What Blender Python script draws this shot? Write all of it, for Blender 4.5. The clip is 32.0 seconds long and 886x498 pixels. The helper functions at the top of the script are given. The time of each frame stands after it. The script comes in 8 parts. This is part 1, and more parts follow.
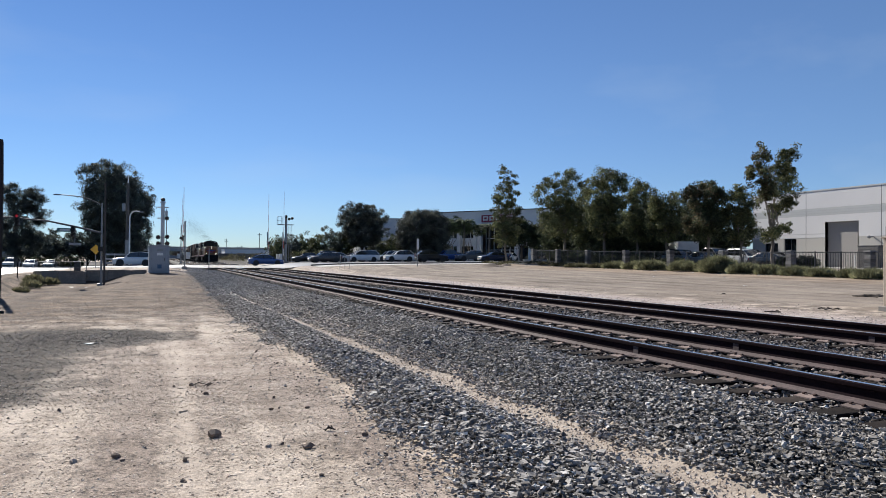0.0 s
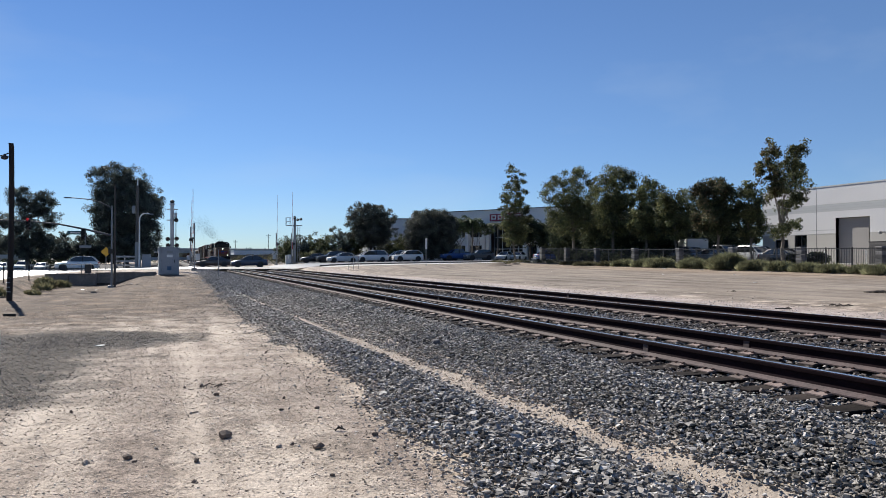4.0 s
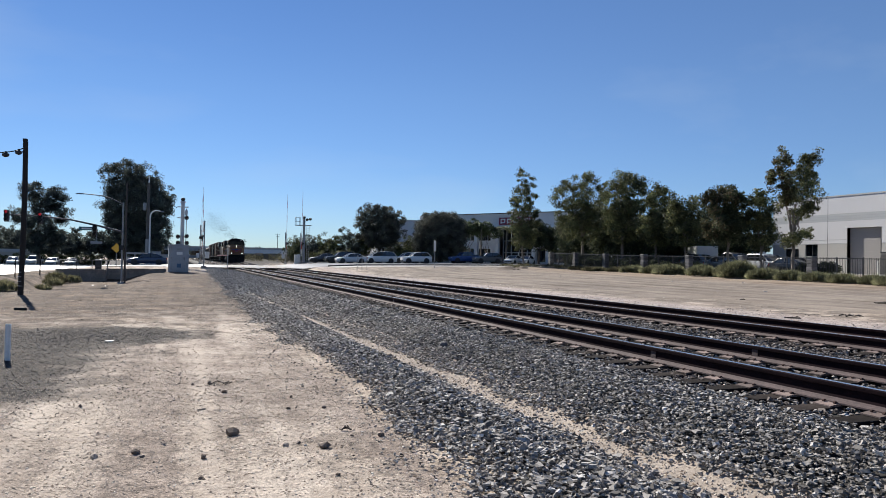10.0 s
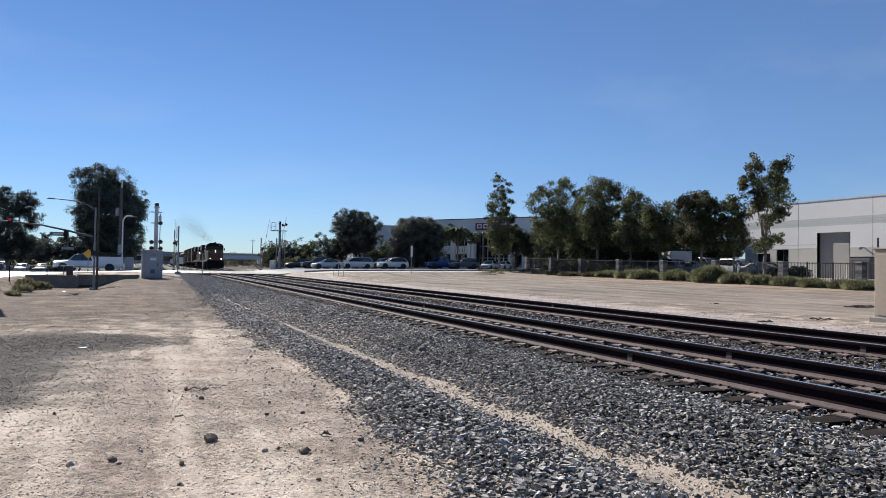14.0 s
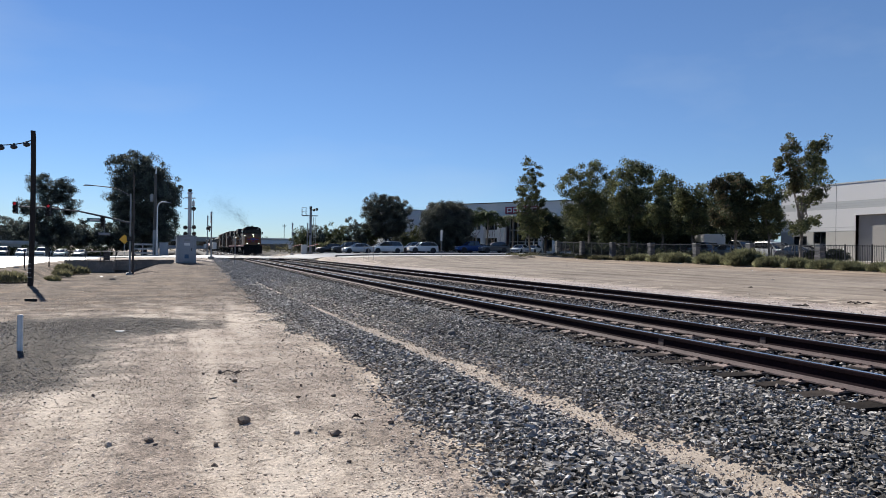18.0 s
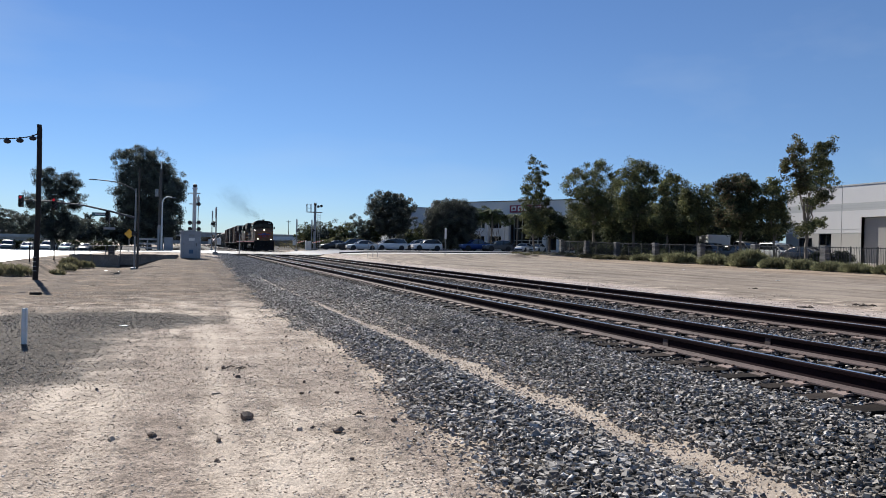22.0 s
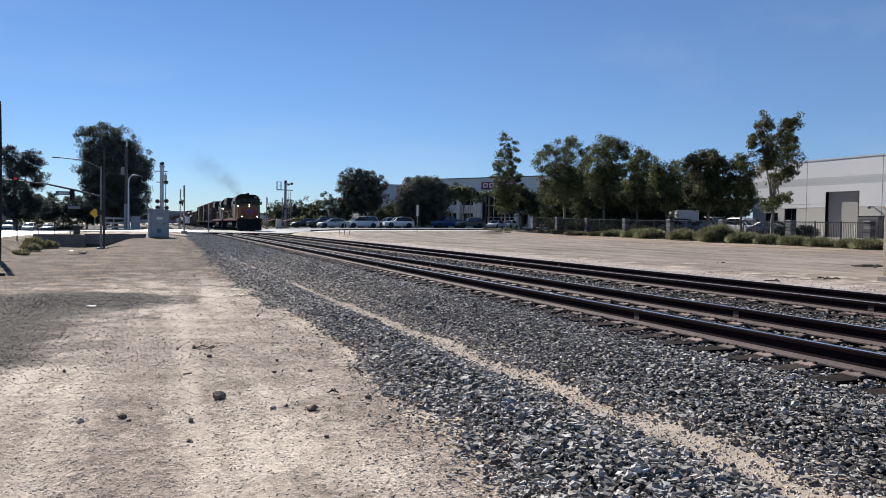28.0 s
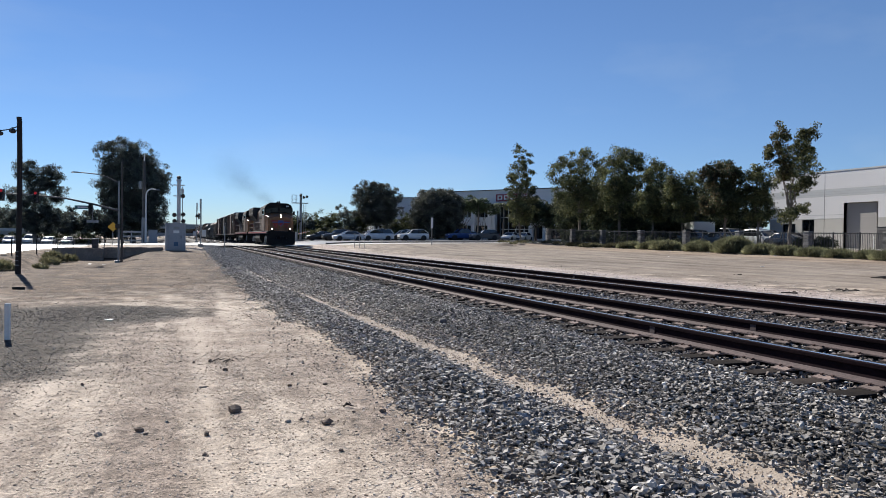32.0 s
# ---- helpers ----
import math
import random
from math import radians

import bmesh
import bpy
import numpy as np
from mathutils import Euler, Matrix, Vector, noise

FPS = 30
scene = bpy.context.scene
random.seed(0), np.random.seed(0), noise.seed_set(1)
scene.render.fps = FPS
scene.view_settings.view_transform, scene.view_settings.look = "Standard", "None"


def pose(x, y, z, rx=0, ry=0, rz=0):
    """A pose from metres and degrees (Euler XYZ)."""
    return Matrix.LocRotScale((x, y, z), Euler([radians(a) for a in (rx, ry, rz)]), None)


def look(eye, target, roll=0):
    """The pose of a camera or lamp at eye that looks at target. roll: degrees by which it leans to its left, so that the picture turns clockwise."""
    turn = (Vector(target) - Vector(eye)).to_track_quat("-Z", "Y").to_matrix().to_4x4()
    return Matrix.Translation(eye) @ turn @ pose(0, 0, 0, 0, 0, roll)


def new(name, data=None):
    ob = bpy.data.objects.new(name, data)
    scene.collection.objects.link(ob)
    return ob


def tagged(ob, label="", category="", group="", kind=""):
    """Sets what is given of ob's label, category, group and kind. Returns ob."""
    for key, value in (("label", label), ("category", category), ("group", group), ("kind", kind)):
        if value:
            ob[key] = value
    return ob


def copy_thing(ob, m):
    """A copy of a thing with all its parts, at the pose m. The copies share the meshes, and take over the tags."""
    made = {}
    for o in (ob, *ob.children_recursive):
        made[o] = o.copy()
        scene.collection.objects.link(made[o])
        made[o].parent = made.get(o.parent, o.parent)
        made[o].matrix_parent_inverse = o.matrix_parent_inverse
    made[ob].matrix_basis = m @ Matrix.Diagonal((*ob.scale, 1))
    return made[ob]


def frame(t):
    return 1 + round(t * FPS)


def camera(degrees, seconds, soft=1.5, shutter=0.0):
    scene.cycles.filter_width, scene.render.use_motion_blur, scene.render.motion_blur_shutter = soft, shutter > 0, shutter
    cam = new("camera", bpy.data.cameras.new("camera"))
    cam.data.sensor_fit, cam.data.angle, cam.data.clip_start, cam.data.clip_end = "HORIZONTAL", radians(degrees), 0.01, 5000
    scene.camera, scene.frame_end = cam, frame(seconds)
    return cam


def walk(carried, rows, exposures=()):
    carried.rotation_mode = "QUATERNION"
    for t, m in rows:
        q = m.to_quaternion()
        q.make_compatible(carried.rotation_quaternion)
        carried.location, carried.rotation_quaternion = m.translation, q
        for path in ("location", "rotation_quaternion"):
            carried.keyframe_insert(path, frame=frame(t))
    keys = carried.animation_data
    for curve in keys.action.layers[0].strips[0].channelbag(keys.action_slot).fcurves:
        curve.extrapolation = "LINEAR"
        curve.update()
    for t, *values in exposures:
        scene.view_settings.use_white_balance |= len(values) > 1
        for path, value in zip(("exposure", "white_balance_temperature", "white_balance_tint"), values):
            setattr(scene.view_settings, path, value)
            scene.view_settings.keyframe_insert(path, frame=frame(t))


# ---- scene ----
cam = camera(62.63, 32.0, soft=0.9)
PATH = [
    (0, (-5.709, 0.249, 1.636), (-4.982, 2.112, 1.665), 0.5),
    (0.5, (-5.713, 0.246, 1.635), (-4.99, 2.11, 1.665), 0.4),
    (1, (-5.714, 0.242, 1.64), (-4.995, 2.108, 1.672), 0.4),
    (1.5, (-5.715, 0.245, 1.638), (-5.001, 2.113, 1.673), 0.4),
    (2, (-5.711, 0.248, 1.637), (-5.0, 2.117, 1.672), 0.3),
    (2.5, (-5.71, 0.248, 1.638), (-5.002, 2.119, 1.672), 0.2),
    (3, (-5.707, 0.248, 1.639), (-5.001, 2.119, 1.669), 0.1),
    (3.5, (-5.709, 0.246, 1.638), (-5.004, 2.118, 1.665), 0.0),
    (5.5, (-5.704, 0.249, 1.637), (-4.997, 2.12, 1.672), 0.1),
    (6, (-5.706, 0.236, 1.639), (-5.001, 2.108, 1.679), 0.1),
    (6.5, (-5.706, 0.232, 1.639), (-5.004, 2.104, 1.682), 0.1),
    (7, (-5.706, 0.231, 1.641), (-5.006, 2.104, 1.686), 0.2),
    (7.5, (-5.711, 0.236, 1.64), (-5.012, 2.109, 1.687), 0.4),
    (8, (-5.713, 0.236, 1.637), (-5.015, 2.11, 1.685), 0.6),
    (8.5, (-5.719, 0.227, 1.637), (-5.024, 2.102, 1.684), 0.9),
    (9, (-5.717, 0.236, 1.638), (-5.027, 2.112, 1.681), 1.0),
    (9.5, (-5.723, 0.237, 1.632), (-5.037, 2.115, 1.67), 1.1),
    (10, (-5.722, 0.232, 1.636), (-5.039, 2.111, 1.67), 1.1),
    (10.5, (-5.722, 0.231, 1.637), (-5.041, 2.111, 1.671), 1.1),
    (11, (-5.724, 0.235, 1.638), (-5.043, 2.115, 1.676), 1.0),
    (11.5, (-5.721, 0.233, 1.64), (-5.039, 2.112, 1.685), 0.9),
    (12, (-5.75, 0.261, 1.633), (-5.061, 2.138, 1.688), 0.8),
    (12.5, (-5.796, 0.315, 1.63), (-5.09, 2.185, 1.694), 0.9),
    (13, (-5.813, 0.324, 1.627), (-5.087, 2.186, 1.692), 1.0),
    (13.5, (-5.769, 0.253, 1.624), (-5.028, 2.11, 1.684), 1.0),
    (14, (-5.76, 0.213, 1.627), (-5.017, 2.069, 1.677), 1.0),
    (14.5, (-5.759, 0.224, 1.628), (-5.024, 2.084, 1.67), 0.9),
    (16.5, (-5.74, 0.215, 1.631), (-5.037, 2.087, 1.662), 0.6),
    (17, (-5.743, 0.219, 1.629), (-5.054, 2.097, 1.651), 0.6),
    (17.5, (-5.746, 0.221, 1.63), (-5.07, 2.103, 1.642), 0.7),
    (18, (-5.749, 0.21, 1.63), (-5.082, 2.095, 1.635), 0.8),
    (18.5, (-5.754, 0.209, 1.627), (-5.091, 2.096, 1.629), 0.9),
    (19, (-5.76, 0.209, 1.627), (-5.102, 2.098, 1.628), 0.9),
    (19.5, (-5.757, 0.213, 1.628), (-5.104, 2.104, 1.63), 1.0),
    (20, (-5.759, 0.224, 1.628), (-5.112, 2.117, 1.631), 1.1),
    (20.5, (-5.759, 0.226, 1.626), (-5.117, 2.12, 1.63), 1.2),
    (21, (-5.758, 0.235, 1.624), (-5.118, 2.13, 1.627), 1.3),
    (21.5, (-5.759, 0.235, 1.625), (-5.114, 2.129, 1.626), 1.3),
    (22, (-5.751, 0.231, 1.628), (-5.094, 2.12, 1.627), 1.4),
    (22.5, (-5.752, 0.245, 1.62), (-5.077, 2.128, 1.616), 1.4),
    (23, (-5.754, 0.25, 1.615), (-5.061, 2.126, 1.606), 1.4),
    (23.5, (-5.759, 0.252, 1.609), (-5.051, 2.122, 1.594), 1.3),
    (24, (-5.755, 0.246, 1.612), (-5.04, 2.113, 1.589), 1.2),
    (24.5, (-5.749, 0.252, 1.607), (-5.029, 2.117, 1.576), 0.9),
    (25, (-5.745, 0.241, 1.605), (-5.021, 2.105, 1.565), 0.8),
    (25.5, (-5.746, 0.248, 1.606), (-5.016, 2.109, 1.557), 0.7),
    (27.5, (-5.751, 0.274, 1.62), (-5.018, 2.133, 1.555), 1.1),
    (28, (-5.749, 0.267, 1.621), (-5.019, 2.128, 1.559), 1.0),
    (28.5, (-5.747, 0.266, 1.625), (-5.02, 2.128, 1.566), 0.9),
    (29, (-5.748, 0.257, 1.628), (-5.026, 2.121, 1.573), 0.8),
    (29.5, (-5.746, 0.251, 1.63), (-5.028, 2.117, 1.583), 0.7),
    (30, (-5.748, 0.245, 1.634), (-5.038, 2.114, 1.593), 0.7),
    (30.5, (-5.752, 0.245, 1.631), (-5.049, 2.117, 1.596), 0.6),
    (31, (-5.749, 0.254, 1.631), (-5.053, 2.129, 1.597), 0.6),
    (31.5, (-5.753, 0.251, 1.631), (-5.06, 2.127, 1.599), 0.6),
    (32, (-5.75, 0.248, 1.635), (-5.058, 2.124, 1.606), 0.8),
]
walk(cam, [(t, look(eye, target, roll)) for t, eye, target, roll in PATH], exposures=[(0, 0.70, 6500, 10), (32, 0.70, 6500, 10)])

# ---- daylight: sun ahead, a little to the side of the tracks ----
SUN_EL, SUN_AZ = radians(34), radians(-12)
world = bpy.data.worlds.new("sky")
scene.world = world
world.use_nodes = True
wn = world.node_tree.nodes
sky = wn.new("ShaderNodeTexSky")
sky.sky_type, sky.sun_disc = "NISHITA", False
sky.sun_elevation, sky.sun_rotation = SUN_EL, SUN_AZ
sky.altitude = 800
sky.air_density, sky.dust_density, sky.ozone_density = 1.0, 0.0, 1.6
deep = wn.new("ShaderNodeHueSaturation")
deep.inputs["Saturation"].default_value = 1.12
cool = wn.new("ShaderNodeMix")
cool.data_type, cool.blend_type = "RGBA", "MULTIPLY"
cool.inputs[0].default_value = 1.0
cool.inputs[7].default_value = (0.81, 0.93, 1.18, 1)
world.node_tree.links.new(sky.outputs[0], deep.inputs["Color"])
world.node_tree.links.new(deep.outputs[0], cool.inputs[6])
wisp_co = wn.new("ShaderNodeMapping")
wisp_co.inputs["Scale"].default_value = (1.2, 2.6, 5.0)
wisp_co.inputs["Rotation"].default_value = (0, 0, 0.7)
wisps = wn.new("ShaderNodeTexNoise")
wisps.inputs["Scale"].default_value, wisps.inputs["Detail"].default_value = 2.2, 6.0
thin = wn.new("ShaderNodeMapRange")
thin.inputs[1].default_value, thin.inputs[2].default_value, thin.inputs[4].default_value = 0.5, 0.8, 0.16
cloud = wn.new("ShaderNodeMix")
cloud.data_type = "RGBA"
cloud.inputs[7].default_value = (7.5, 8.6, 10.0, 1)
low = wn.new("ShaderNodeSeparateXYZ")
band = wn.new("ShaderNodeValToRGB")
band.color_ramp.elements[0].position, band.color_ramp.elements[0].color = 0.0, (0.74, 0.85, 0.99, 1)
band.color_ramp.elements[1].position, band.color_ramp.elements[1].color = 0.22, (1, 1, 1, 1)
clear_low = wn.new("ShaderNodeMix")
clear_low.data_type, clear_low.blend_type = "RGBA", "MULTIPLY"
clear_low.inputs[0].default_value = 1.0
sky_co = wn.new("ShaderNodeTexCoord").outputs["Generated"]
side = wn.new("ShaderNodeMapRange")
side.inputs[1].default_value, side.inputs[2].default_value, side.inputs[4].default_value = 0.1, 0.95, 0.13
veil = wn.new("ShaderNodeMix")
veil.data_type = "RGBA"
veil.inputs[7].default_value = (4.9, 7.8, 12.2, 1)
for a, b in ((sky_co, low.inputs[0]), (low.outputs[2], band.inputs[0]), (band.outputs[0], clear_low.inputs[7]), (cool.outputs[2], clear_low.inputs[6])):
    world.node_tree.links.new(a, b)
for a, b in ((sky_co, wisp_co.inputs[0]), (wisp_co.outputs[0], wisps.inputs[0]), (wisps.outputs[0], thin.inputs[0]), (thin.outputs[0], cloud.inputs[0]), (clear_low.outputs[2], veil.inputs[6]), (low.outputs[0], side.inputs[0]), (side.outputs[0], veil.inputs[0]), (veil.outputs[2], cloud.inputs[6]), (cloud.outputs[2], wn["Background"].inputs[0])):
    world.node_tree.links.new(a, b)
wn["Background"].inputs[1].default_value = 0.05
sun_data = bpy.data.lights.new("sun", "SUN")
sun_data.energy, sun_data.angle, sun_data.color = 5.0, radians(0.53), (1.0, 0.95, 0.87)
sun = new("sun", sun_data)
sun_dir = Vector((math.sin(SUN_AZ) * math.cos(SUN_EL), math.cos(SUN_AZ) * math.cos(SUN_EL), math.sin(SUN_EL)))
sun.matrix_world = look(sun_dir * 100, (0, 0, 0))


# ---- materials ----
def nodes_of(name):
    m = bpy.data.materials.new(name)
    m.use_nodes = True
    nt = m.node_tree
    return m, nt, nt.nodes, nt.links, nt.nodes["Principled BSDF"]


def node(nt, kind, **settings):
    n = nt.nodes.new(kind)
    for key, value in settings.items():
        n.inputs[key.replace("_", " ")].default_value = value
    return n


def ramp(nt, fac, stops):
    r = nt.nodes.new("ShaderNodeValToRGB")
    while len(r.color_ramp.elements) < len(stops):
        r.color_ramp.elements.new(0.5)
    for e, (p, c) in zip(r.color_ramp.elements, stops):
        e.position, e.color = p, (*c, 1) if len(c) == 3 else c
    nt.links.new(fac, r.inputs[0])
    return r.outputs[0]


def blend(nt, fac, a, b, kind="MIX"):
    m = nt.nodes.new("ShaderNodeMix")
    m.data_type, m.blend_type = "RGBA", kind
    for sock, value in ((m.inputs[0], fac), (m.inputs[6], a), (m.inputs[7], b)):
        if isinstance(value, (int, float)):
            sock.default_value = value
        elif isinstance(value, tuple):
            sock.default_value = (*value, 1)
        else:
            nt.links.new(value, sock)
    return m.outputs[2]


def shade(c, k):
    return tuple(min(1.0, v * k) for v in c)


def surface(name, color, rough=0.7, metal=0.0, grain=8.0, stain=0.6, vary=0.25, bump=0.15, spec=0.5, tint=None, by="object", coat=0.0):
    """A painted, mineral or metal surface: fine grain and broad stains over one base colour."""
    m, nt, nodes, links, bsdf = nodes_of(name)
    co = nodes.new("ShaderNodeTexCoord").outputs["Object"]
    fine = node(nt, "ShaderNodeTexNoise", Scale=grain, Detail=6.0, Roughness=0.6)
    broad = node(nt, "ShaderNodeTexNoise", Scale=stain, Detail=4.0, Roughness=0.55)
    links.new(co, fine.inputs["Vector"])
    links.new(co, broad.inputs["Vector"])
    c1 = ramp(nt, fine.outputs[0], [(0.3, shade(color, 1 - vary)), (0.7, shade(color, 1 + vary * 0.6))])
    dark = tint or shade(color, 1 - vary * 1.2)
    c2 = blend(nt, ramp(nt, broad.outputs[0], [(0.42, (0, 0, 0)), (0.68, (0.75, 0.75, 0.75))]), c1, dark)
    if by in ("random", "island"):
        if by == "random":
            rnd = nodes.new("ShaderNodeObjectInfo").outputs["Random"]
        else:
            rnd = nodes.new("ShaderNodeNewGeometry").outputs["Random Per Island"]
        c2 = blend(nt, 1.0, c2, ramp(nt, rnd, [(0.0, (0.55,) * 3), (1.0, (1.3,) * 3)]), "MULTIPLY")
    links.new(c2, bsdf.inputs["Base Color"])
    rr = nodes.new("ShaderNodeMapRange")
    rr.inputs[3].default_value, rr.inputs[4].default_value = max(0.02, rough - 0.12), min(1.0, rough + 0.12)
    links.new(fine.outputs[0], rr.inputs[0])
    links.new(rr.outputs[0], bsdf.inputs["Roughness"])
    bsdf.inputs["Metallic"].default_value = metal
    bsdf.inputs["Specular IOR Level"].default_value = spec
    bsdf.inputs["Coat Weight"].default_value = coat
    if bump:
        b = node(nt, "ShaderNodeBump", Strength=bump, Distance=0.02)
        links.new(fine.outputs[0], b.inputs["Height"])
        links.new(b.outputs[0], bsdf.inputs["Normal"])
    return m


def glow(name, color, strength):
    m, nt, nodes, links, bsdf = nodes_of(name)
    bsdf.inputs["Base Color"].default_value = (*color, 1)
    bsdf.inputs["Emission Color"].default_value = (*color, 1)
    bsdf.inputs["Emission Strength"].default_value = strength
    return m


def glassy(name, color, rough=0.05):
    """Dark tinted glass as seen from outside."""
    m, nt, nodes, links, bsdf = nodes_of(name)
    bsdf.inputs["Base Color"].default_value = (*color, 1)
    bsdf.inputs["Roughness"].default_value = rough
    bsdf.inputs["Specular IOR Level"].default_value = 0.8
    bsdf.inputs["IOR"].default_value = 1.5
    return m


def paint(name, color, rough=0.3):
    m = surface(name, color, rough, 0.0, 30, 0.8, 0.1, 0.0, 0.5, coat=0.5)
    return m


# spilt gravel beside the path: centres and radii
PATCHES = [(-10.4, 13.2, 4.5, 5.4), (-7.6, 16.4, 2.9, 2.4), (-9.4, 10.6, 3.0, 2.9), (-13.0, 11.0, 4.5, 5.0)]


def dirt_material():
    m, nt, nodes, links, bsdf = nodes_of("dry_dirt")
    co = nodes.new("ShaderNodeTexCoord").outputs["Object"]
    sep = nodes.new("ShaderNodeSeparateXYZ")
    links.new(co, sep.inputs[0])
    mid = node(nt, "ShaderNodeTexNoise", Scale=1.3, Detail=9.0, Roughness=0.66)
    big = node(nt, "ShaderNodeTexNoise", Scale=0.25, Detail=6.0, Roughness=0.6)
    grit = node(nt, "ShaderNodeTexNoise", Scale=11.0, Detail=9.0, Roughness=0.78)
    fine = node(nt, "ShaderNodeTexNoise", Scale=60.0, Detail=4.0, Roughness=0.75)
    chip = node(nt, "ShaderNodeTexVoronoi", Scale=38.0)
    crumb = node(nt, "ShaderNodeTexVoronoi", Scale=85.0)
    clod = node(nt, "ShaderNodeTexVoronoi", Scale=11.0)
    for n in (mid, big, grit, fine, chip, crumb, clod):
        links.new(co, n.inputs["Vector"])
    lanes = nodes.new("ShaderNodeMapping")
    lanes.inputs["Scale"].default_value = (1.35, 0.055, 1.0)
    lanes.inputs["Rotation"].default_value = (0, 0, radians(5))
    links.new(co, lanes.inputs[0])
    ruts = node(nt, "ShaderNodeTexNoise", Scale=1.0, Detail=4.0, Roughness=0.55)
    links.new(lanes.outputs[0], ruts.inputs["Vector"])

    def patch(cx, cy, rx, ry, soft, ragged=0.9):
        dx = nodes.new("ShaderNodeMath"); dx.operation = "MULTIPLY_ADD"
        dx.inputs[1].default_value, dx.inputs[2].default_value = 1 / rx, -cx / rx
        dy = nodes.new("ShaderNodeMath"); dy.operation = "MULTIPLY_ADD"
        dy.inputs[1].default_value, dy.inputs[2].default_value = 1 / ry, -cy / ry
        links.new(sep.outputs[0], dx.inputs[0]); links.new(sep.outputs[1], dy.inputs[0])
        comb = nodes.new("ShaderNodeCombineXYZ")
        links.new(dx.outputs[0], comb.inputs[0]); links.new(dy.outputs[0], comb.inputs[1])
        ln = nodes.new("ShaderNodeVectorMath"); ln.operation = "LENGTH"
        links.new(comb.outputs[0], ln.inputs[0])
        add = nodes.new("ShaderNodeMath"); add.operation = "MULTIPLY_ADD"
        add.inputs[1].default_value, add.inputs[2].default_value = ragged, -ragged / 2
        links.new(mid.outputs[0], add.inputs[0])
        s = nodes.new("ShaderNodeMath"); s.operation = "ADD"
        links.new(ln.outputs["Value"], s.inputs[0]); links.new(add.outputs[0], s.inputs[1])
        return ramp(nt, s.outputs[0], [(1.0 - soft, (1,) * 3), (1.0, (0, 0, 0))])

    sand = ramp(nt, mid.outputs[0], [(0.3, (0.29, 0.235, 0.187)), (0.5, (0.43, 0.36, 0.294)), (0.7, (0.58, 0.5, 0.42))])
    brown = ramp(nt, mid.outputs[0], [(0.32, (0.2, 0.156, 0.127)), (0.68, (0.37, 0.303, 0.252))])
    c = blend(nt, ramp(nt, big.outputs[0], [(0.42, (0, 0, 0)), (0.58, (0.75,) * 3)]), sand, brown)
    c = blend(nt, ramp(nt, ruts.outputs[0], [(0.38, (0.8,) * 3), (0.5, (0, 0, 0))]), c, brown)
    c = blend(nt, ramp(nt, ruts.outputs[0], [(0.5, (0, 0, 0)), (0.64, (0.6,) * 3)]), c, (0.57, 0.487, 0.405))
    # the lot beyond the tracks, the brown stretch by the relay house, the land past the street
    lot = ramp(nt, mid.outputs[0], [(0.3, (0.16, 0.131, 0.109)), (0.5, (0.22, 0.186, 0.158)), (0.7, (0.28, 0.241, 0.206))])
    lot = blend(nt, ramp(nt, big.outputs[0], [(0.45, (0, 0, 0)), (0.62, (0.5,) * 3)]), lot, (0.32, 0.28, 0.243))
    drag = nodes.new("ShaderNodeMapping")
    drag.inputs["Scale"].default_value = (0.55, 0.05, 1.0)
    drag.inputs["Rotation"].default_value = (0, 0, radians(-9))
    links.new(co, drag.inputs[0])
    passes = node(nt, "ShaderNodeTexNoise", Scale=1.6, Detail=5.0, Roughness=0.6)
    links.new(drag.outputs[0], passes.inputs["Vector"])
    lot = blend(nt, 1.0, lot, ramp(nt, passes.outputs[0], [(0.36, (0.6, 0.585, 0.565)), (0.46, (0.86, 0.85, 0.83)), (0.62, (1.1, 1.08, 1.03))]), "MULTIPLY")
    lot = blend(nt, patch(33.0, 40.0, 7.0, 75.0, 0.5, 0.8), lot, blend(nt, 1.0, lot, (1.12, 1.03, 0.93), "MULTIPLY"))
    c = blend(nt, patch(32.0, 40.0, 25.0, 70.0, 0.12), c, lot)
    c = blend(nt, patch(8.9, 40.0, 1.6, 60.0, 0.6, 0.8), c, ramp(nt, mid.outputs[0], [(0.3, (0.3, 0.25, 0.225)), (0.7, (0.5, 0.43, 0.395))]))
    # browner dirt, darkened further for the shaded sides of its bumps
    shaded_brown = ramp(nt, mid.outputs[0], [(0.3, (0.072, 0.051, 0.037)), (0.5, (0.122, 0.09, 0.067)), (0.7, (0.2, 0.153, 0.118))])
    across = nodes.new("ShaderNodeMapping")
    across.inputs["Scale"].default_value = (0.5, 0.75, 1.0)
    across.inputs["Rotation"].default_value = (0, 0, radians(12))
    links.new(co, across.inputs[0])
    streak = node(nt, "ShaderNodeTexNoise", Scale=1.0, Detail=5.0, Roughness=0.66)
    links.new(across.outputs[0], streak.inputs["Vector"])
    shaded_brown = blend(nt, 1.0, shaded_brown, ramp(nt, streak.outputs[0], [(0.36, (0.55, 0.52, 0.5)), (0.5, (1.0,) * 3), (0.64, (1.5, 1.42, 1.3))]), "MULTIPLY")
    c = blend(nt, patch(-10.2, 42.0, 12.2, 28.5, 0.3), c, shaded_brown)
    # past the street the ground colour is dark in place of tree shadow
    c = blend(nt, patch(20.0, 225.0, 150.0, 122.0, 0.1), c, (0.055, 0.05, 0.046))
    gravel = ramp(nt, grit.outputs[0], [(0.36, (0.024, 0.02, 0.017)), (0.5, (0.055, 0.046, 0.039)), (0.66, (0.125, 0.106, 0.09))])
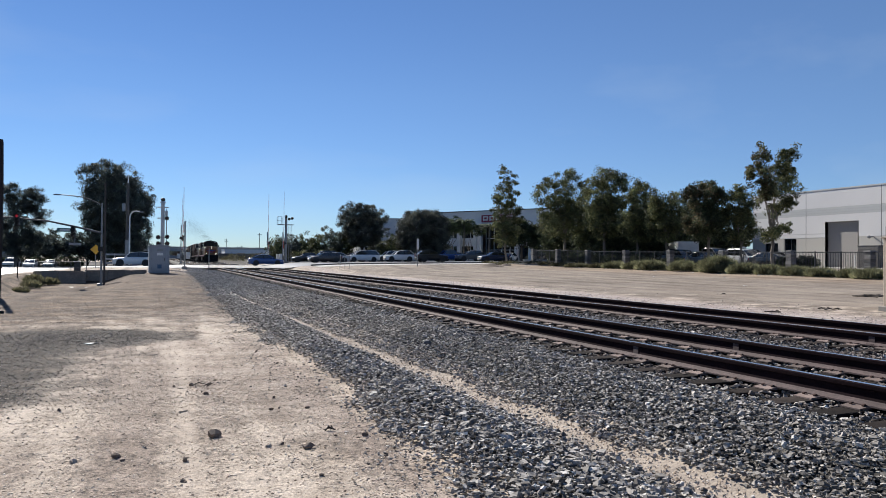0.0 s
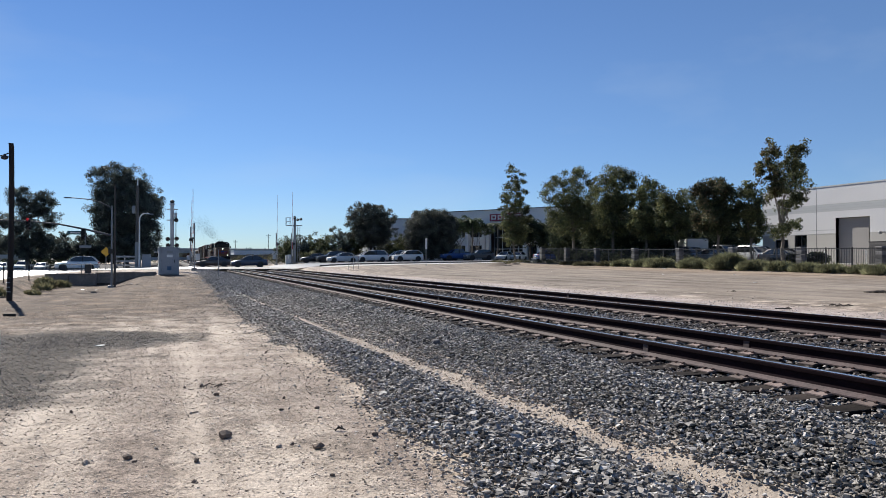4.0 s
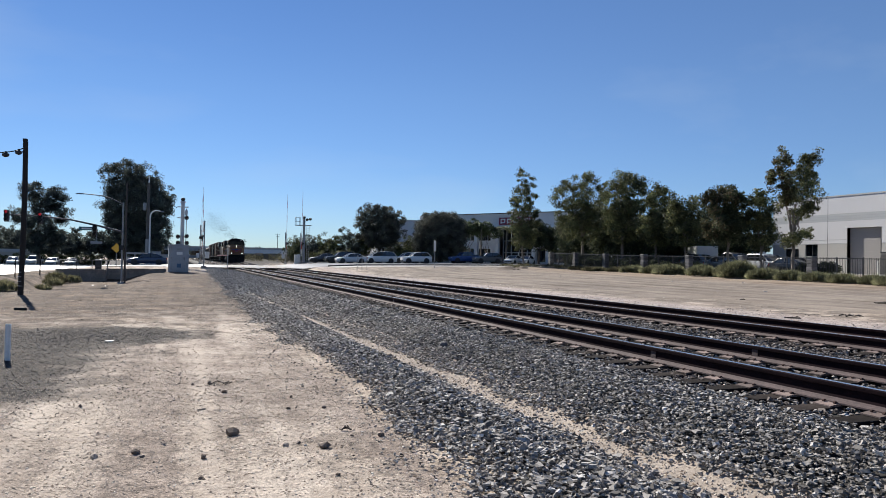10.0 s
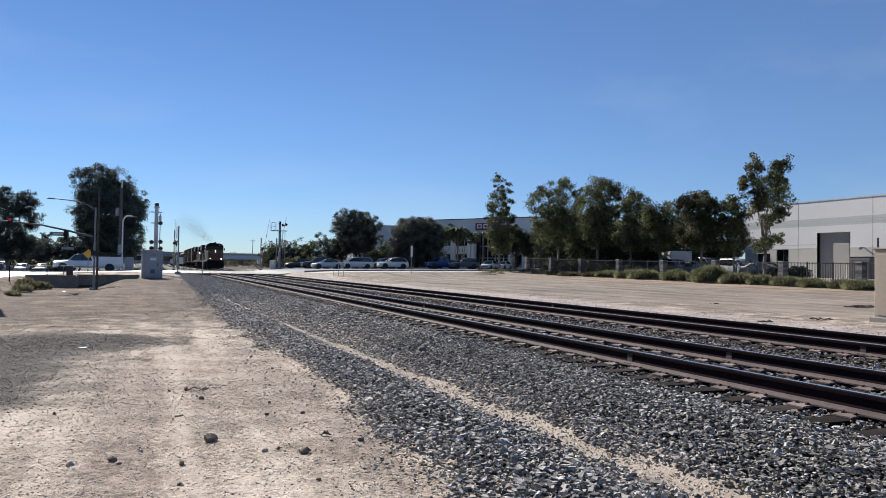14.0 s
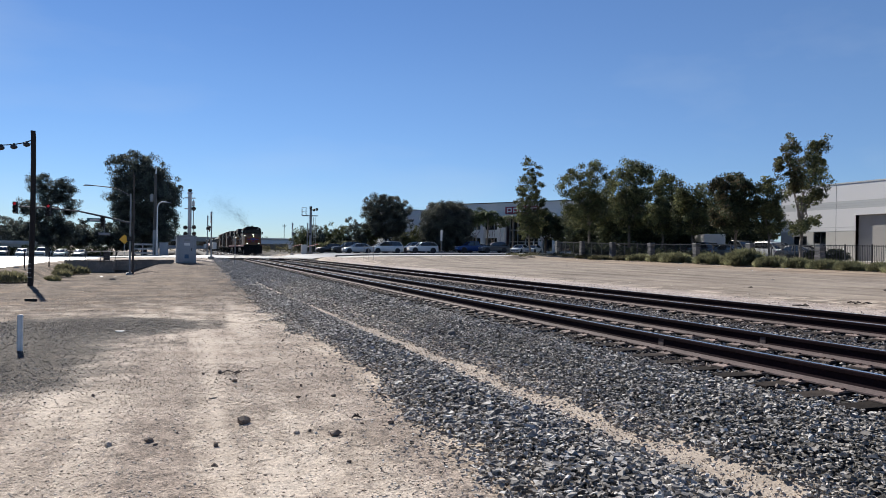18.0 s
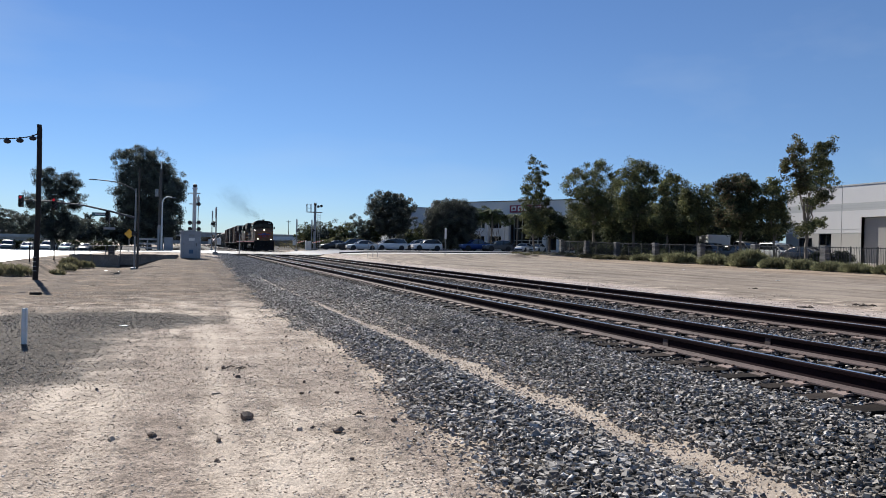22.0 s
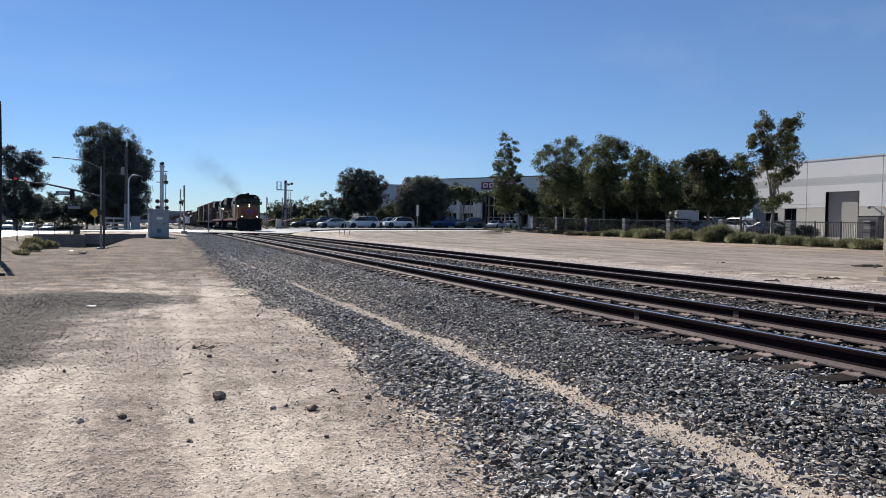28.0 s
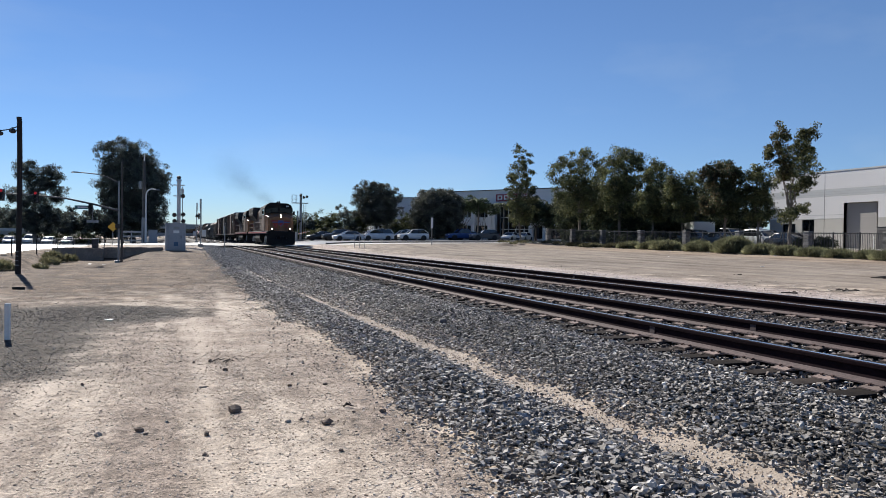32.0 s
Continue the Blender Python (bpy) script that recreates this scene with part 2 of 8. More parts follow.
    for q in PATCHES:
        c = blend(nt, patch(q[0], q[1], q[2], q[3], 0.3, 0.8), c, gravel)
    # packed wheel lanes are smooth, the ground between them is loose and gritty; the lot beyond the tracks is graded
    graded = patch(33.0, 40.0, 24.6, 75.0, 0.05, 0.2)
    loose = ramp(nt, ruts.outputs[0], [(0.47, (1.0,) * 3), (0.6, (0.3,) * 3)])
    loose = blend(nt, graded, loose, (0.12, 0.12, 0.12))
    tone = ramp(nt, chip.outputs["Color"], [(0.0, (0.3,) * 3), (0.3, (0.75,) * 3), (0.5, (1.0,) * 3), (0.75, (1.15,) * 3), (1.0, (1.6,) * 3)])
    c = blend(nt, blend(nt, 1.0, loose, ramp(nt, grit.outputs[0], [(0.42, (0.9,) * 3), (0.6, (0.4,) * 3)]), "MULTIPLY"), c, blend(nt, 1.0, c, tone, "MULTIPLY"))
    lumps = ramp(nt, clod.outputs["Color"], [(0.0, (0.4,) * 3), (0.3, (0.85,) * 3), (0.7, (1.0,) * 3), (1.0, (1.35,) * 3)])
    c = blend(nt, blend(nt, 1.0, loose, ramp(nt, mid.outputs[0], [(0.45, (0.8,) * 3), (0.6, (0.3,) * 3)]), "MULTIPLY"), c, blend(nt, 1.0, c, lumps, "MULTIPLY"))
    c = blend(nt, loose, c, blend(nt, 1.0, c, ramp(nt, grit.outputs[0], [(0.37, (0.48,) * 3), (0.47, (0.98,) * 3), (0.62, (1.28,) * 3)]), "MULTIPLY"))
    c = blend(nt, 1.0, c, ramp(nt, fine.outputs[0], [(0.35, (0.78,) * 3), (0.5, (1.0,) * 3), (0.65, (1.16,) * 3)]), "MULTIPLY")
    links.new(c, bsdf.inputs["Base Color"])
    bsdf.inputs["Roughness"].default_value = 0.95
    bsdf.inputs["Specular IOR Level"].default_value = 0.15
    last = None
    for height, strength, deep, invert in ((mid.outputs[0], 0.2, 0.12, False), (grit.outputs[0], 0.8, 0.012, False), (chip.outputs["Distance"], 1.0, 0.008, True), (crumb.outputs["Distance"], 0.9, 0.005, True)):
        b = node(nt, "ShaderNodeBump", Distance=deep, Strength=strength)
        b.invert = invert
        if invert:
            k = nodes.new("ShaderNodeMath")
            k.operation = "MULTIPLY"
            k.inputs[1].default_value = strength
            links.new(loose, k.inputs[0])
            links.new(k.outputs[0], b.inputs["Strength"])
        links.new(height, b.inputs["Height"])
        if last:
            links.new(last, b.inputs["Normal"])
        last = b.outputs[0]
    links.new(last, bsdf.inputs["Normal"])
    return m


def stone_material(name, stops, dusty=(0.30, 0.27, 0.23)):
    m, nt, nodes, links, bsdf = nodes_of(name)
    rnd = nodes.new("ShaderNodeNewGeometry").outputs["Random Per Island"]
    co = nodes.new("ShaderNodeTexCoord").outputs["Object"]
    fine = node(nt, "ShaderNodeTexNoise", Scale=45.0, Detail=4.0)
    broad = node(nt, "ShaderNodeTexNoise", Scale=0.7, Detail=4.0)
    links.new(co, fine.inputs["Vector"]); links.new(co, broad.inputs["Vector"])
    c = ramp(nt, rnd, stops)
    c = blend(nt, 1.0, c, ramp(nt, fine.outputs[0], [(0.3, (0.7,) * 3), (0.7, (1.25,) * 3)]), "MULTIPLY")
    c = blend(nt, ramp(nt, broad.outputs[0], [(0.5, (0, 0, 0)), (0.75, (0.45,) * 3)]), c, dusty)
    links.new(c, bsdf.inputs["Base Color"])
    bsdf.inputs["Roughness"].default_value = 0.85
    bsdf.inputs["Specular IOR Level"].default_value = 0.25
    return m


def leaf_material(name, a, b, c3=None, sheen=0.7, through_light=0.15):
    m, nt, nodes, links, bsdf = nodes_of(name)
    rnd = nodes.new("ShaderNodeNewGeometry").outputs["Random Per Island"]
    co = nodes.new("ShaderNodeTexCoord").outputs["Object"]
    broad = node(nt, "ShaderNodeTexNoise", Scale=0.75, Detail=3.0)
    links.new(co, broad.inputs["Vector"])
    c = ramp(nt, rnd, [(0.0, a), (0.75, b), (1.0, c3 or shade(b, 1.5))])
    # clump-sized patches paint lit and shaded parts of the crown into the colour
    c = blend(nt, 1.0, c, ramp(nt, broad.outputs[0], [(0.36, (0.42,) * 3), (0.5, (0.9,) * 3), (0.64, (1.6,) * 3)]), "MULTIPLY")
    links.new(c, bsdf.inputs["Base Color"])
    bsdf.inputs["Roughness"].default_value = sheen
    bsdf.inputs["Specular IOR Level"].default_value = 0.2
    tr = nodes.new("ShaderNodeBsdfTranslucent")
    links.new(c, tr.inputs["Color"])
    mix = nodes.new("ShaderNodeMixShader")
    mix.inputs[0].default_value = through_light
    links.new(bsdf.outputs[0], mix.inputs[1]); links.new(tr.outputs[0], mix.inputs[2])
    links.new(mix.outputs[0], nodes["Material Output"].inputs[0])
    return m


DIRT = dirt_material()
BALLAST = stone_material("ballast_stone", [(0.0, (0.05, 0.046, 0.043)), (0.3, (0.175, 0.162, 0.149)), (0.65, (0.34, 0.318, 0.294)), (0.93, (0.47, 0.444, 0.413)), (1.0, (0.68, 0.65, 0.61))])
TRACK_STONE = stone_material("rust_dusted_ballast_stone", [(0.0, (0.035, 0.028, 0.026)), (0.35, (0.12, 0.102, 0.092)), (0.7, (0.25, 0.222, 0.2)), (0.93, (0.38, 0.345, 0.315)), (1.0, (0.6, 0.56, 0.52))], (0.2, 0.15, 0.128))
# near-black sheet, paints the shade seen in gaps between the stones
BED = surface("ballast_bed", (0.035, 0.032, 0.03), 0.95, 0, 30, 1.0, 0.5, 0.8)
SANDY = surface("sandy_strip", (0.40, 0.335, 0.275), 0.95, 0, 40, 3.0, 0.35, 0.5)
CLOD = stone_material("dirt_clod", [(0.0, (0.2, 0.152, 0.116)), (0.5, (0.34, 0.27, 0.21)), (1.0, (0.5, 0.41, 0.33))], (0.33, 0.265, 0.21))
GRAVEL = stone_material("spilt_gravel_stone", [(0.0, (0.03, 0.025, 0.021)), (0.5, (0.09, 0.075, 0.063)), (0.85, (0.2, 0.172, 0.147)), (1.0, (0.5, 0.455, 0.41))], (0.16, 0.136, 0.114))
PEBBLE = stone_material("pebble", [(0.0, (0.24, 0.18, 0.13)), (0.3, (0.41, 0.325, 0.245)), (0.7, (0.57, 0.475, 0.37)), (1.0, (0.82, 0.73, 0.62))], (0.45, 0.36, 0.27))
# rust taken down to near-black: the backlit side's shade is in the colour
RAIL_SIDE = surface("shaded_rusty_rail", (0.016, 0.0085, 0.011), 0.9, 0.0, 40, 2.0, 0.4, 0.15, spec=0.06)
RAIL_TOP = surface("polished_rail_head", (0.80, 0.79, 0.78), 0.28, 1.0, 60, 3.0, 0.12, 0.02)
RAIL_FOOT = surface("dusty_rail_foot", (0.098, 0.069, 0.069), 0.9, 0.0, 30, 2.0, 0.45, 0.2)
TIE = surface("creosoted_tie", (0.024, 0.019, 0.017), 0.95, 0, 14, 1.2, 0.4, 0.5, spec=0.1, tint=(0.05, 0.04, 0.035), by="random")
PLATE = surface("rusty_tie_plate", (0.215, 0.163, 0.148), 0.85, 0.2, 40, 3.0, 0.35, 0.2, by="random")
SPIKE = surface("dusty_spike_steel", (0.085, 0.055, 0.048), 0.9, 0.1, 40, 3.0, 0.3, 0.1, spec=0.1)
ASPHALT = surface("worn_asphalt", (0.14, 0.137, 0.135), 0.46, 0, 40, 0.25, 0.2, 0.12, spec=0.5)
CONCRETE = surface("weathered_concrete", (0.28, 0.26, 0.235), 0.85, 0, 12, 0.8, 0.2, 0.2)
MUDDY = surface("mud_stained_concrete", (0.27, 0.22, 0.18), 0.92, 0, 9, 1.1, 0.3, 0.35, tint=(0.15, 0.118, 0.095))
# kerb concrete with the shade of its near face put into the colour
KERB_DARK = surface("shaded_kerb_concrete", (0.13, 0.12, 0.11), 0.85, 0, 12, 0.8, 0.2, 0.2)
# strips for the grooves in the band and the ledges between the coats, groove shade painted on
HOUSE = surface("dull_silver_sheet_metal", (0.31, 0.33, 0.355), 0.5, 0.25, 10, 0.9, 0.14, 0.1, tint=(0.24, 0.25, 0.27))
WORN_WHITE = surface("weathered_white_plastic", (0.46, 0.455, 0.44), 0.7, 0, 14, 4.0, 0.3, 0.1, tint=(0.22, 0.21, 0.2))
KERB = surface("pale_kerb_concrete", (0.45, 0.43, 0.40), 0.8, 0, 12, 0.8, 0.15, 0.2)
GALV = surface("galvanised_steel", (0.27, 0.28, 0.29), 0.5, 0.6, 20, 1.5, 0.12, 0.05)
STEEL_DARK = surface("dark_painted_steel", (0.035, 0.036, 0.04), 0.5, 0.2, 20, 1.5, 0.2, 0.05)
# darker copy of the galvanised steel, shade included in the grey
ARM_GREY = surface("shaded_zinc_grey", (0.10, 0.105, 0.115), 0.6, 0.2, 20, 1.5, 0.15, 0.05)
SILVER = surface("silver_painted_metal", (0.50, 0.52, 0.53), 0.5, 0.3, 14, 0.9, 0.12, 0.08)
WOOD_POLE = surface("dark_wood_pole", (0.022, 0.017, 0.015), 0.85, 0, 12, 1.5, 0.4, 0.4)
WHITE = surface("white_paint", (0.75, 0.75, 0.73), 0.55, 0, 16, 1.0, 0.12, 0.05)
GATE_RED = surface("red_stripe_paint", (0.5, 0.03, 0.03), 0.5, 0, 16, 1.0, 0.15, 0.05)
BLACK = surface("black_rubber_and_plastic", (0.02, 0.02, 0.021), 0.6, 0, 20, 1.0, 0.2, 0.05)
GLASS_DARK = glassy("tinted_window_glass", (0.012, 0.015, 0.018))
YELLOW_SIGN = surface("yellow_sign_sheet", (0.55, 0.33, 0.03), 0.5, 0, 16, 1.0, 0.1, 0.0)
GREEN_SIGN = surface("green_sign_sheet", (0.05, 0.15, 0.17), 0.5, 0, 16, 1.0, 0.1, 0.0)
LAMP_WARM = glow("lit_headlight", (1.0, 0.88, 0.66), 5.0)
LAMP_RED = glow("lit_red_lens", (0.9, 0.03, 0.05), 0.12)
WALL_WHITE = surface("painted_tilt_up_concrete", (0.72, 0.71, 0.70), 0.8, 0, 9, 0.25, 0.06, 0.08)
WALL_BAND = surface("grey_painted_band", (0.54, 0.55, 0.54), 0.8, 0, 9, 0.25, 0.07, 0.08)
REVEAL = surface("shadowed_groove_paint", (0.50, 0.51, 0.50), 0.85, 0, 9, 0.25, 0.07, 0.05)
WALL_LOW = surface("beige_painted_wainscot", (0.50, 0.48, 0.44), 0.8, 0, 9, 0.25, 0.07, 0.08)
DOOR_GREY = surface("grey_roller_door", (0.36, 0.34, 0.32), 0.65, 0.0, 14, 0.5, 0.06, 0.03)
STONE_PIER = surface("split_face_block", (0.165, 0.16, 0.158), 0.9, 0, 7, 1.0, 0.35, 0.5, by="random")
BEIGE = surface("beige_cabinet_paint", (0.40, 0.33, 0.26), 0.7, 0, 10, 0.8, 0.08, 0.08)
LEAF_DARK = leaf_material("dark_green_leaf", (0.034, 0.044, 0.026), (0.064, 0.078, 0.042), (0.12, 0.132, 0.064), 0.7, 0.25)
# leaf colour lightened to carry the distant haze over these trees
LEAF_FICUS = leaf_material("hazed_ficus_leaf", (0.075, 0.086, 0.076), (0.12, 0.135, 0.11), (0.2, 0.215, 0.17), 0.65, 0.25)
LEAF_OLIVE = leaf_material("olive_street_tree_leaf", (0.052, 0.062, 0.032), (0.118, 0.13, 0.06), (0.27, 0.262, 0.115), 0.65, 0.27)
# dark leaf made greyer and paler, with the sun's glare veil mixed in
LEAF_DUSK = leaf_material("hazed_dark_leaf", (0.066, 0.071, 0.062), (0.112, 0.117, 0.094), (0.2, 0.2, 0.148), 0.65, 0.25)
LEAF_GREEN = leaf_material("fresh_green_leaf", (0.06, 0.078, 0.04), (0.11, 0.135, 0.066), (0.19, 0.22, 0.11), 0.65, 0.25)
# grey leaf, raised in tone to include the bluish haze
LEAF_EUC = leaf_material("hazed_grey_eucalyptus_leaf", (0.06, 0.07, 0.062), (0.105, 0.12, 0.105), (0.19, 0.21, 0.175), 0.65, 0.3)
LEAF_RUST = leaf_material("rust_tinged_leaf", (0.07, 0.056, 0.034), (0.12, 0.095, 0.055), (0.19, 0.15, 0.085), 0.7, 0.35)
LEAF_SAGE = leaf_material("sage_green_shrub_leaf", (0.125, 0.132, 0.075), (0.21, 0.212, 0.122), (0.33, 0.318, 0.19), 0.85, 0.45)
LEAF_WEED = leaf_material("dull_verge_grass_blade", (0.07, 0.07, 0.042), (0.13, 0.122, 0.072), (0.24, 0.21, 0.13), 0.8, 0.35)
LEAF_VERGE = leaf_material("olive_verge_grass_blade", (0.11, 0.11, 0.06), (0.2, 0.19, 0.11), (0.34, 0.3, 0.19), 0.85, 0.45)
BARK = surface("tree_bark", (0.2, 0.172, 0.142), 0.9, 0, 14, 1.5, 0.35, 0.5)
BARK_DARK = surface("dark_tree_bark", (0.07, 0.055, 0.045), 0.9, 0, 14, 1.5, 0.35, 0.5)


# ---- mesh tools ----
class Form:
    """Collects vertices and faces (each with a material slot) into one mesh."""

    def __init__(self):
        self.v, self.f, self.s = [], [], []

    def add(self, verts, faces, slot=0, m=None):
        k = len(self.v)
        self.v += [tuple(m @ Vector(p)) for p in verts] if m is not None else [tuple(p) for p in verts]
        self.f += [tuple(i + k for i in f) for f in faces]
        self.s += [slot] * len(faces)
        return self

    def box(self, c, d, slot=0, m=None, top=(1, 1)):
        """A block with centre c and size d; top: how far its upper face is drawn in."""
        x, y, z = (v / 2 for v in d)
        p = [(sx * x * (top[0] if sz > 0 else 1) + c[0], sy * y * (top[1] if sz > 0 else 1) + c[1], sz * z + c[2]) for sz in (-1, 1) for sy in (-1, 1) for sx in (-1, 1)]
        return self.add(p, [(0, 2, 3, 1), (4, 5, 7, 6), (0, 1, 5, 4), (2, 6, 7, 3), (0, 4, 6, 2), (1, 3, 7, 5)], slot, m)

    def tube(self, a, b, r0, r1=None, n=10, slot=0, caps=True, m=None):
        a, b = Vector(a), Vector(b)
        r1 = r0 if r1 is None else r1
        q = (b - a).to_track_quat("Z", "Y")
        p = []
        for c, r in ((a, r0), (b, r1)):
            p += [c + q @ Vector((r * math.cos(2 * math.pi * i / n), r * math.sin(2 * math.pi * i / n), 0)) for i in range(n)]
        f = [(i, (i + 1) % n, n + (i + 1) % n, n + i) for i in range(n)]
        if caps:
            f += [tuple(range(n - 1, -1, -1)), tuple(range(n, 2 * n))]
        return self.add(p, f, slot, m)

    def prism(self, outline, axis, lo, hi, slot=0, m=None):
        """An outline (pairs) drawn along an axis 0, 1 or 2 from lo to hi."""
        def at(u, w, t):
            return (t, u, w) if axis == 0 else (u, t, w) if axis == 1 else (u, w, t)
        n = len(outline)
        p = [at(u, w, lo) for u, w in outline] + [at(u, w, hi) for u, w in outline]
        f = [(i, (i + 1) % n, n + (i + 1) % n, n + i) for i in range(n)] + [tuple(range(n - 1, -1, -1)), tuple(range(n, 2 * n))]
        return self.add(p, f, slot, m)

    def ball(self, c, r, n=8, slot=0, m=None):
        rx, ry, rz = r if isinstance(r, tuple) else (r, r, r)
        p, f = [], []
        rings = max(4, n // 2 + 1)
        for j in range(rings):
            a = math.pi * (j + 0.5) / rings
            p += [(c[0] + rx * math.sin(a) * math.cos(2 * math.pi * i / n), c[1] + ry * math.sin(a) * math.sin(2 * math.pi * i / n), c[2] + rz * math.cos(a)) for i in range(n)]
        for j in range(rings - 1):
            f += [(j * n + i, (j + 1) * n + i, (j + 1) * n + (i + 1) % n, j * n + (i + 1) % n) for i in range(n)]
        f += [tuple(range(n)), tuple(range(rings * n - 1, (rings - 1) * n - 1, -1))]
        return self.add(p, f, slot, m)

    def mesh(self, name, mats, bevel=0.0, smooth=False, segments=1):
        me = bpy.data.meshes.new(name)
        me.from_pydata(self.v, [], self.f)
        me.polygons.foreach_set("material_index", self.s)
        for mt in mats if isinstance(mats, (list, tuple)) else (mats,):
            me.materials.append(mt)
        bm = bmesh.new()
        bm.from_mesh(me)
        bmesh.ops.recalc_face_normals(bm, faces=bm.faces)
        if bevel:
            sharp = [e for e in bm.edges if len(e.link_faces) == 2 and e.calc_face_angle(0) > 0.6]
            bmesh.ops.bevel(bm, geom=sharp, offset=bevel, segments=segments, affect="EDGES", clamp_overlap=True)
        bm.to_mesh(me)
        bm.free()
        if smooth:
            me.polygons.foreach_set("use_smooth", [True] * len(me.polygons))
            me.set_sharp_from_angle(angle=0.7)
        me.update()
        return me


def part(name, form, mats, parent, label="", bevel=0.0, smooth=False, m=None):
    """One mesh object under a thing or a part."""
    me = form if isinstance(form, bpy.types.Mesh) else form.mesh(name, mats, bevel, smooth)
    ob = new(name, me)
    ob.parent = parent
    if m is not None:
        ob.matrix_basis = m
    if label:
        ob["label"] = label
    return ob


def thing(name, m, label, category, group="", kind=""):
    ob = new(name)
    ob.empty_display_size = 0.2
    ob.matrix_basis = m
    return tagged(ob, label, category, group, kind)


def solid(name, form, mats, label, category, group="", kind="", bevel=0.0, smooth=False, m=None):
    """A thing that is one mesh."""
    ob = new(name, form if isinstance(form, bpy.types.Mesh) else form.mesh(name, mats, bevel, smooth))
    if m is not None:
        ob.matrix_basis = m
    return tagged(ob, label, category, group, kind)


def raw_mesh(name, co, faces, mats, smooth=False):
    """A mesh straight from arrays: co (n, 3), faces (m, k) with one k."""
    me = bpy.data.meshes.new(name)
    co, faces = np.asarray(co, np.float32), np.asarray(faces, np.int32)
    n, k = faces.shape
    me.vertices.add(len(co)); me.vertices.foreach_set("co", co.ravel())
    me.loops.add(n * k); me.loops.foreach_set("vertex_index", faces.ravel())
    me.polygons.add(n); me.polygons.foreach_set("loop_start", np.arange(0, n * k, k, dtype=np.int32))
    me.polygons.foreach_set("use_smooth", np.full(n, smooth))
    me.update(calc_edges=True)
    for mt in mats if isinstance(mats, (list, tuple)) else (mats,):
        me.materials.append(mt)
    return me


# ---- the lie of the land ----
RAIL_Z = 0.60


def step(a, b, v):
    t = np.clip((np.asarray(v, float) - a) / (b - a), 0, 1)
    return t * t * (3 - 2 * t)


def road_level(x):
    return np.interp(x, (4.0, 13.0, 20.0, 28.0, 42.0), (0.57, 0.98, 1.10, 1.20, 1.40))


def land(x, y):
    """Height of the ground at x, y (arrays)."""
    x, y = np.asarray(x, float), np.asarray(y, float)
    left = 0.56 * step(28, 74, y)
    left = left - 0.62 * step(-7.2, -9.6, x) * step(34, 47, y) * (1 - step(57.5, 57.9, y)) * (1 - step(-13.2, -15.0, x))
    # the avenue lies lower, and falls away beyond the street
    beyond = step(84, 104, y)
    avenue = step(-12.8, -15.0, x) * (1 - beyond) + step(-5.0, -15.0, x) * beyond
    left = left * (1 - avenue) + np.interp(y, (20, 60, 104, 138, 170), (0.18, 0.36, 0.13, -0.42, -0.5)) * avenue
    right_slope = 0.0175 + 0.00033 * (np.clip(y, 10, 78) - 39)
    right = 0.36 + np.clip(x - 9, 0, 27) * right_slope + np.clip(x - 36, 0, 18) * 0.016
    far = step(62, 78, y)
    right = right * (1 - far) + road_level(x) * far
    w = step(-3.0, 7.5, x)
    z = left * (1 - w) + right * w
    # the low bed under the stones
    bed = step(-2.2, -0.8, x) * (1 - step(6.6, 8.4, x))
    z = z * (1 - bed) + 0.33 * bed
    return z


def soil(x, y):
    """Height of the dirt's surface with its humps, wheel ruts and crumbs (arrays)."""
    x, y = np.asarray(x, float), np.asarray(y, float)
    pairs = list(zip(x.ravel().tolist(), y.ravel().tolist()))
    bumps = np.array([noise.fractal(Vector((a * 0.9, b * 0.9, 0)), 0.75, 2.1, 5) for a, b in pairs]).reshape(x.shape)
    ruts = np.array([noise.noise(Vector((a * 1.7, b * 0.16, 5))) for a, b in pairs]).reshape(x.shape)
    crumbs = np.array([noise.noise(Vector((a * 5.5, b * 5.5, 9))) + 0.7 * noise.noise(Vector((a * 11, b * 11, 4))) if -12 < a < -2.4 and 2.4 < b < 40 else 0.0 for a, b in pairs]).reshape(x.shape)
    ridges = np.array([noise.noise(Vector((a * 0.28, b * 0.75, 13))) + 0.5 * noise.noise(Vector((a * 0.9, b * 2.3, 21))) if -22 < a < -3 and b > 13 else 0.0 for a, b in pairs]).reshape(x.shape)
    near = (1 - step(66, 74, y)) * (1 - step(-2.6, -2.0, x) * (1 - step(8, 10, x)))
    return land(x, y) + near * (0.014 * bumps + 0.022 * ruts + 0.009 * crumbs + 0.036 * ridges * step(13, 26, y) * step(-3.4, -4.4, x))


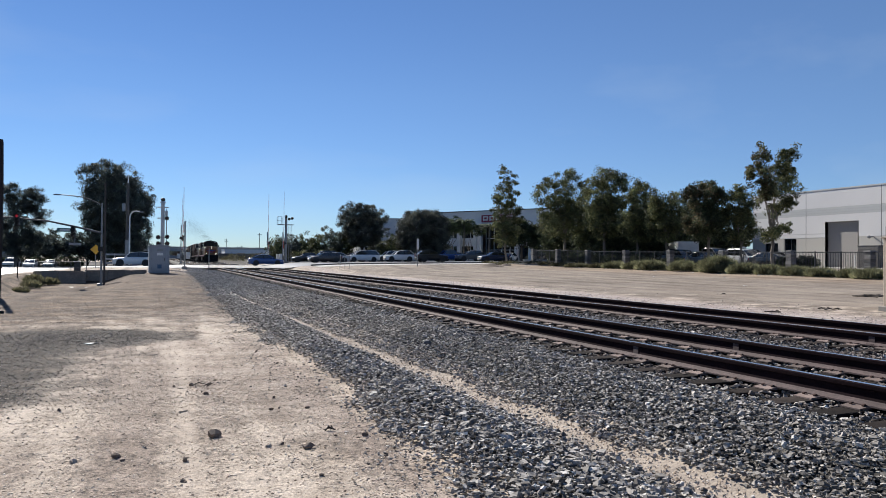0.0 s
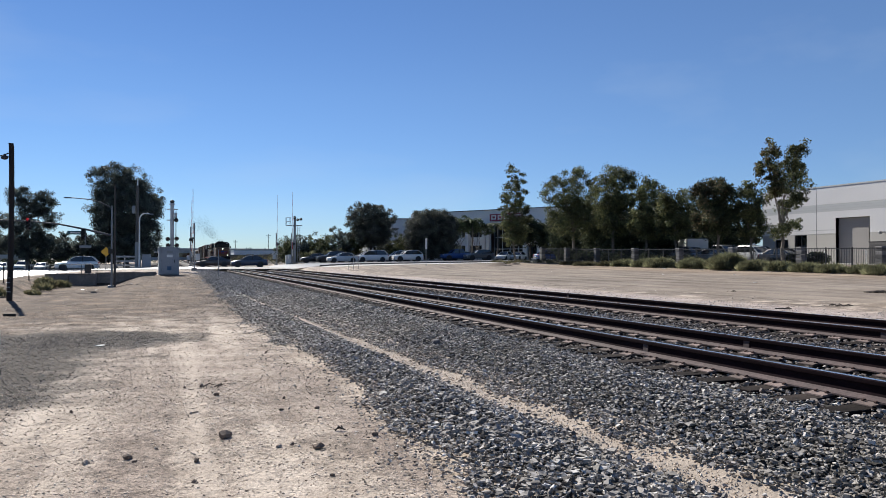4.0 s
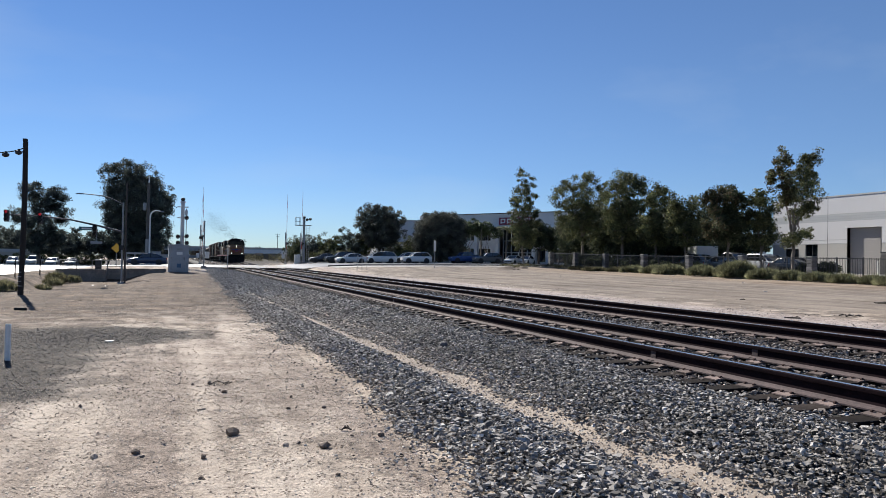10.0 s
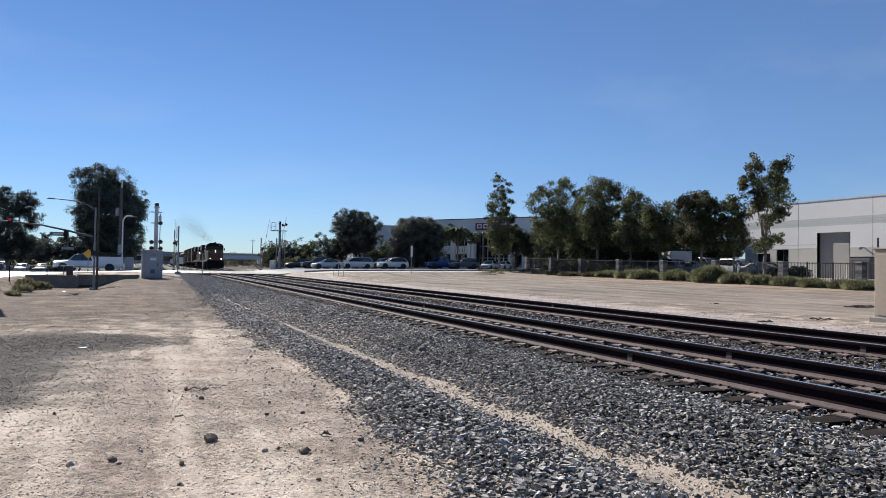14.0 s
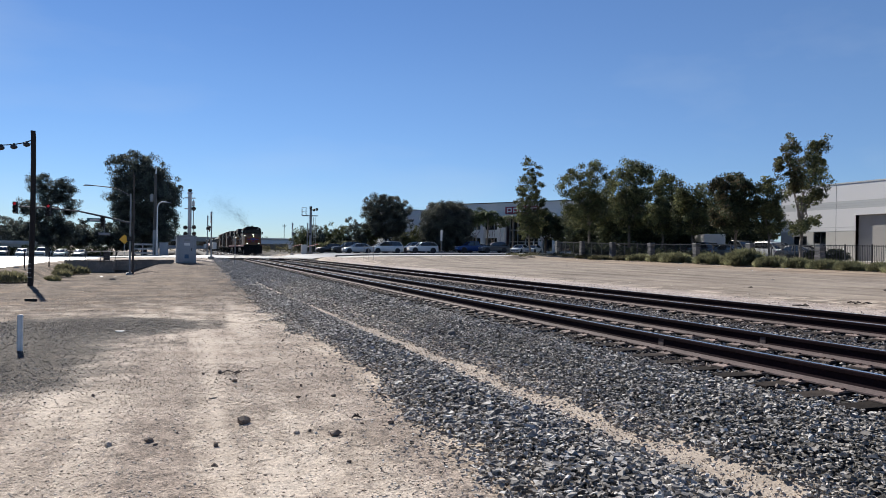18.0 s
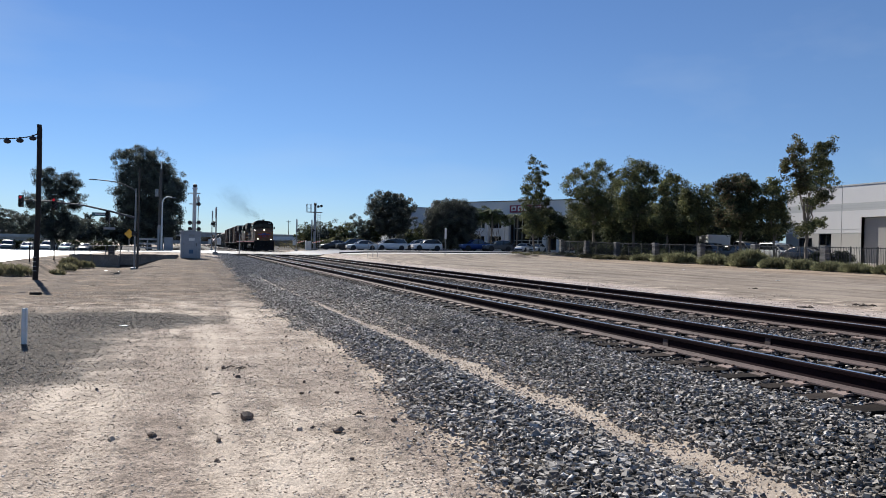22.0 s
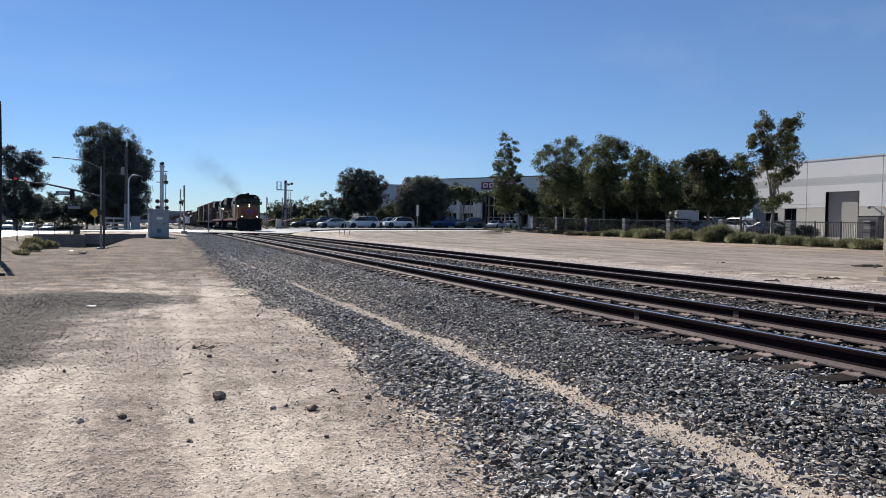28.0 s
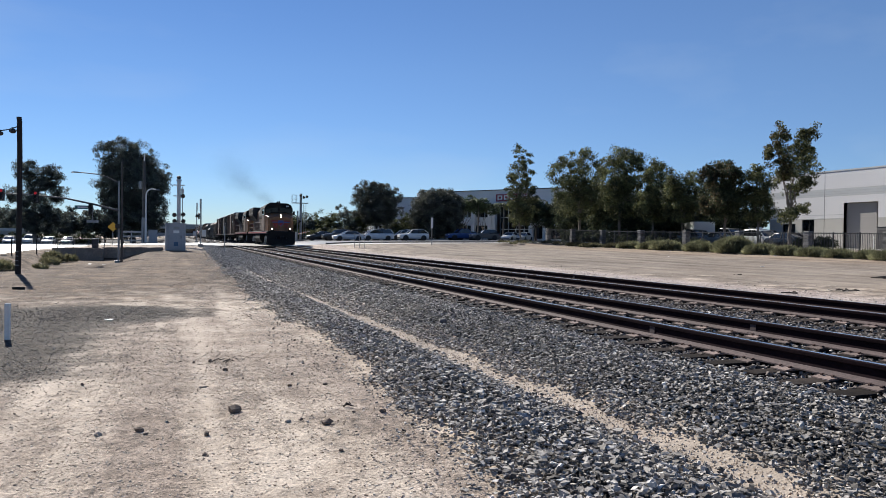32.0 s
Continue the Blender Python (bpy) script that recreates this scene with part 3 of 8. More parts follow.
def ground():
    xs = np.unique(np.concatenate([np.linspace(-3000, -120, 12), np.linspace(-120, -20, 40), np.arange(-20, -12, 0.5), np.arange(-12, -8.4, 0.1), np.arange(-8.4, -3.3, 0.05), np.arange(-3.3, -2.4, 0.1), np.arange(-2.4, 9, 0.4), np.arange(9, 60, 1.5), np.linspace(60, 150, 20), np.linspace(150, 3000, 12)]))
    ys = np.unique(np.concatenate([np.linspace(-400, -4, 12), np.arange(-4, 2.5, 0.5), np.arange(2.5, 9, 0.05), np.arange(9, 18, 0.1), np.arange(18, 40, 0.25), np.arange(40, 62, 0.4), np.arange(62, 80, 1.0), np.linspace(80, 200, 30), np.linspace(200, 3000, 14)]))
    gx, gy = np.meshgrid(xs, ys)
    z = soil(gx, gy)
    co = np.stack([gx, gy, z], -1).reshape(-1, 3)
    nx, ny = len(xs), len(ys)
    i = np.arange(nx * ny).reshape(ny, nx)
    faces = np.stack([i[:-1, :-1], i[:-1, 1:], i[1:, 1:], i[1:, :-1]], -1).reshape(-1, 4)
    ob = new("ground", raw_mesh("ground", co, faces, DIRT, True))
    return tagged(ob, "dry sandy dirt ground with gravel patches", "ground", kind="structure")


ground()


def edge(y, base, k, amp):
    return base + amp * noise.noise(Vector((k, y * 0.55, 0))) + amp * 0.5 * noise.noise(Vector((k, y * 2.1, 3)))


def bank_edge(y):
    """Where the stone bank ends towards the dirt."""
    return np.interp(y, (4, 9, 12, 17, 24, 35, 50, 77), (-3.72, -3.52, -3.58, -3.75, -3.78, -3.56, -3.5, -3.3))


def bed_height(x, y):
    """Top of the stones across the track bed."""
    x, y = np.asarray(x, float), np.asarray(y, float)
    toe = bank_edge(y)
    heap = 0.012 + 0.15 * step(0, 1, (x - toe + 0.2) / 0.8) * (1 - step(-2.85, -2.4, x)) + 0.048 * step(-2.9, -2.3, x)
    shoulder = 0.06 + 0.31 * step(-2.2, -0.95, x)
    far = 0.37 - 0.05 * step(6.5, 8.6, x)
    z = np.where(x < -2.3, heap, np.where(x < 3, shoulder, far))
    lift = land(np.full_like(x, -3.5), y)
    z = np.where(x < 0, z + lift * (1 - step(-3.6, -0.9, x)), z)
    return np.where((x < -0.7) & (y > 24), np.maximum(z, land(x, y) + 0.03), z)


def ballast_bed():
    xs = np.array([-3.5, -3.3, -3.1, -2.9, -2.7, -2.5, -2.3, -2.15, -2.0, -1.7, -1.4, -1.1, -0.9, -0.5, 0.75, 2.0, 2.8, 3.4, 4.0, 5.0, 6.2, 6.8, 7.4, 8.0, 8.6])
    ys = np.concatenate([np.arange(-6, 30, 0.35), np.arange(30, 78.2, 1.2), np.linspace(104, 460, 40)])
    gx, gy = np.meshgrid(xs, ys)
    for j, y in enumerate(ys):
        left = float(bank_edge(y)) + 0.4
        gx[j, :6] = np.linspace(left, -2.5, 6)
        gx[j, -1] = edge(y, 8.5, 2, 0.35)
    z = bed_height(gx, gy) - 0.025
    z[:, 0] = land(gx[:, 0], ys) - 0.03
    z[:, -1] = land(gx[:, -1], ys) - 0.03
    i = np.arange(gx.size).reshape(gx.shape)
    faces = np.stack([i[:-1, :-1], i[:-1, 1:], i[1:, 1:], i[1:, :-1]], -1)
    cut = np.searchsorted(ys, 78.1) - 1
    faces = np.delete(faces, cut, 0)
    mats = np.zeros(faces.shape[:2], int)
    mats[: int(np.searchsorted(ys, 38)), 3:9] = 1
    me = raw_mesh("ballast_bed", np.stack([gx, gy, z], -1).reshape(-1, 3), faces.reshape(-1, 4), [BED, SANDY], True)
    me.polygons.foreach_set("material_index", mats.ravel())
    return tagged(new("ballast_bed", me), "near-black bed under the railway tracks, for the shade between crushed stones", "track bed", kind="structure")


ballast_bed()


def stone_shapes(count, rng):
    """Angular stones: a jittered eight-cornered solid each."""
    base = np.array([(x, y, z) for z in (-1, 1) for y in (-1, 1) for x in (-1, 1)]) * 0.62
    tri = np.array([(0, 2, 3), (0, 3, 1), (4, 5, 7), (4, 7, 6), (0, 1, 5), (0, 5, 4), (2, 6, 7), (2, 7, 3), (0, 4, 6), (0, 6, 2), (1, 3, 7), (1, 7, 5)])
    out = []
    for _ in range(count):
        p = base * np.where(rng.random((8, 1)) < 0.3, rng.uniform(0.35, 0.6, (8, 1)), rng.uniform(0.8, 1.2, (8, 1))) + rng.normal(0, 0.14, (8, 3))
        out.append(p * rng.uniform(0.5, 1.3, (1, 3)))
    return out, tri

def scatter(name, pts, sizes, mat, label, rng, flat=0.75):
    """Loose stones as one mesh: a place and a size for each."""
    shapes, tri = stone_shapes(24, rng)
    n = len(pts)
    pick = rng.integers(0, 24, n)
    ang = rng.uniform(0, 2 * np.pi, (n, 3))
    co = np.array(shapes)[pick] * sizes[:, None, None] * 0.5
    for a in range(3):
        c, s = np.cos(ang[:, a])[:, None], np.sin(ang[:, a])[:, None]
        u, w = (a + 1) % 3, (a + 2) % 3
        pu, pw = co[..., u].copy(), co[..., w].copy()
        co[..., u], co[..., w] = c * pu - s * pw, s * pu + c * pw
    co[..., 2] *= flat
    co += np.asarray(pts)[:, None, :]
    faces = (tri[None] + (np.arange(n) * 8)[:, None, None]).reshape(-1, 3)
    ob = new(name, raw_mesh(name, co.reshape(-1, 3), faces, mat))
    return tagged(ob, label, "stones", kind="stuff")


def blunt_chips(name, pts, sizes, mat, label, rng, tall=0.55):
    """Half-sunk pebbles with a flat skew top, as one mesh."""
    n = len(pts)
    ring = np.array([(1, 0, -0.2), (0, 1, -0.2), (-1, 0, -0.2), (0, -1, -0.2), (0.6, 0, tall), (0, 0.6, tall), (-0.6, 0, tall), (0, -0.6, tall)])
    co = np.repeat(ring[None], n, 0) * rng.uniform(0.65, 1.25, (n, 8, 1))
    a = rng.uniform(0, 2 * np.pi, n)
    c, s = np.cos(a)[:, None], np.sin(a)[:, None]
    x, y = co[..., 0].copy(), co[..., 1].copy()
    co[..., 0], co[..., 1] = c * x - s * y, s * x + c * y
    co = co * sizes[:, None, None] * 0.6 + np.asarray(pts)[:, None, :]
    quad = np.array([(0, 1, 5, 4), (1, 2, 6, 5), (2, 3, 7, 6), (3, 0, 4, 7), (4, 5, 6, 7)])
    faces = (quad[None] + (np.arange(n) * 8)[:, None, None]).reshape(-1, 4)
    ob = new(name, raw_mesh(name, co.reshape(-1, 3), faces, mat))
    return tagged(ob, label, "stones", kind="stuff")


def chips(name, pts, sizes, mat, label, rng, tall=0.42):
    """Half-sunk pebbles as one mesh: four corners and a skew top each."""
    n = len(pts)
    ring = np.array([(1, 0, -0.25), (0, 1, -0.25), (-1, 0, -0.25), (0, -1, -0.25), (0, 0, tall)])
    co = np.repeat(ring[None], n, 0) * rng.uniform(0.6, 1.2, (n, 5, 1))
    co[:, 4, :2] += rng.normal(0, 0.35, (n, 2))
    a = rng.uniform(0, 2 * np.pi, n)
    c, s = np.cos(a)[:, None], np.sin(a)[:, None]
    x, y = co[..., 0].copy(), co[..., 1].copy()
    co[..., 0], co[..., 1] = c * x - s * y, s * x + c * y
    co = co * sizes[:, None, None] * 0.6 + np.asarray(pts)[:, None, :]
    tri = np.array([(0, 1, 4), (1, 2, 4), (2, 3, 4), (3, 0, 4)])
    faces = (tri[None] + (np.arange(n) * 5)[:, None, None]).reshape(-1, 3)
    ob = new(name, raw_mesh(name, co.reshape(-1, 3), faces, mat))
    return tagged(ob, label, "stones", kind="stuff")


def ballast_stones():
    rng = np.random.default_rng(4)
    pts, sizes = [], []

    def lay(x0, x1, y0, y1, per, lo, hi):
        n = int((x1 - x0) * (y1 - y0) * per)
        x, y = rng.uniform(x0, x1, n), rng.uniform(y0, y1, n)
        return x, y, rng.uniform(lo, hi, n) * rng.choice([1, 1, 1, 1.25, 0.75], n)

    for x0, x1, y0, y1, per, lo, hi in (
        (-4.4, -0.6, -6, 3.0, 520, 0.045, 0.075), (-0.6, 8.8, -6, 3.4, 150, 0.05, 0.08),
        (-4.5, -2.2, 3.0, 8.5, 1150, 0.034, 0.072), (-2.2, -0.6, 2.8, 8.5, 1550, 0.028, 0.056),
        (-4.8, -2.2, 8.5, 16, 850, 0.036, 0.07), (-2.2, -0.6, 8.5, 16, 1150, 0.03, 0.056), (-5.8, -0.6, 16, 30, 420, 0.045, 0.08), (-6.2, -0.6, 30, 77.5, 190, 0.055, 0.1),
        (-0.6, 2.1, 3.0, 12, 520, 0.034, 0.06), (-0.6, 2.1, 12, 30, 190, 0.05, 0.075),
        (2.1, 8.8, 3.5, 14, 330, 0.04, 0.068), (2.1, 8.8, 14, 30, 110, 0.055, 0.085), (-0.6, 8.8, 30, 77.5, 26, 0.075, 0.12)):
        x, y, s = lay(x0, x1, y0, y1, per, lo, hi)
        rag = np.array([noise.noise(Vector((b * 0.8, a * 1.5, 7))) + 0.5 * noise.noise(Vector((b * 2.6, a * 2.6, 3))) for a, b in zip(x, y)])
        left = bank_edge(y) + 0.3 * rag
        keep = (x > left) | (rng.random(len(x)) < 0.34 * np.exp(-(np.clip(left - x, 0, 9) / np.interp(y, (8, 16, 40), (0.28, 0.45, 0.75)))))
        s = s * np.clip(0.75 + (x - left) / 1.2, 0.45, 1)
        half = np.clip(np.where(y < 13, 0.175, np.where(y < 23, 0.2, 0.26)) + 0.07 * rag, 0.02, 1)
        gap = np.abs(x - (-2.2 - 0.028 * np.clip(y - 8, -3, 32) + 0.06 * rag)) / half
        keep &= rng.random(len(x)) > np.where((gap < 1.6) & (y < 40), np.interp(y, (18, 28, 40), (0.985, 0.93, 0.6)) * np.exp(-np.clip(gap, 0, 3) ** 5 / 1.2), 0)
        keep &= (x < 8.2 + 0.8 * rag)
        # the tie tops stay mostly clear
        on_tie = (np.abs(((y - 4.8) / 0.495 + 0.5) % 1 - 0.5) < 0.245) & (((x > -0.62) & (x < 2.15)) | ((x > 3.55) & (x < 6.4)))
        keep &= ~on_tie | (rng.random(len(x)) < 0.02)
        x, y, s = x[keep], y[keep], s[keep]
        z = bed_height(x, y) + rng.uniform(-0.018, 0.028, len(x)) * np.clip((x - bank_edge(y) + 0.3) / 0.6, 0.3, 1) + 0.02 * rag[keep] * ((x < -0.8) & (x > bank_edge(y) + 0.4))
        pts.append(np.stack([x, y, z], -1)); sizes.append(s)
    pts, sizes = np.concatenate(pts), np.concatenate(sizes)
    px, py = pts[:, 0], pts[:, 1]
    rails = px > -0.45
    bank = ~rails & (py > 2.9) & (py < 31)
    near_rails = rails & (py > 2.9) & (py < 13)
    rest = ~(bank | near_rails)
    for take, mat, tall, label in ((rest & ~rails, BALLAST, 0.5, "grey crushed ballast stones along the far bank"), (rest & rails, TRACK_STONE, 0.6, "rust-dusted ballast stones between the farther rails")):
        chips("ballast", pts[take], sizes[take], mat, label, rng, tall)
    for take, flat, label in ((bank & (py < 13), 0.58, "grey crushed ballast stones banked beside the tracks"), (bank & (py >= 13), 0.4, "dusty grey ballast stones farther along the bank")):
        scatter("ballast", pts[take], sizes[take] * 1.08, BALLAST, label, rng, flat)
    scatter("ballast", pts[near_rails], sizes[near_rails] * 1.05, TRACK_STONE, "rust-dusted ballast stones between the ties", rng, 0.6)
    # stray stones along the far edge of the bed
    n = 5200
    y = 4 + 60 * rng.random(n) ** 1.3
    x = 8.3 + np.abs(rng.normal(0, 1.5, n))
    chips("stray_ballast", np.stack([x, y, land(x, y)], -1), rng.uniform(0.025, 0.07, n), BALLAST, "stray pale stones on the dirt beside the far track", rng)
    # pebbles over the dirt, thicker in some places than in others
    for n, y0, y1, bend, lo, hi in ((115000, 3.2, 11, 1.15, 0.005, 0.024), (52000, 9, 26, 1.2, 0.008, 0.026), (18000, 20, 62, 1.2, 0.014, 0.036)):
        y = y0 + (y1 - y0) * rng.random(n) ** bend
        x = -3.5 - np.minimum(3.2 + 0.62 * y, 10.5) * rng.random(n)
        thick = np.array([noise.noise(Vector((a * 1.1, b * 0.3, 2))) + 0.6 * noise.noise(Vector((a * 3.0, b * 2.0, 9))) for a, b in zip(x, y)])
        take = (rng.random(n) < np.clip(0.45 + 0.5 * thick, 0.25, 1)) & ~((y > 55) & (x < -6.4))
        x, y = x[take], y[take]
        s = lo + (hi - lo) * rng.random(len(x)) ** 3.2
        at, big = np.stack([x, y, soil(x, y)], -1), s > lo + 0.42 * (hi - lo)
        chips("dirt_crumbs", at[~big], s[~big] * 1.6, PEBBLE, "fine tan crumbs strewn over the dirt", rng, 0.42)
        blunt_chips("pebbles", at[big], s[big], PEBBLE, "small tan pebbles strewn over the dirt", rng, 0.42)
    # crumbled clods in loose groups, and single ones
    cy = 4 + 30 * rng.random(150) ** 1.4
    cx = -4.0 - np.minimum(2.2 + 0.5 * cy, 8.5) * rng.random(150)
    spread = rng.uniform(0.08, 0.5, 150)
    pick = rng.integers(0, 150, 3600)
    x = cx[pick] + rng.normal(0, 1, 3600) * spread[pick]
    y = cy[pick] + rng.normal(0, 1.5, 3600) * spread[pick]
    s = (0.006 + 0.022 * rng.random(3600) ** 4) * np.clip(y / 9, 0.8, 1.6)
    blunt_chips("dirt_clods", np.stack([x, y, soil(x, y)], -1), s, CLOD, "crumbled brown clods of dry dirt", rng, 0.6)
    n = 5000
    y = 3 + 18 * rng.random(n) ** 1.3
    x = -2.16 - 0.028 * np.clip(y - 8, -3, 12) + rng.normal(0, 0.12, n)
    chips("strip_grit", np.stack([x, y, bed_height(x, y) - 0.02], -1), rng.uniform(0.008, 0.026, n), PEBBLE, "sandy grit in the strip between the stone banks", rng, 0.6)
    pts = []
    for cx, cy, rx, ry in PATCHES:
        n = 5000
        pts.append(np.stack([cx + rx * rng.normal(0, 0.5, n), cy + ry * rng.normal(0, 0.45, n)], -1))
    x, y = np.concatenate(pts).T
    chips("spilt_gravel", np.stack([x, y, soil(x, y) + 0.002], -1), rng.uniform(0.012, 0.034, len(x)), GRAVEL, "spilt grey-brown gravel on the dirt", rng, 0.6)


ballast_stones()


# ---- railway tracks ----
def rail_form(y0, y1):
    """One rail: foot, web and head, its centre at x 0 and its top at z 0."""
    half = [(0.076, -0.186), (0.076, -0.172), (0.034, -0.156), (0.018, -0.140), (0.011, -0.118), (0.010, -0.052), (0.034, -0.042), (0.0375, -0.012), (0.034, -0.005), (0.027, 0.0)]
    out = half + [(-x, z) for x, z in reversed(half)]
    f = Form().prism(out, 1, y0, y1)
    n = len(out)
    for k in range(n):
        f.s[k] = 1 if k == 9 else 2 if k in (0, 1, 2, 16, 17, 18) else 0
    return f


def plate_mesh():
    f = Form().prism([(-0.19, 0.0), (0.19, 0.0), (0.19, 0.012), (0.085, 0.024), (-0.085, 0.024), (-0.19, 0.012)], 1, -0.098, 0.098)
    for sx, sy in ((-0.10, -0.06), (-0.105, 0.055), (0.10, -0.05), (0.103, 0.06)):
        f.box((sx, sy, 0.026), (0.02, 0.018, 0.022), 1)
        f.box((sx * 0.94, sy, 0.037), (0.036, 0.026, 0.009), 1, top=(0.7, 0.7))
    return f.mesh("tie_plate", [PLATE, SPIKE])


def tie_mesh():
    rng = random.Random(3)
    f = Form()
    n = 6
    pts, faces = [], []
    for i in range(n + 1):
        x = -1.3 + 2.6 * i / n
        for y, z in ((-0.115, -0.17), (0.115, -0.17), (0.112, 0), (-0.112, 0)):
            pts.append((x + (rng.uniform(-0.02, 0.02) if i in (0, n) else 0), y + rng.uniform(-0.006, 0.006), z + rng.uniform(-0.006, 0.003)))
    for i in range(n):
        for k in range(4):
            faces.append((4 * i + k, 4 * i + (k + 1) % 4, 4 * i + 4 + (k + 1) % 4, 4 * i + 4 + k))
    faces += [(3, 2, 1, 0), (4 * n, 4 * n + 1, 4 * n + 2, 4 * n + 3)]
    f.add(pts, faces)
    return f.mesh("tie", TIE, 0.008)


TIE_MESH, PLATE_MESH = tie_mesh(), plate_mesh()


def track(cx, label):
    tr = thing("railway_track", pose(cx, 0, 0), label, "railway track", "pair of railway tracks")
    for sx in (-0.7525, 0.7525):
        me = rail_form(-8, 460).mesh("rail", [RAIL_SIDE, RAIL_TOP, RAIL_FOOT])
        part("rail", me, None, tr, "polished steel rail with rusty sides coloured near-black for shade", m=pose(sx, 0, RAIL_Z))
    rng = random.Random(int(cx * 10))
    top = RAIL_Z - 0.186 - 0.02
    for k in range(-18, 150):
        y = 3.315 + 0.495 * k
        if y > 77.5:
            break
        part("tie", TIE_MESH, None, tr, m=pose(rng.uniform(-0.06, 0.06), y + rng.uniform(-0.02, 0.02), top + rng.uniform(-0.008, 0.002), 0, 0, rng.uniform(-1, 1)))
        if y < 45:
            for sx in (-0.7525, 0.7525):
                part("tie_plate", PLATE_MESH, None, tr, m=pose(sx, y, top))
    far = Form()
    for k in range(700):
        y = 104 + 0.495 * k
        far.box((0, y, top - 0.05), (2.6, 0.22, 0.1))
    ob = part("tie_run", far, TIE, tr, "dark ties beyond the road")
    ob["kind"] = "stuff"
    # welds
    for sx, y in ((-0.7525, 8.03), (0.7525, 7.9), (0.7525, 19.7), (-0.7525, 19.9)):
        f = Form().box((-0.013, 0, -0.10), (0.012, 0.10, 0.10)).box((-0.04, 0, -0.165), (0.05, 0.12, 0.012), m=None)
        part("weld_collar", f, RAIL_FOOT, tr, "dusty orange weld on the rail", m=pose(sx, y, RAIL_Z))
    return tr


track(0.7525, "nearer railway track with polished rails on dark wooden ties")
track(4.9525, "farther railway track with polished rails on dark wooden ties")


# ---- roads ----
def road_sheet(name, xs, ys, lift, mat, label, category="road"):
    gx, gy = np.meshgrid(xs, ys)
    z = land(gx, gy) + lift
    z = np.where((gy > 77.9) & (np.abs(gx - 2.9) < 7), np.maximum(z, RAIL_Z - 0.012), z)
    i = np.arange(gx.size).reshape(gx.shape)
    faces = np.stack([i[:-1, :-1], i[:-1, 1:], i[1:, 1:], i[1:, :-1]], -1).reshape(-1, 4)
    ob = new(name, raw_mesh(name, np.stack([gx, gy, z], -1).reshape(-1, 3), faces, mat, True))
    return tagged(ob, label, category, kind="structure")


road_sheet("road_cross_street", np.concatenate([np.linspace(-260, -40, 12), np.arange(-40, 46, 1.0), np.linspace(46, 300, 14)]), np.linspace(78.2, 103.8, 14), 0.035, ASPHALT, "pale worn asphalt cross street over the tracks")
road_sheet("road_avenue", np.linspace(-36, -15.4, 8), np.concatenate([np.linspace(-120, 20, 10), np.linspace(22, 78.1, 30)]), 0.035, ASPHALT, "sunlit asphalt avenue beside the dirt lot")


# asphalt without gloss, the trees' shadow painted in as a dark base
road_sheet("road_car_park", np.linspace(-130, -3.6, 30), np.linspace(104.2, 190, 20), 0.02, surface("shaded_car_park_asphalt", (0.035, 0.035, 0.036), 1.0, 0, 30, 0.3, 0.2, 0.1, spec=0.0), "asphalt car park beyond the street, darkened for tree shade", "car park")


road_sheet("road_queue_lanes", np.linspace(13.2, 60, 40), np.linspace(103.8, 116.2, 8), 0.033, ASPHALT, "worn asphalt lanes where the cars wait")


def kerb_line(name, x0, x1, y, label, mat=KERB):
    f = Form()
    n = int((x1 - x0) / 3)
    for k in range(n):
        a, b = x0 + (x1 - x0) * k / n, x0 + (x1 - x0) * (k + 1) / n
        za, zb = float(land(a, y)), float(land(b, y))
        f.add([(a + 0.006, y - 0.09, za - 0.1), (b - 0.006, y - 0.09, zb - 0.1), (b - 0.006, y + 0.09, zb - 0.1), (a + 0.006, y + 0.09, za - 0.1), (a + 0.006, y - 0.08, za + 0.17), (b - 0.006, y - 0.08, zb + 0.17), (b - 0.006, y + 0.07, zb + 0.17), (a + 0.006, y + 0.07, za + 0.17)],
              [(0, 3, 2, 1), (4, 5, 6, 7), (0, 1, 5, 4), (1, 2, 6, 5), (2, 3, 7, 6), (3, 0, 4, 7)])
    return solid(name, f, mat, label, "kerb", kind="structure")


# added pale sheet, hidden behind the cars, reflects light up to the office
road_sheet("pavement_forecourt", np.linspace(38, 60, 12), np.linspace(116.6, 131, 8), 0.03, KERB, "pale sheet added before the office to bounce light onto its wall", "pavement")
kerb_line("trim_kerb_near", 9.5, 60, 78.1, "concrete kerb along the cross street, coloured dark as its shaded face", KERB_DARK)
road_sheet("pavement_near", np.linspace(9.5, 60, 40), np.linspace(74.2, 77.95, 6), 0.03, KERB, "pale concrete footway along the cross street", "pavement")
kerb_line("trim_kerb_far_right", 13.2, 60, 116.3, "pale concrete kerb along the cross street")
kerb_line("trim_kerb_far_left", -120, -8.4, 103.9, "pale concrete kerb along the cross street")


def road_marks():
    f = Form()
    for y in (84.6, 97.6):
        for k in range(-30, 24):
            x = k * 6.0
            if -2 < x < 8:
                continue
            z = float(land(x, y)) + 0.043
            z2 = float(land(x + 3, y)) + 0.043
            f.add([(x, y - 0.06, z), (x + 3, y - 0.06, z2), (x + 3, y + 0.06, z2), (x, y + 0.06, z)], [(0, 1, 2, 3)])
    for x in (-3.0, 8.8):
        z = RAIL_Z + 0.03
        f.add([(x - 0.3, 79.5, z), (x + 0.3, 79.5, z), (x + 0.3, 102.5, z), (x - 0.3, 102.5, z)], [(0, 1, 2, 3)])
    return solid("road_marking", f, WHITE, "white painted lane dashes and stop lines", "road marking", kind="structure")


road_marks()


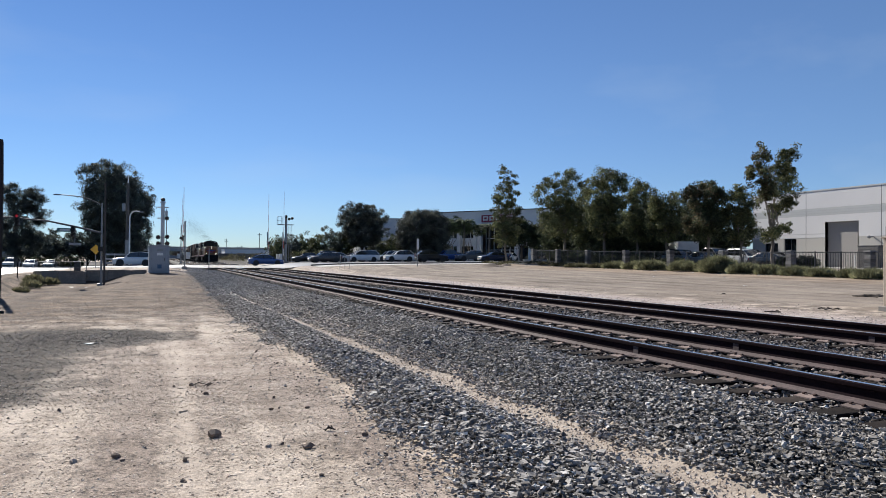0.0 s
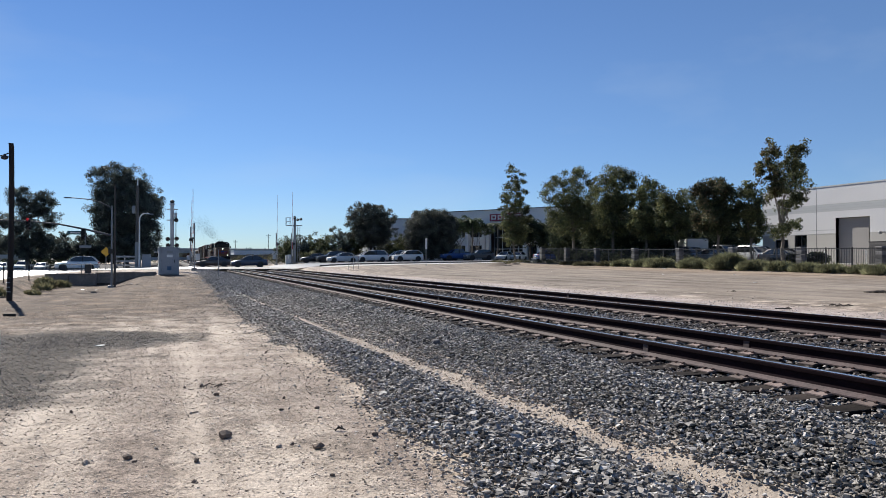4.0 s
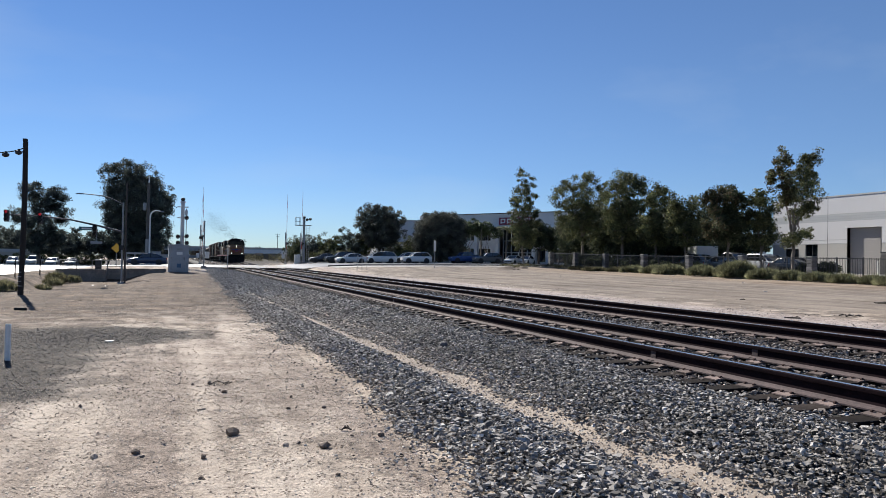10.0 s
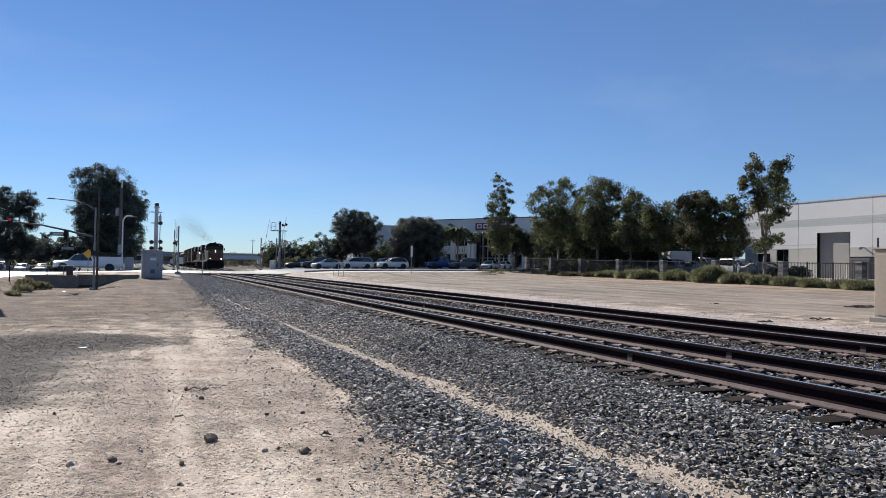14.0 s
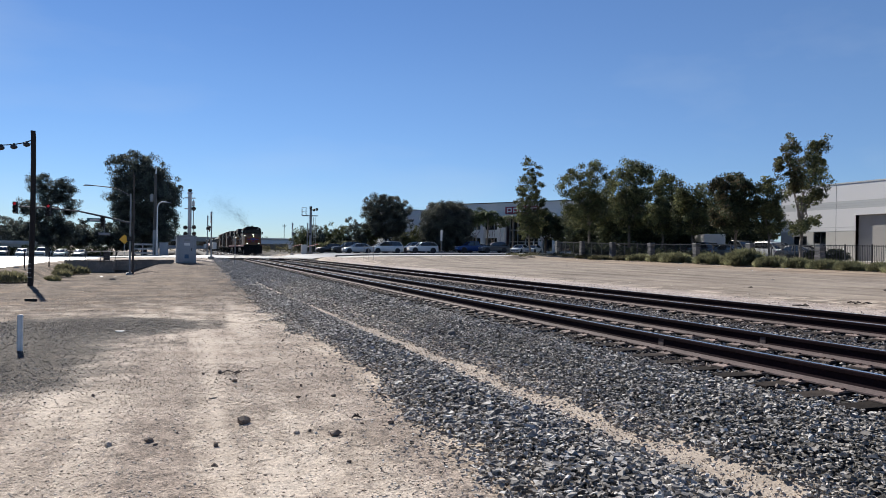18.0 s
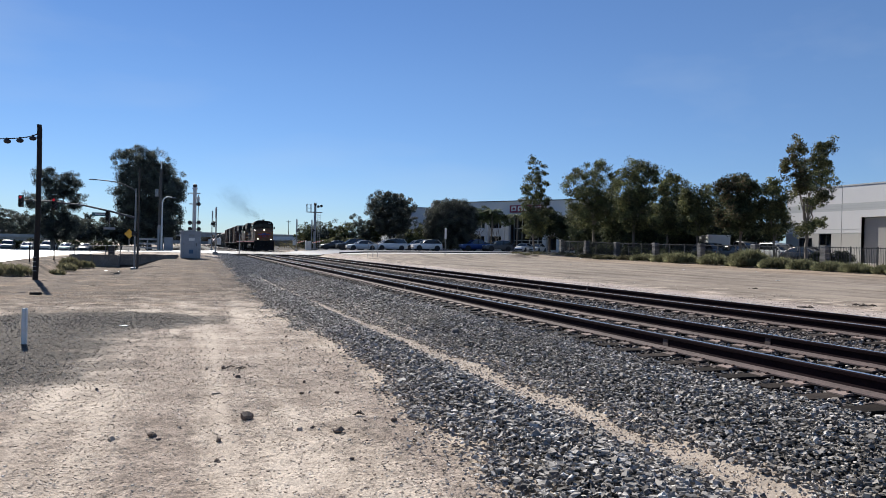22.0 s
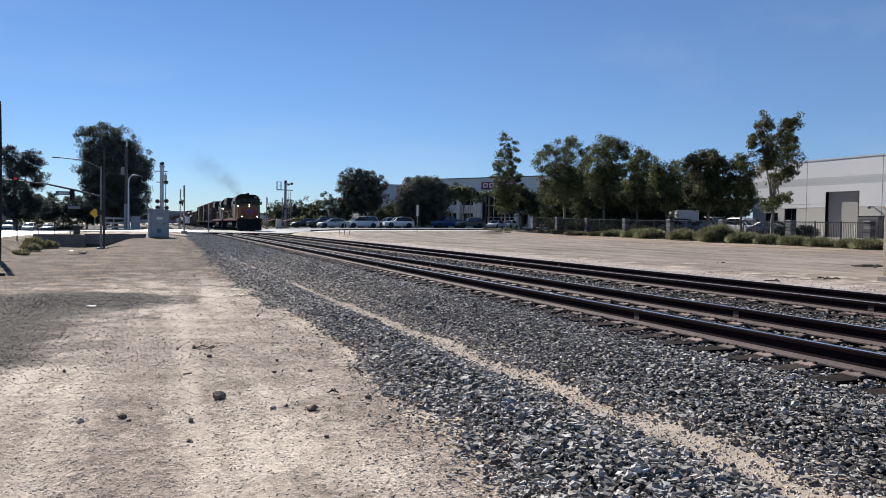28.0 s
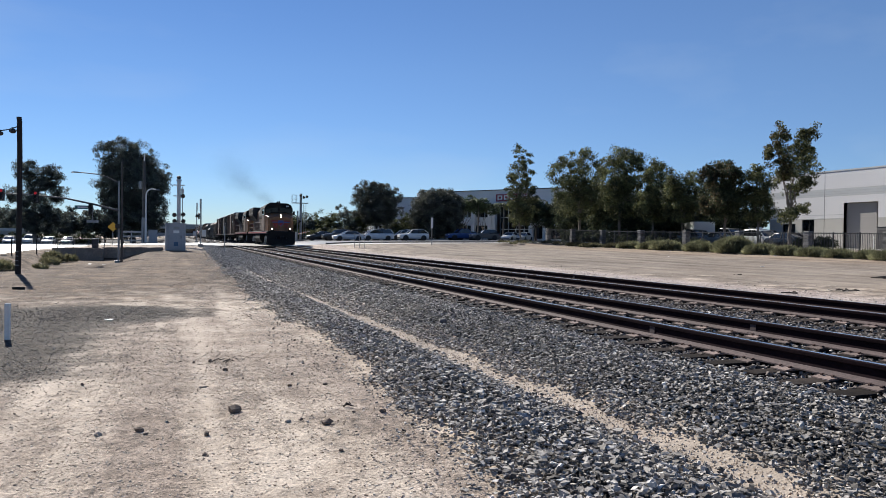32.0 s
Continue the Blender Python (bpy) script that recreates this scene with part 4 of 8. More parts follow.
def crossing_panels():
    """Concrete panels beside and between the rails where the street crosses."""
    th = thing("crossing_surface", pose(0, 0, 0), "concrete crossing panels between the rails in the street", "crossing panel", kind="structure")
    for cx in (0.7525, 4.9525):
        for a, b in ((cx - 1.5, cx - 0.83), (cx - 0.66, cx + 0.66), (cx + 0.83, cx + 1.5)):
            for k in range(10):
                y = 78.3 + 2.55 * k
                part("panel", Form().box(((a + b) / 2, y + 1.26, RAIL_Z - 0.03), (b - a, 2.50, 0.07)), CONCRETE, th, bevel=0.01)
    return th


crossing_panels()


# ---- crossing signals and gates ----
GATES = []
DARK_LENS = surface("dark_red_lens", (0.05, 0.008, 0.008), 0.25, 0, 20, 1.0, 0.1, 0.0)


def gate(x, y, z, turn, mast_h, arm_len, label, far=False):
    """A crossing gate: mast with cross sign and lamps, and an arm that swings down across the road."""
    th = thing("crossing_gate", pose(x, y, z, 0, 0, turn), label, "crossing gate", "crossing gates")
    part("base", Form().box((0, 0, 0.12), (0.55, 0.55, 0.3), top=(0.8, 0.8)), CONCRETE, th, bevel=0.02)
    part("mast", Form().tube((0, 0, 0.2), (0, 0, mast_h), 0.065, 0.06, 10).tube((0, 0, mast_h), (0, 0, mast_h + 0.1), 0.085, 0.05, 10), GALV, th, smooth=True)
    part("mechanism_box", Form().box((0.28, 0, 1.25), (0.36, 0.45, 0.62)), SILVER, th, bevel=0.03)
    cross = Form()
    for a in (42, -42):
        cross.box((0, 0, 0), (0.03, 1.22, 0.2), 0, Matrix.Translation((-0.09, 0, mast_h - 0.45)) @ Matrix.Rotation(radians(a), 4, "X"))
    part("cross_sign", cross, WHITE, th, "white crossed warning boards")
    for s in (-0.5, 0.5):
        lamp = part("flasher", Form().tube((-0.12, s, mast_h - 1.5), (-0.22, s, mast_h - 1.5), 0.26, n=16).tube((-0.22, s, mast_h - 1.5), (-0.45, s, mast_h - 1.44), 0.11, 0.12, 10, caps=False), BLACK, th, "round black lamp with hood")
        part("lens", Form().tube((-0.225, s, mast_h - 1.5), (-0.24, s, mast_h - 1.5), 0.1, n=12), DARK_LENS, lamp)
    part("lamp_bar", Form().tube((-0.1, -0.52, mast_h - 1.5), (-0.1, 0.52, mast_h - 1.5), 0.03, n=8), GALV, th)
    arm = new("arm")
    arm.parent = th
    arm.matrix_basis = pose(-0.14, 0, 1.3)
    arm["label"] = "slender red and white gate arm"
    n = 9
    for k in range(n):
        a, b = arm_len * k / n, arm_len * (k + 1) / n
        wa, wb = 0.11 - 0.07 * k / n, 0.11 - 0.07 * (k + 1) / n
        seg = Form().add([(-0.02, -wa / 2, a), (0.02, -wa / 2, a), (0.02, wa / 2, a), (-0.02, wa / 2, a), (-0.02, -wb / 2, b), (0.02, -wb / 2, b), (0.02, wb / 2, b), (-0.02, wb / 2, b)], [(0, 3, 2, 1), (4, 5, 6, 7), (0, 1, 5, 4), (1, 2, 6, 5), (2, 3, 7, 6), (3, 0, 4, 7)])
        part("stripe", seg, GATE_RED if k % 2 else WHITE, arm)
    part("counterweight", Form().box((0.0, 0, -0.75), (0.05, 0.28, 0.5)).box((0, 0, -0.3), (0.05, 0.1, 0.7)), GALV, arm, bevel=0.02)
    GATES.append(arm)
    return th


gate(-3.5, 70.6, float(land(-3.5, 70.6)), 0, 4.3, 6.2, "galvanised crossing gate mast on the near side of the street")
gate(-2.9, 106.0, 0.56, 180, 5.4, 7.8, "galvanised crossing gate mast beyond the street")
gate(8.68, 106.0, 0.66, 180, 4.6, 8.8, "slim crossing gate mast beyond the street beside the tracks")
gate(11.06, 107.4, 0.70, 180, 4.6, 9.4, "slim crossing gate mast beside the platform signal")


def crossing_mast():
    """Tall signal mast with cross arms, flashers and a bell."""
    th = thing("crossing_signal", pose(-5.42, 69.6, float(land(-5.42, 69.6)) - 0.2), "tall silver crossing signal mast with flashers and cross arms", "crossing signal")
    part("base", Form().box((0, 0, 0.2), (0.7, 0.7, 0.5), top=(0.85, 0.85)), CONCRETE, th, bevel=0.03)
    part("mast", Form().tube((0, 0, 0.4), (0, 0, 6.1), 0.175, 0.16, 12).tube((0, 0, 6.1), (0, 0, 6.25), 0.26, 0.2, 12), SILVER, th, smooth=True)
    part("bell", Form().ball((0, 0, 6.4), (0.2, 0.2, 0.16), 12).tube((0, 0, 6.2), (0, 0, 6.4), 0.06), STEEL_DARK, th, smooth=True)
    part("cross_arm", Form().box((0, 0, 5.72), (0.95, 0.1, 0.09)).box((0, 0, 4.75), (0.9, 0.1, 0.09)), SILVER, th, bevel=0.01)
    for sx, z in ((0.34, 4.75), (-0.36, 3.05), (0.38, 3.1), (-0.34, 2.5), (0.4, 2.5)):
        lamp = part("flasher", Form().tube((sx, -0.15, z), (sx, -0.22, z), 0.19, n=18).tube((sx, -0.22, z), (sx, -0.5, z + 0.03), 0.13, 0.14, 12, caps=False).box((sx, 0.0, z), (0.2, 0.3, 0.22)), BLACK, th, "round black warning lamp with hood")
        part("lens", Form().tube((sx, -0.225, z), (sx, -0.245, z), 0.12, n=14), DARK_LENS, lamp)
    for z in (3.05, 2.5):
        part("lamp_bracket", Form().tube((-0.5, 0, z), (0.5, 0, z), 0.04, n=8), GALV, th)
    part("conduit", Form().tube((0.32, 0.05, 0.5), (0.32, 0.05, 5.6), 0.035, n=8), GALV, th)
    part("junction_box", Form().box((0.3, 0, 5.2), (0.24, 0.28, 0.45)), SILVER, th, bevel=0.02)
    return th


crossing_mast()


def bungalow():
    """Silver relay house beside the crossing."""
    x, y = -5.70, 59.6
    th = thing("relay_house", pose(x, y, float(land(x, y)) - 0.12, 0, 0, 3), "dented silver metal relay house on a concrete pad", "relay house")
    w, d, h = 1.44, 1.15, 2.0
    part("pad", Form().box((0, 0, 0.05), (w + 0.25, d + 0.25, 0.16)), CONCRETE, th, bevel=0.02)
    part("shell", Form().box((0, 0, 0.13 + h / 2), (w, d, h)), HOUSE, th, bevel=0.03)
    part("roof", Form().prism([(-w / 2 - 0.05, 0), (w / 2 + 0.05, 0), (w / 2 + 0.05, 0.06), (0, 0.14), (-w / 2 - 0.05, 0.06)], 1, -d / 2 - 0.06, d / 2 + 0.06, m=pose(0, 0, 0.13 + h)), HOUSE, th, bevel=0.012)
    door = part("door", Form().box((0.0, -d / 2 - 0.015, 1.2), (1.02, 0.03, 1.95)), HOUSE, th, bevel=0.01)
    part("handle", Form().box((0.38, -d / 2 - 0.05, 1.15), (0.05, 0.05, 0.22)), STEEL_DARK, door, "dark latch")
    for z in (0.5, 1.2, 1.9):
        part("hinge", Form().tube((-0.53, -d / 2 - 0.03, z - 0.07), (-0.53, -d / 2 - 0.03, z + 0.07), 0.022, n=8), GALV, door)
    part("notice", Form().box((0.05, -d / 2 - 0.035, 1.55), (0.42, 0.006, 0.2)), WHITE, door, "small white notice plate")
    part("notice", Form().box((0.02, -d / 2 - 0.035, 0.62), (0.3, 0.006, 0.3)), surface("blue_notice", (0.06, 0.12, 0.22), 0.5), door, "square dark blue notice plate")
    louvre = part("vent", Form().box((0.05, -d / 2 - 0.036, 1.85), (0.4, 0.02, 0.16)), GALV, door)
    for k in range(4):
        part("louvre", Form().box((0.05, -d / 2 - 0.05, 1.79 + 0.04 * k), (0.38, 0.02, 0.012), m=None), GALV, louvre)
    return th


bungalow()


def stake(x, y, h, w, mat, label, name="marker_post", z=None, cat="post", cap=None, group=""):
    z = float(land(x, y)) if z is None else z
    th = thing(name, pose(x, y, z - 0.05), label, cat, group)
    part("post", Form().box((0, 0, h / 2), (w, w * 0.6, h + 0.1)), mat, th, bevel=min(0.01, w * 0.2))
    if cap:
        part("plate", Form().box((0, -w * 0.5, h - cap[1] / 2), (cap[0], 0.015, cap[1])), cap[2], th)
    return th


stake(-2.35, 55.0, 1.95, 0.06, GALV, "thin grey metal stake at the edge of the ballast")
stake(19.1, 71.0, 2.9, 0.07, GALV, "slim post with a tall narrow white marker plate", "marker_sign", cap=(0.22, 1.1, WHITE), cat="sign")
stake(-8.14, 13.0, 0.55, 0.08, WHITE, "short weathered white plastic marker post in the gravel")
for dx in (-14.6, -14.2):
    stake(dx, 48.5 + (dx + 14.6) * 14, 0.95, 0.07, WOOD_POLE, "thin dark stake at the edge of the avenue", "stake", group="avenue stakes")


def pipe_frame():
    th = thing("pipe_barrier", pose(11.0, 69.0, float(land(11.0, 69.0))), "three thin pale pipe posts with a slight top rail", "barrier")
    for x, lean in ((-0.5, 0.05), (0.0, -0.02), (0.5, -0.07)):
        part("post", Form().tube((x, 0, -0.1), (x + lean, 0, 1.42), 0.03, n=8), WORN_WHITE, th)
    part("rail", Form().tube((-0.5, 0.0, 1.3), (0.48, 0, 1.32), 0.014, n=8), WORN_WHITE, th)
    return th


pipe_frame()


def platform_signal():
    """Railway signal mast with a service platform and lamp heads."""
    x, y = 11.75, 108.8
    th = thing("railway_signal", pose(x, y, 0.72), "galvanised railway signal mast with platform and black lamp heads", "railway signal")
    part("base", Form().box((0, 0, 0.2), (0.9, 0.9, 0.6)), CONCRETE, th, bevel=0.03)
    part("mast", Form().tube((0, 0, 0.4), (0, 0, 7.25), 0.2, 0.17, 12), GALV, th, smooth=True)
    plat = part("platform", Form().box((-0.1, 0, 5.85), (2.2, 1.0, 0.1)), GALV, th)
    for px in (-1.25, -0.65):
        for py in (-0.45, 0.45):
            part("rail_post", Form().tube((px, py, 5.85), (px, py, 7.0), 0.03, n=6), GALV, plat)
    for z in (6.4, 7.0):
        part("guard_rail", Form().tube((-1.25, -0.45, z), (-0.65, -0.45, z), 0.03, n=6).tube((-1.25, -0.45, z), (-1.25, 0.45, z), 0.03, n=6), GALV, plat)
    for hx, z in ((0.4, 6.7), (0.85, 6.8), (-0.05, 7.0)):
        head = part("lamp_head", Form().tube((hx, -0.3, z), (hx, -0.36, z), 0.2, n=16).box((hx, -0.1, z), (0.26, 0.36, 0.34)), BLACK, th, "black signal head with round target")
        part("hood", Form().tube((hx, -0.36, z), (hx, -0.75, z - 0.02), 0.12, 0.13, 10, caps=False), BLACK, head)
    lad = part("ladder", Form().tube((0.45, 0.25, 0.2), (0.45, 0.25, 5.7), 0.025, n=6).tube((0.8, 0.25, 0.2), (0.8, 0.25, 5.7), 0.025, n=6), GALV, th)
    for k in range(17):
        part("rung", Form().tube((0.45, 0.25, 0.45 + 0.31 * k), (0.8, 0.25, 0.45 + 0.31 * k), 0.015, n=5), GALV, lad)
    part("cabinet", Form().box((-0.9, 0.3, 0.75), (0.8, 0.6, 1.5)), SILVER, th, bevel=0.03)
    return th


platform_signal()


def skin(f, rings):
    """Joins rings of points into one closed skin."""
    n, k = len(rings[0]), len(f.v)
    f.v += [tuple(p) for r in rings for p in r]
    for i in range(len(rings) - 1):
        f.f += [(k + i * n + j, k + i * n + (j + 1) % n, k + (i + 1) * n + (j + 1) % n, k + (i + 1) * n + j) for j in range(n)]
    f.f += [tuple(k + j for j in range(n - 1, -1, -1)), tuple(k + (len(rings) - 1) * n + j for j in range(n))]
    f.s += [0] * (len(rings) * n - n + 2)


def bent_tube(f, pts, r0, r1, n=10):
    """One round bar along a bent line."""
    pts = [Vector(p) for p in pts]
    rings = []
    for i, p in enumerate(pts):
        d = (pts[min(i + 1, len(pts) - 1)] - pts[max(i - 1, 0)]).normalized()
        q = d.to_track_quat("Z", "Y")
        r = r0 + (r1 - r0) * i / (len(pts) - 1)
        rings.append([p + q @ Vector((r * math.cos(a), r * math.sin(a), 0)) for a in np.linspace(0, 2 * math.pi, n, endpoint=False)])
    skin(f, rings)


# ---- poles and street furniture on the avenue side ----
def wood_pole():
    x, y = -11.53, 32.9
    z = float(land(x, y)) - 0.3
    th = thing("utility_pole", pose(x, y, z), "dark tarred wooden pole with reflector bands at its foot", "utility pole")
    f = Form()
    rings = []
    for k in range(9):
        zz, r = min(0.9 * k, 6.45), 0.108 - 0.0022 * k
        rings.append([(0.055 * math.sin(k * 0.35) + r * math.cos(a), r * math.sin(a), zz) for a in np.linspace(0, 2 * math.pi, 14, endpoint=False)])
    skin(f, rings)
    part("shaft", f, WOOD_POLE, th, smooth=True)
    for k, zz in enumerate((0.62, 0.8, 0.98, 1.16)):
        part("band", Form().tube((0, 0, zz), (0, 0, zz + 0.03), 0.113, 0.112, 14), GALV, th, "thin pale reflector band")
    part("bracket", Form().box((-0.13, 0, 5.92), (0.2, 0.05, 0.05)), GALV, th)
    return th


wood_pole()


def strung_cable():
    """Cable from the wooden pole out over the avenue, with slack coils hung on it."""
    a, b = Vector((-11.58, 32.9, 5.78)), Vector((-24.5, 35.8, 6.45))
    th = thing("overhead_cable", pose(0, 0, 0), "dark overhead cable with hanging lamp housings", "cable")

    def hang(t):
        return a.lerp(b, t) - Vector((0, 0, 0.45 * math.sin(math.pi * t) + 0.17 * (1 - math.exp(-t * 36))))

    pts = [hang(t) for t in np.concatenate([np.linspace(0, 0.12, 9), np.linspace(0.18, 1, 14)])]
    f = Form()
    for p, q in zip(pts[:-1], pts[1:]):
        f.tube(p, q, 0.022, n=6)
    part("cable", f, BLACK, th)
    for t in (0.012, 0.048, 0.084):
        p = hang(t) - Vector((0, 0, 0.1))
        part("housing", Form().ball(tuple(p), (0.135, 0.12, 0.095), 12).tube(p, p + Vector((0, 0, 0.14)), 0.04, n=8), STEEL_DARK, th, "round dark housing", smooth=True)
    return th


strung_cable()


def signal_mast():
    """Galvanised traffic signal pole with mast arm, signal heads, street sign and a luminaire."""
    x, y = -9.26, 53.6
    z = float(land(x, y)) - 0.1
    th = thing("traffic_signal", pose(x, y, z), "galvanised traffic signal pole with long mast arm and lamp arm", "traffic signal")
    part("pole", Form().tube((0, 0, 0), (0, 0, 5.55), 0.07, 0.05, 12).box((0, 0, 0.1), (0.45, 0.45, 0.2)), GALV, th, smooth=True)
    f = Form()
    pts = [Vector((0, 0, 3.55)), Vector((-1.5, 0.1, 3.93)), Vector((-3.2, 0.2, 4.28)), Vector((-5.2, 0.4, 4.46)), Vector((-6.95, 0.6, 4.5))]
    bent_tube(f, pts, 0.075, 0.04)
    part("mast_arm", f, ARM_GREY, th, smooth=True)
    f = Form()
    pts = [Vector((0, 0, 5.4)), Vector((-0.7, 0.05, 5.76)), Vector((-1.3, 0.1, 5.94)), Vector((-2.4, 0.1, 6.02))]
    bent_tube(f, pts, 0.04, 0.03, 8)
    part("lamp_arm", f, ARM_GREY, th, smooth=True)
    part("luminaire", Form().box((-2.65, 0.1, 6.02), (0.55, 0.2, 0.08), top=(0.7, 0.7)), GALV, th, "flat street lamp head", bevel=0.02)
    for hx, hy, zc, lit in ((-6.95, 0.6, 4.42, True), (-4.98, 0.4, 4.32, True), (-1.72, 0.1, 3.62, False)):
        head = part("signal_head", Form().box((hx, hy - 0.1, zc), (0.25, 0.22, 0.7)).box((hx, hy + 0.04, zc), (0.3, 0.02, 0.78)), BLACK, th, "black three-lamp traffic signal", bevel=0.015)
        for k in range(3):
            part("visor", Form().tube((hx, hy - 0.22, zc + 0.24 - 0.24 * k), (hx, hy - 0.42, zc + 0.25 - 0.24 * k), 0.11, n=12, caps=False), BLACK, head)
            part("lens", Form().tube((hx, hy - 0.222, zc + 0.24 - 0.24 * k), (hx, hy - 0.235, zc + 0.24 - 0.24 * k), 0.09, n=14), LAMP_RED if lit and k == 0 else BLACK, head, "lit red lens" if lit and k == 0 else "dark lens")
    sign = part("street_sign", Form().box((-2.2, 0.05, 3.72), (0.95, 0.03, 0.24)), GREEN_SIGN, th, "green street name plate", bevel=0.01)
    part("lettering", Form().box((-2.2, 0.028, 3.72), (0.6, 0.006, 0.09)), WHITE, sign)
    low = part("street_sign", Form().box((-1.6, 0.05, 2.8), (0.72, 0.03, 0.18)), GALV, th, "grey street name plate under the arm", bevel=0.01)
    part("hanger", Form().tube((-1.6, 0.06, 2.88), (-1.6, 0.08, 3.9), 0.018, n=6), GALV, low)
    part("side_signal", Form().box((-0.05, -0.25, 2.5), (0.3, 0.2, 0.3)), BLACK, th, bevel=0.02)
    return th


signal_mast()


def plain_pole(x, y, h, r, mat, label, name="utility_pole", extra=None, z=None):
    z = float(land(x, y)) - 0.2 if z is None else z
    th = thing(name, pose(x, y, z), label, "utility pole")
    part("shaft", Form().tube((0, 0, 0), (0, 0, h), r, r * 0.7, 12), mat, th, smooth=True)
    if extra:
        extra(th, h)
    return th


plain_pole(-9.06, 53.4, 6.95, 0.075, surface("greyed_wood_pole", (0.085, 0.072, 0.062), 0.8, 0, 12, 1.5, 0.4, 0.4), "dark greyed wooden pole beside the traffic signal")


def pale_top(th, h):
    part("pole_cap", Form().tube((0, 0, h), (0.05, 0, h + 0.9), 0.09, 0.05, 8), WHITE, th, "pale pole top")
    part("transformer", Form().tube((-0.45, 0, h - 3.7), (-0.45, 0, h - 2.7), 0.22, n=12), GALV, th)
    part("guard", Form().box((0, -0.02, 2.0), (0.55, 0.4, 3.4)), GALV, th, "grey metal sleeve", bevel=0.03)


plain_pole(-9.6, 104.9, 11.2, 0.24, surface("grey_wood_pole", (0.10, 0.095, 0.09), 0.9, 0, 10, 1.0, 0.3, 0.3), "tall grey utility pole before the big ficus", extra=pale_top)


def lamp_hook(x, y):
    th = thing("street_lamp", pose(x, y, float(land(x, y)) + 0.0), "white street lamp with a curved arm", "street lamp")
    part("pole", Form().tube((0, 0, 0), (0, 0, 6.4), 0.12, 0.08, 10), WHITE, th, smooth=True)
    f = Form()
    pts = [Vector((0.75 * (1 - math.cos(a)), 0, 6.4 + 0.9 * math.sin(a))) for a in np.linspace(0, math.pi / 2, 7)] + [Vector((1.2, 0, 7.25))]
    bent_tube(f, pts, 0.10, 0.08)
    part("arm", f, WHITE, th, smooth=True)
    part("lamp_head", Form().box((1.45, 0, 7.2), (0.6, 0.25, 0.14), top=(0.7, 0.7)), GALV, th, bevel=0.02)


lamp_hook(-9.33, 104.6)


def yellow_diamond():
    x, y = -11.32, 77.0
    th = thing("warning_sign", pose(x, y, float(land(x, y))), "yellow diamond warning sign on a post", "sign")
    part("post", Form().box((0, 0, 1.0), (0.06, 0.06, 2.1)), GALV, th)
    part("board", Form().box((0, -0.04, 0), (0.66, 0.015, 0.66), 0, Matrix.Translation((0, 0, 1.75)) @ Matrix.Rotation(radians(45), 4, "Y")), YELLOW_SIGN, th, "yellow diamond board")


yellow_diamond()


def drain_wall():
    """Concrete headwall of the ditch, in cast lengths, with a pipe railing and a meter box on top."""
    th = thing("wall_ditch", pose(0, 0, 0), "stained concrete headwall beside the street", "retaining wall", kind="structure")
    spans = [(-13.7, -12.2, 57.0, 0.55), (-12.2, -10.6, 57.0, 0.55), (-10.6, -9.1, 57.75, 0.6), (-9.1, -7.6, 57.75, 0.62)]
    for a, b, y, top in spans:
        part("wall_length", Form().box(((a + b) / 2, y, top / 2 - 0.3), (b - a - 0.012, 0.25, top + 0.6)), MUDDY, th, bevel=0.02)
        part("coping", Form().box(((a + b) / 2, y, top + 0.03), (b - a - 0.02, 0.32, 0.07)), MUDDY, th, bevel=0.015)
    part("end_wing", Form().prism([(-7.6, 0.66), (-6.55, 0.70), (-6.5, 0.52), (-7.6, -0.3)], 1, 57.62, 57.88), MUDDY, th, bevel=0.015)
    part("step_return", Form().box((-10.6, 57.4, -0.0), (0.25, 1.0, 1.15)), MUDDY, th, bevel=0.02)
    part("end_return", Form().box((-13.72, 55.9, -0.1), (0.25, 2.4, 1.0)), MUDDY, th, bevel=0.02)
    rail = thing("pipe_railing", pose(0, 0, 0), "grey pipe railing along the ditch wall", "railing")
    for x in np.arange(-13.5, -9.4, 1.0):
        part("post", Form().tube((x, 57.95, 0.3), (x, 57.95, 1.25), 0.022, n=8), ARM_GREY, rail)
    for z in (0.82, 1.24):
        part("rail", Form().tube((-13.6, 57.95, z), (-9.45, 57.95, z), 0.02, n=8), ARM_GREY, rail)
    box = thing("meter_box", pose(-11.15, 58.6, 0.42), "grey metal utility box on the ditch wall", "utility box")
    part("case", Form().box((0, 0, 0.4), (0.42, 0.35, 0.85)), STEEL_DARK, box, bevel=0.02)
    part("lid", Form().box((0, 0, 0.85), (0.48, 0.4, 0.05)), GALV, box, bevel=0.01)


drain_wall()


def white_barrier():
    """White three-board barricade at the far edge of the street, and a grey box at its end."""
    z = float(land(-10.7, 105.0))
    th = thing("barricade", pose(-10.7, 105.0, z), "weathered white three-board barricade at the far street edge", "barrier")
    for x in (-1.48, -0.41, 1.48):
        part("post", Form().box((x, 0, 0.86), (0.14, 0.1, 1.92)), WORN_WHITE, th, bevel=0.01)
    for zz in (0.5, 1.04, 1.64):
        part("board", Form().box((0, -0.068, zz), (3.2, 0.035, 0.23)), WORN_WHITE, th, bevel=0.008)
    z = float(land(-8.47, 105.2))
    box = thing("utility_box", pose(-8.47, 105.2, z), "pale grey utility box beside the white barricade", "utility box")
    part("case", Form().box((0, 0, 0.86), (1.12, 0.7, 1.8)), HOUSE, box, bevel=0.02)
    part("lid", Form().box((0, 0, 1.785), (1.2, 0.78, 0.06)), HOUSE, box, bevel=0.01)


white_barrier()


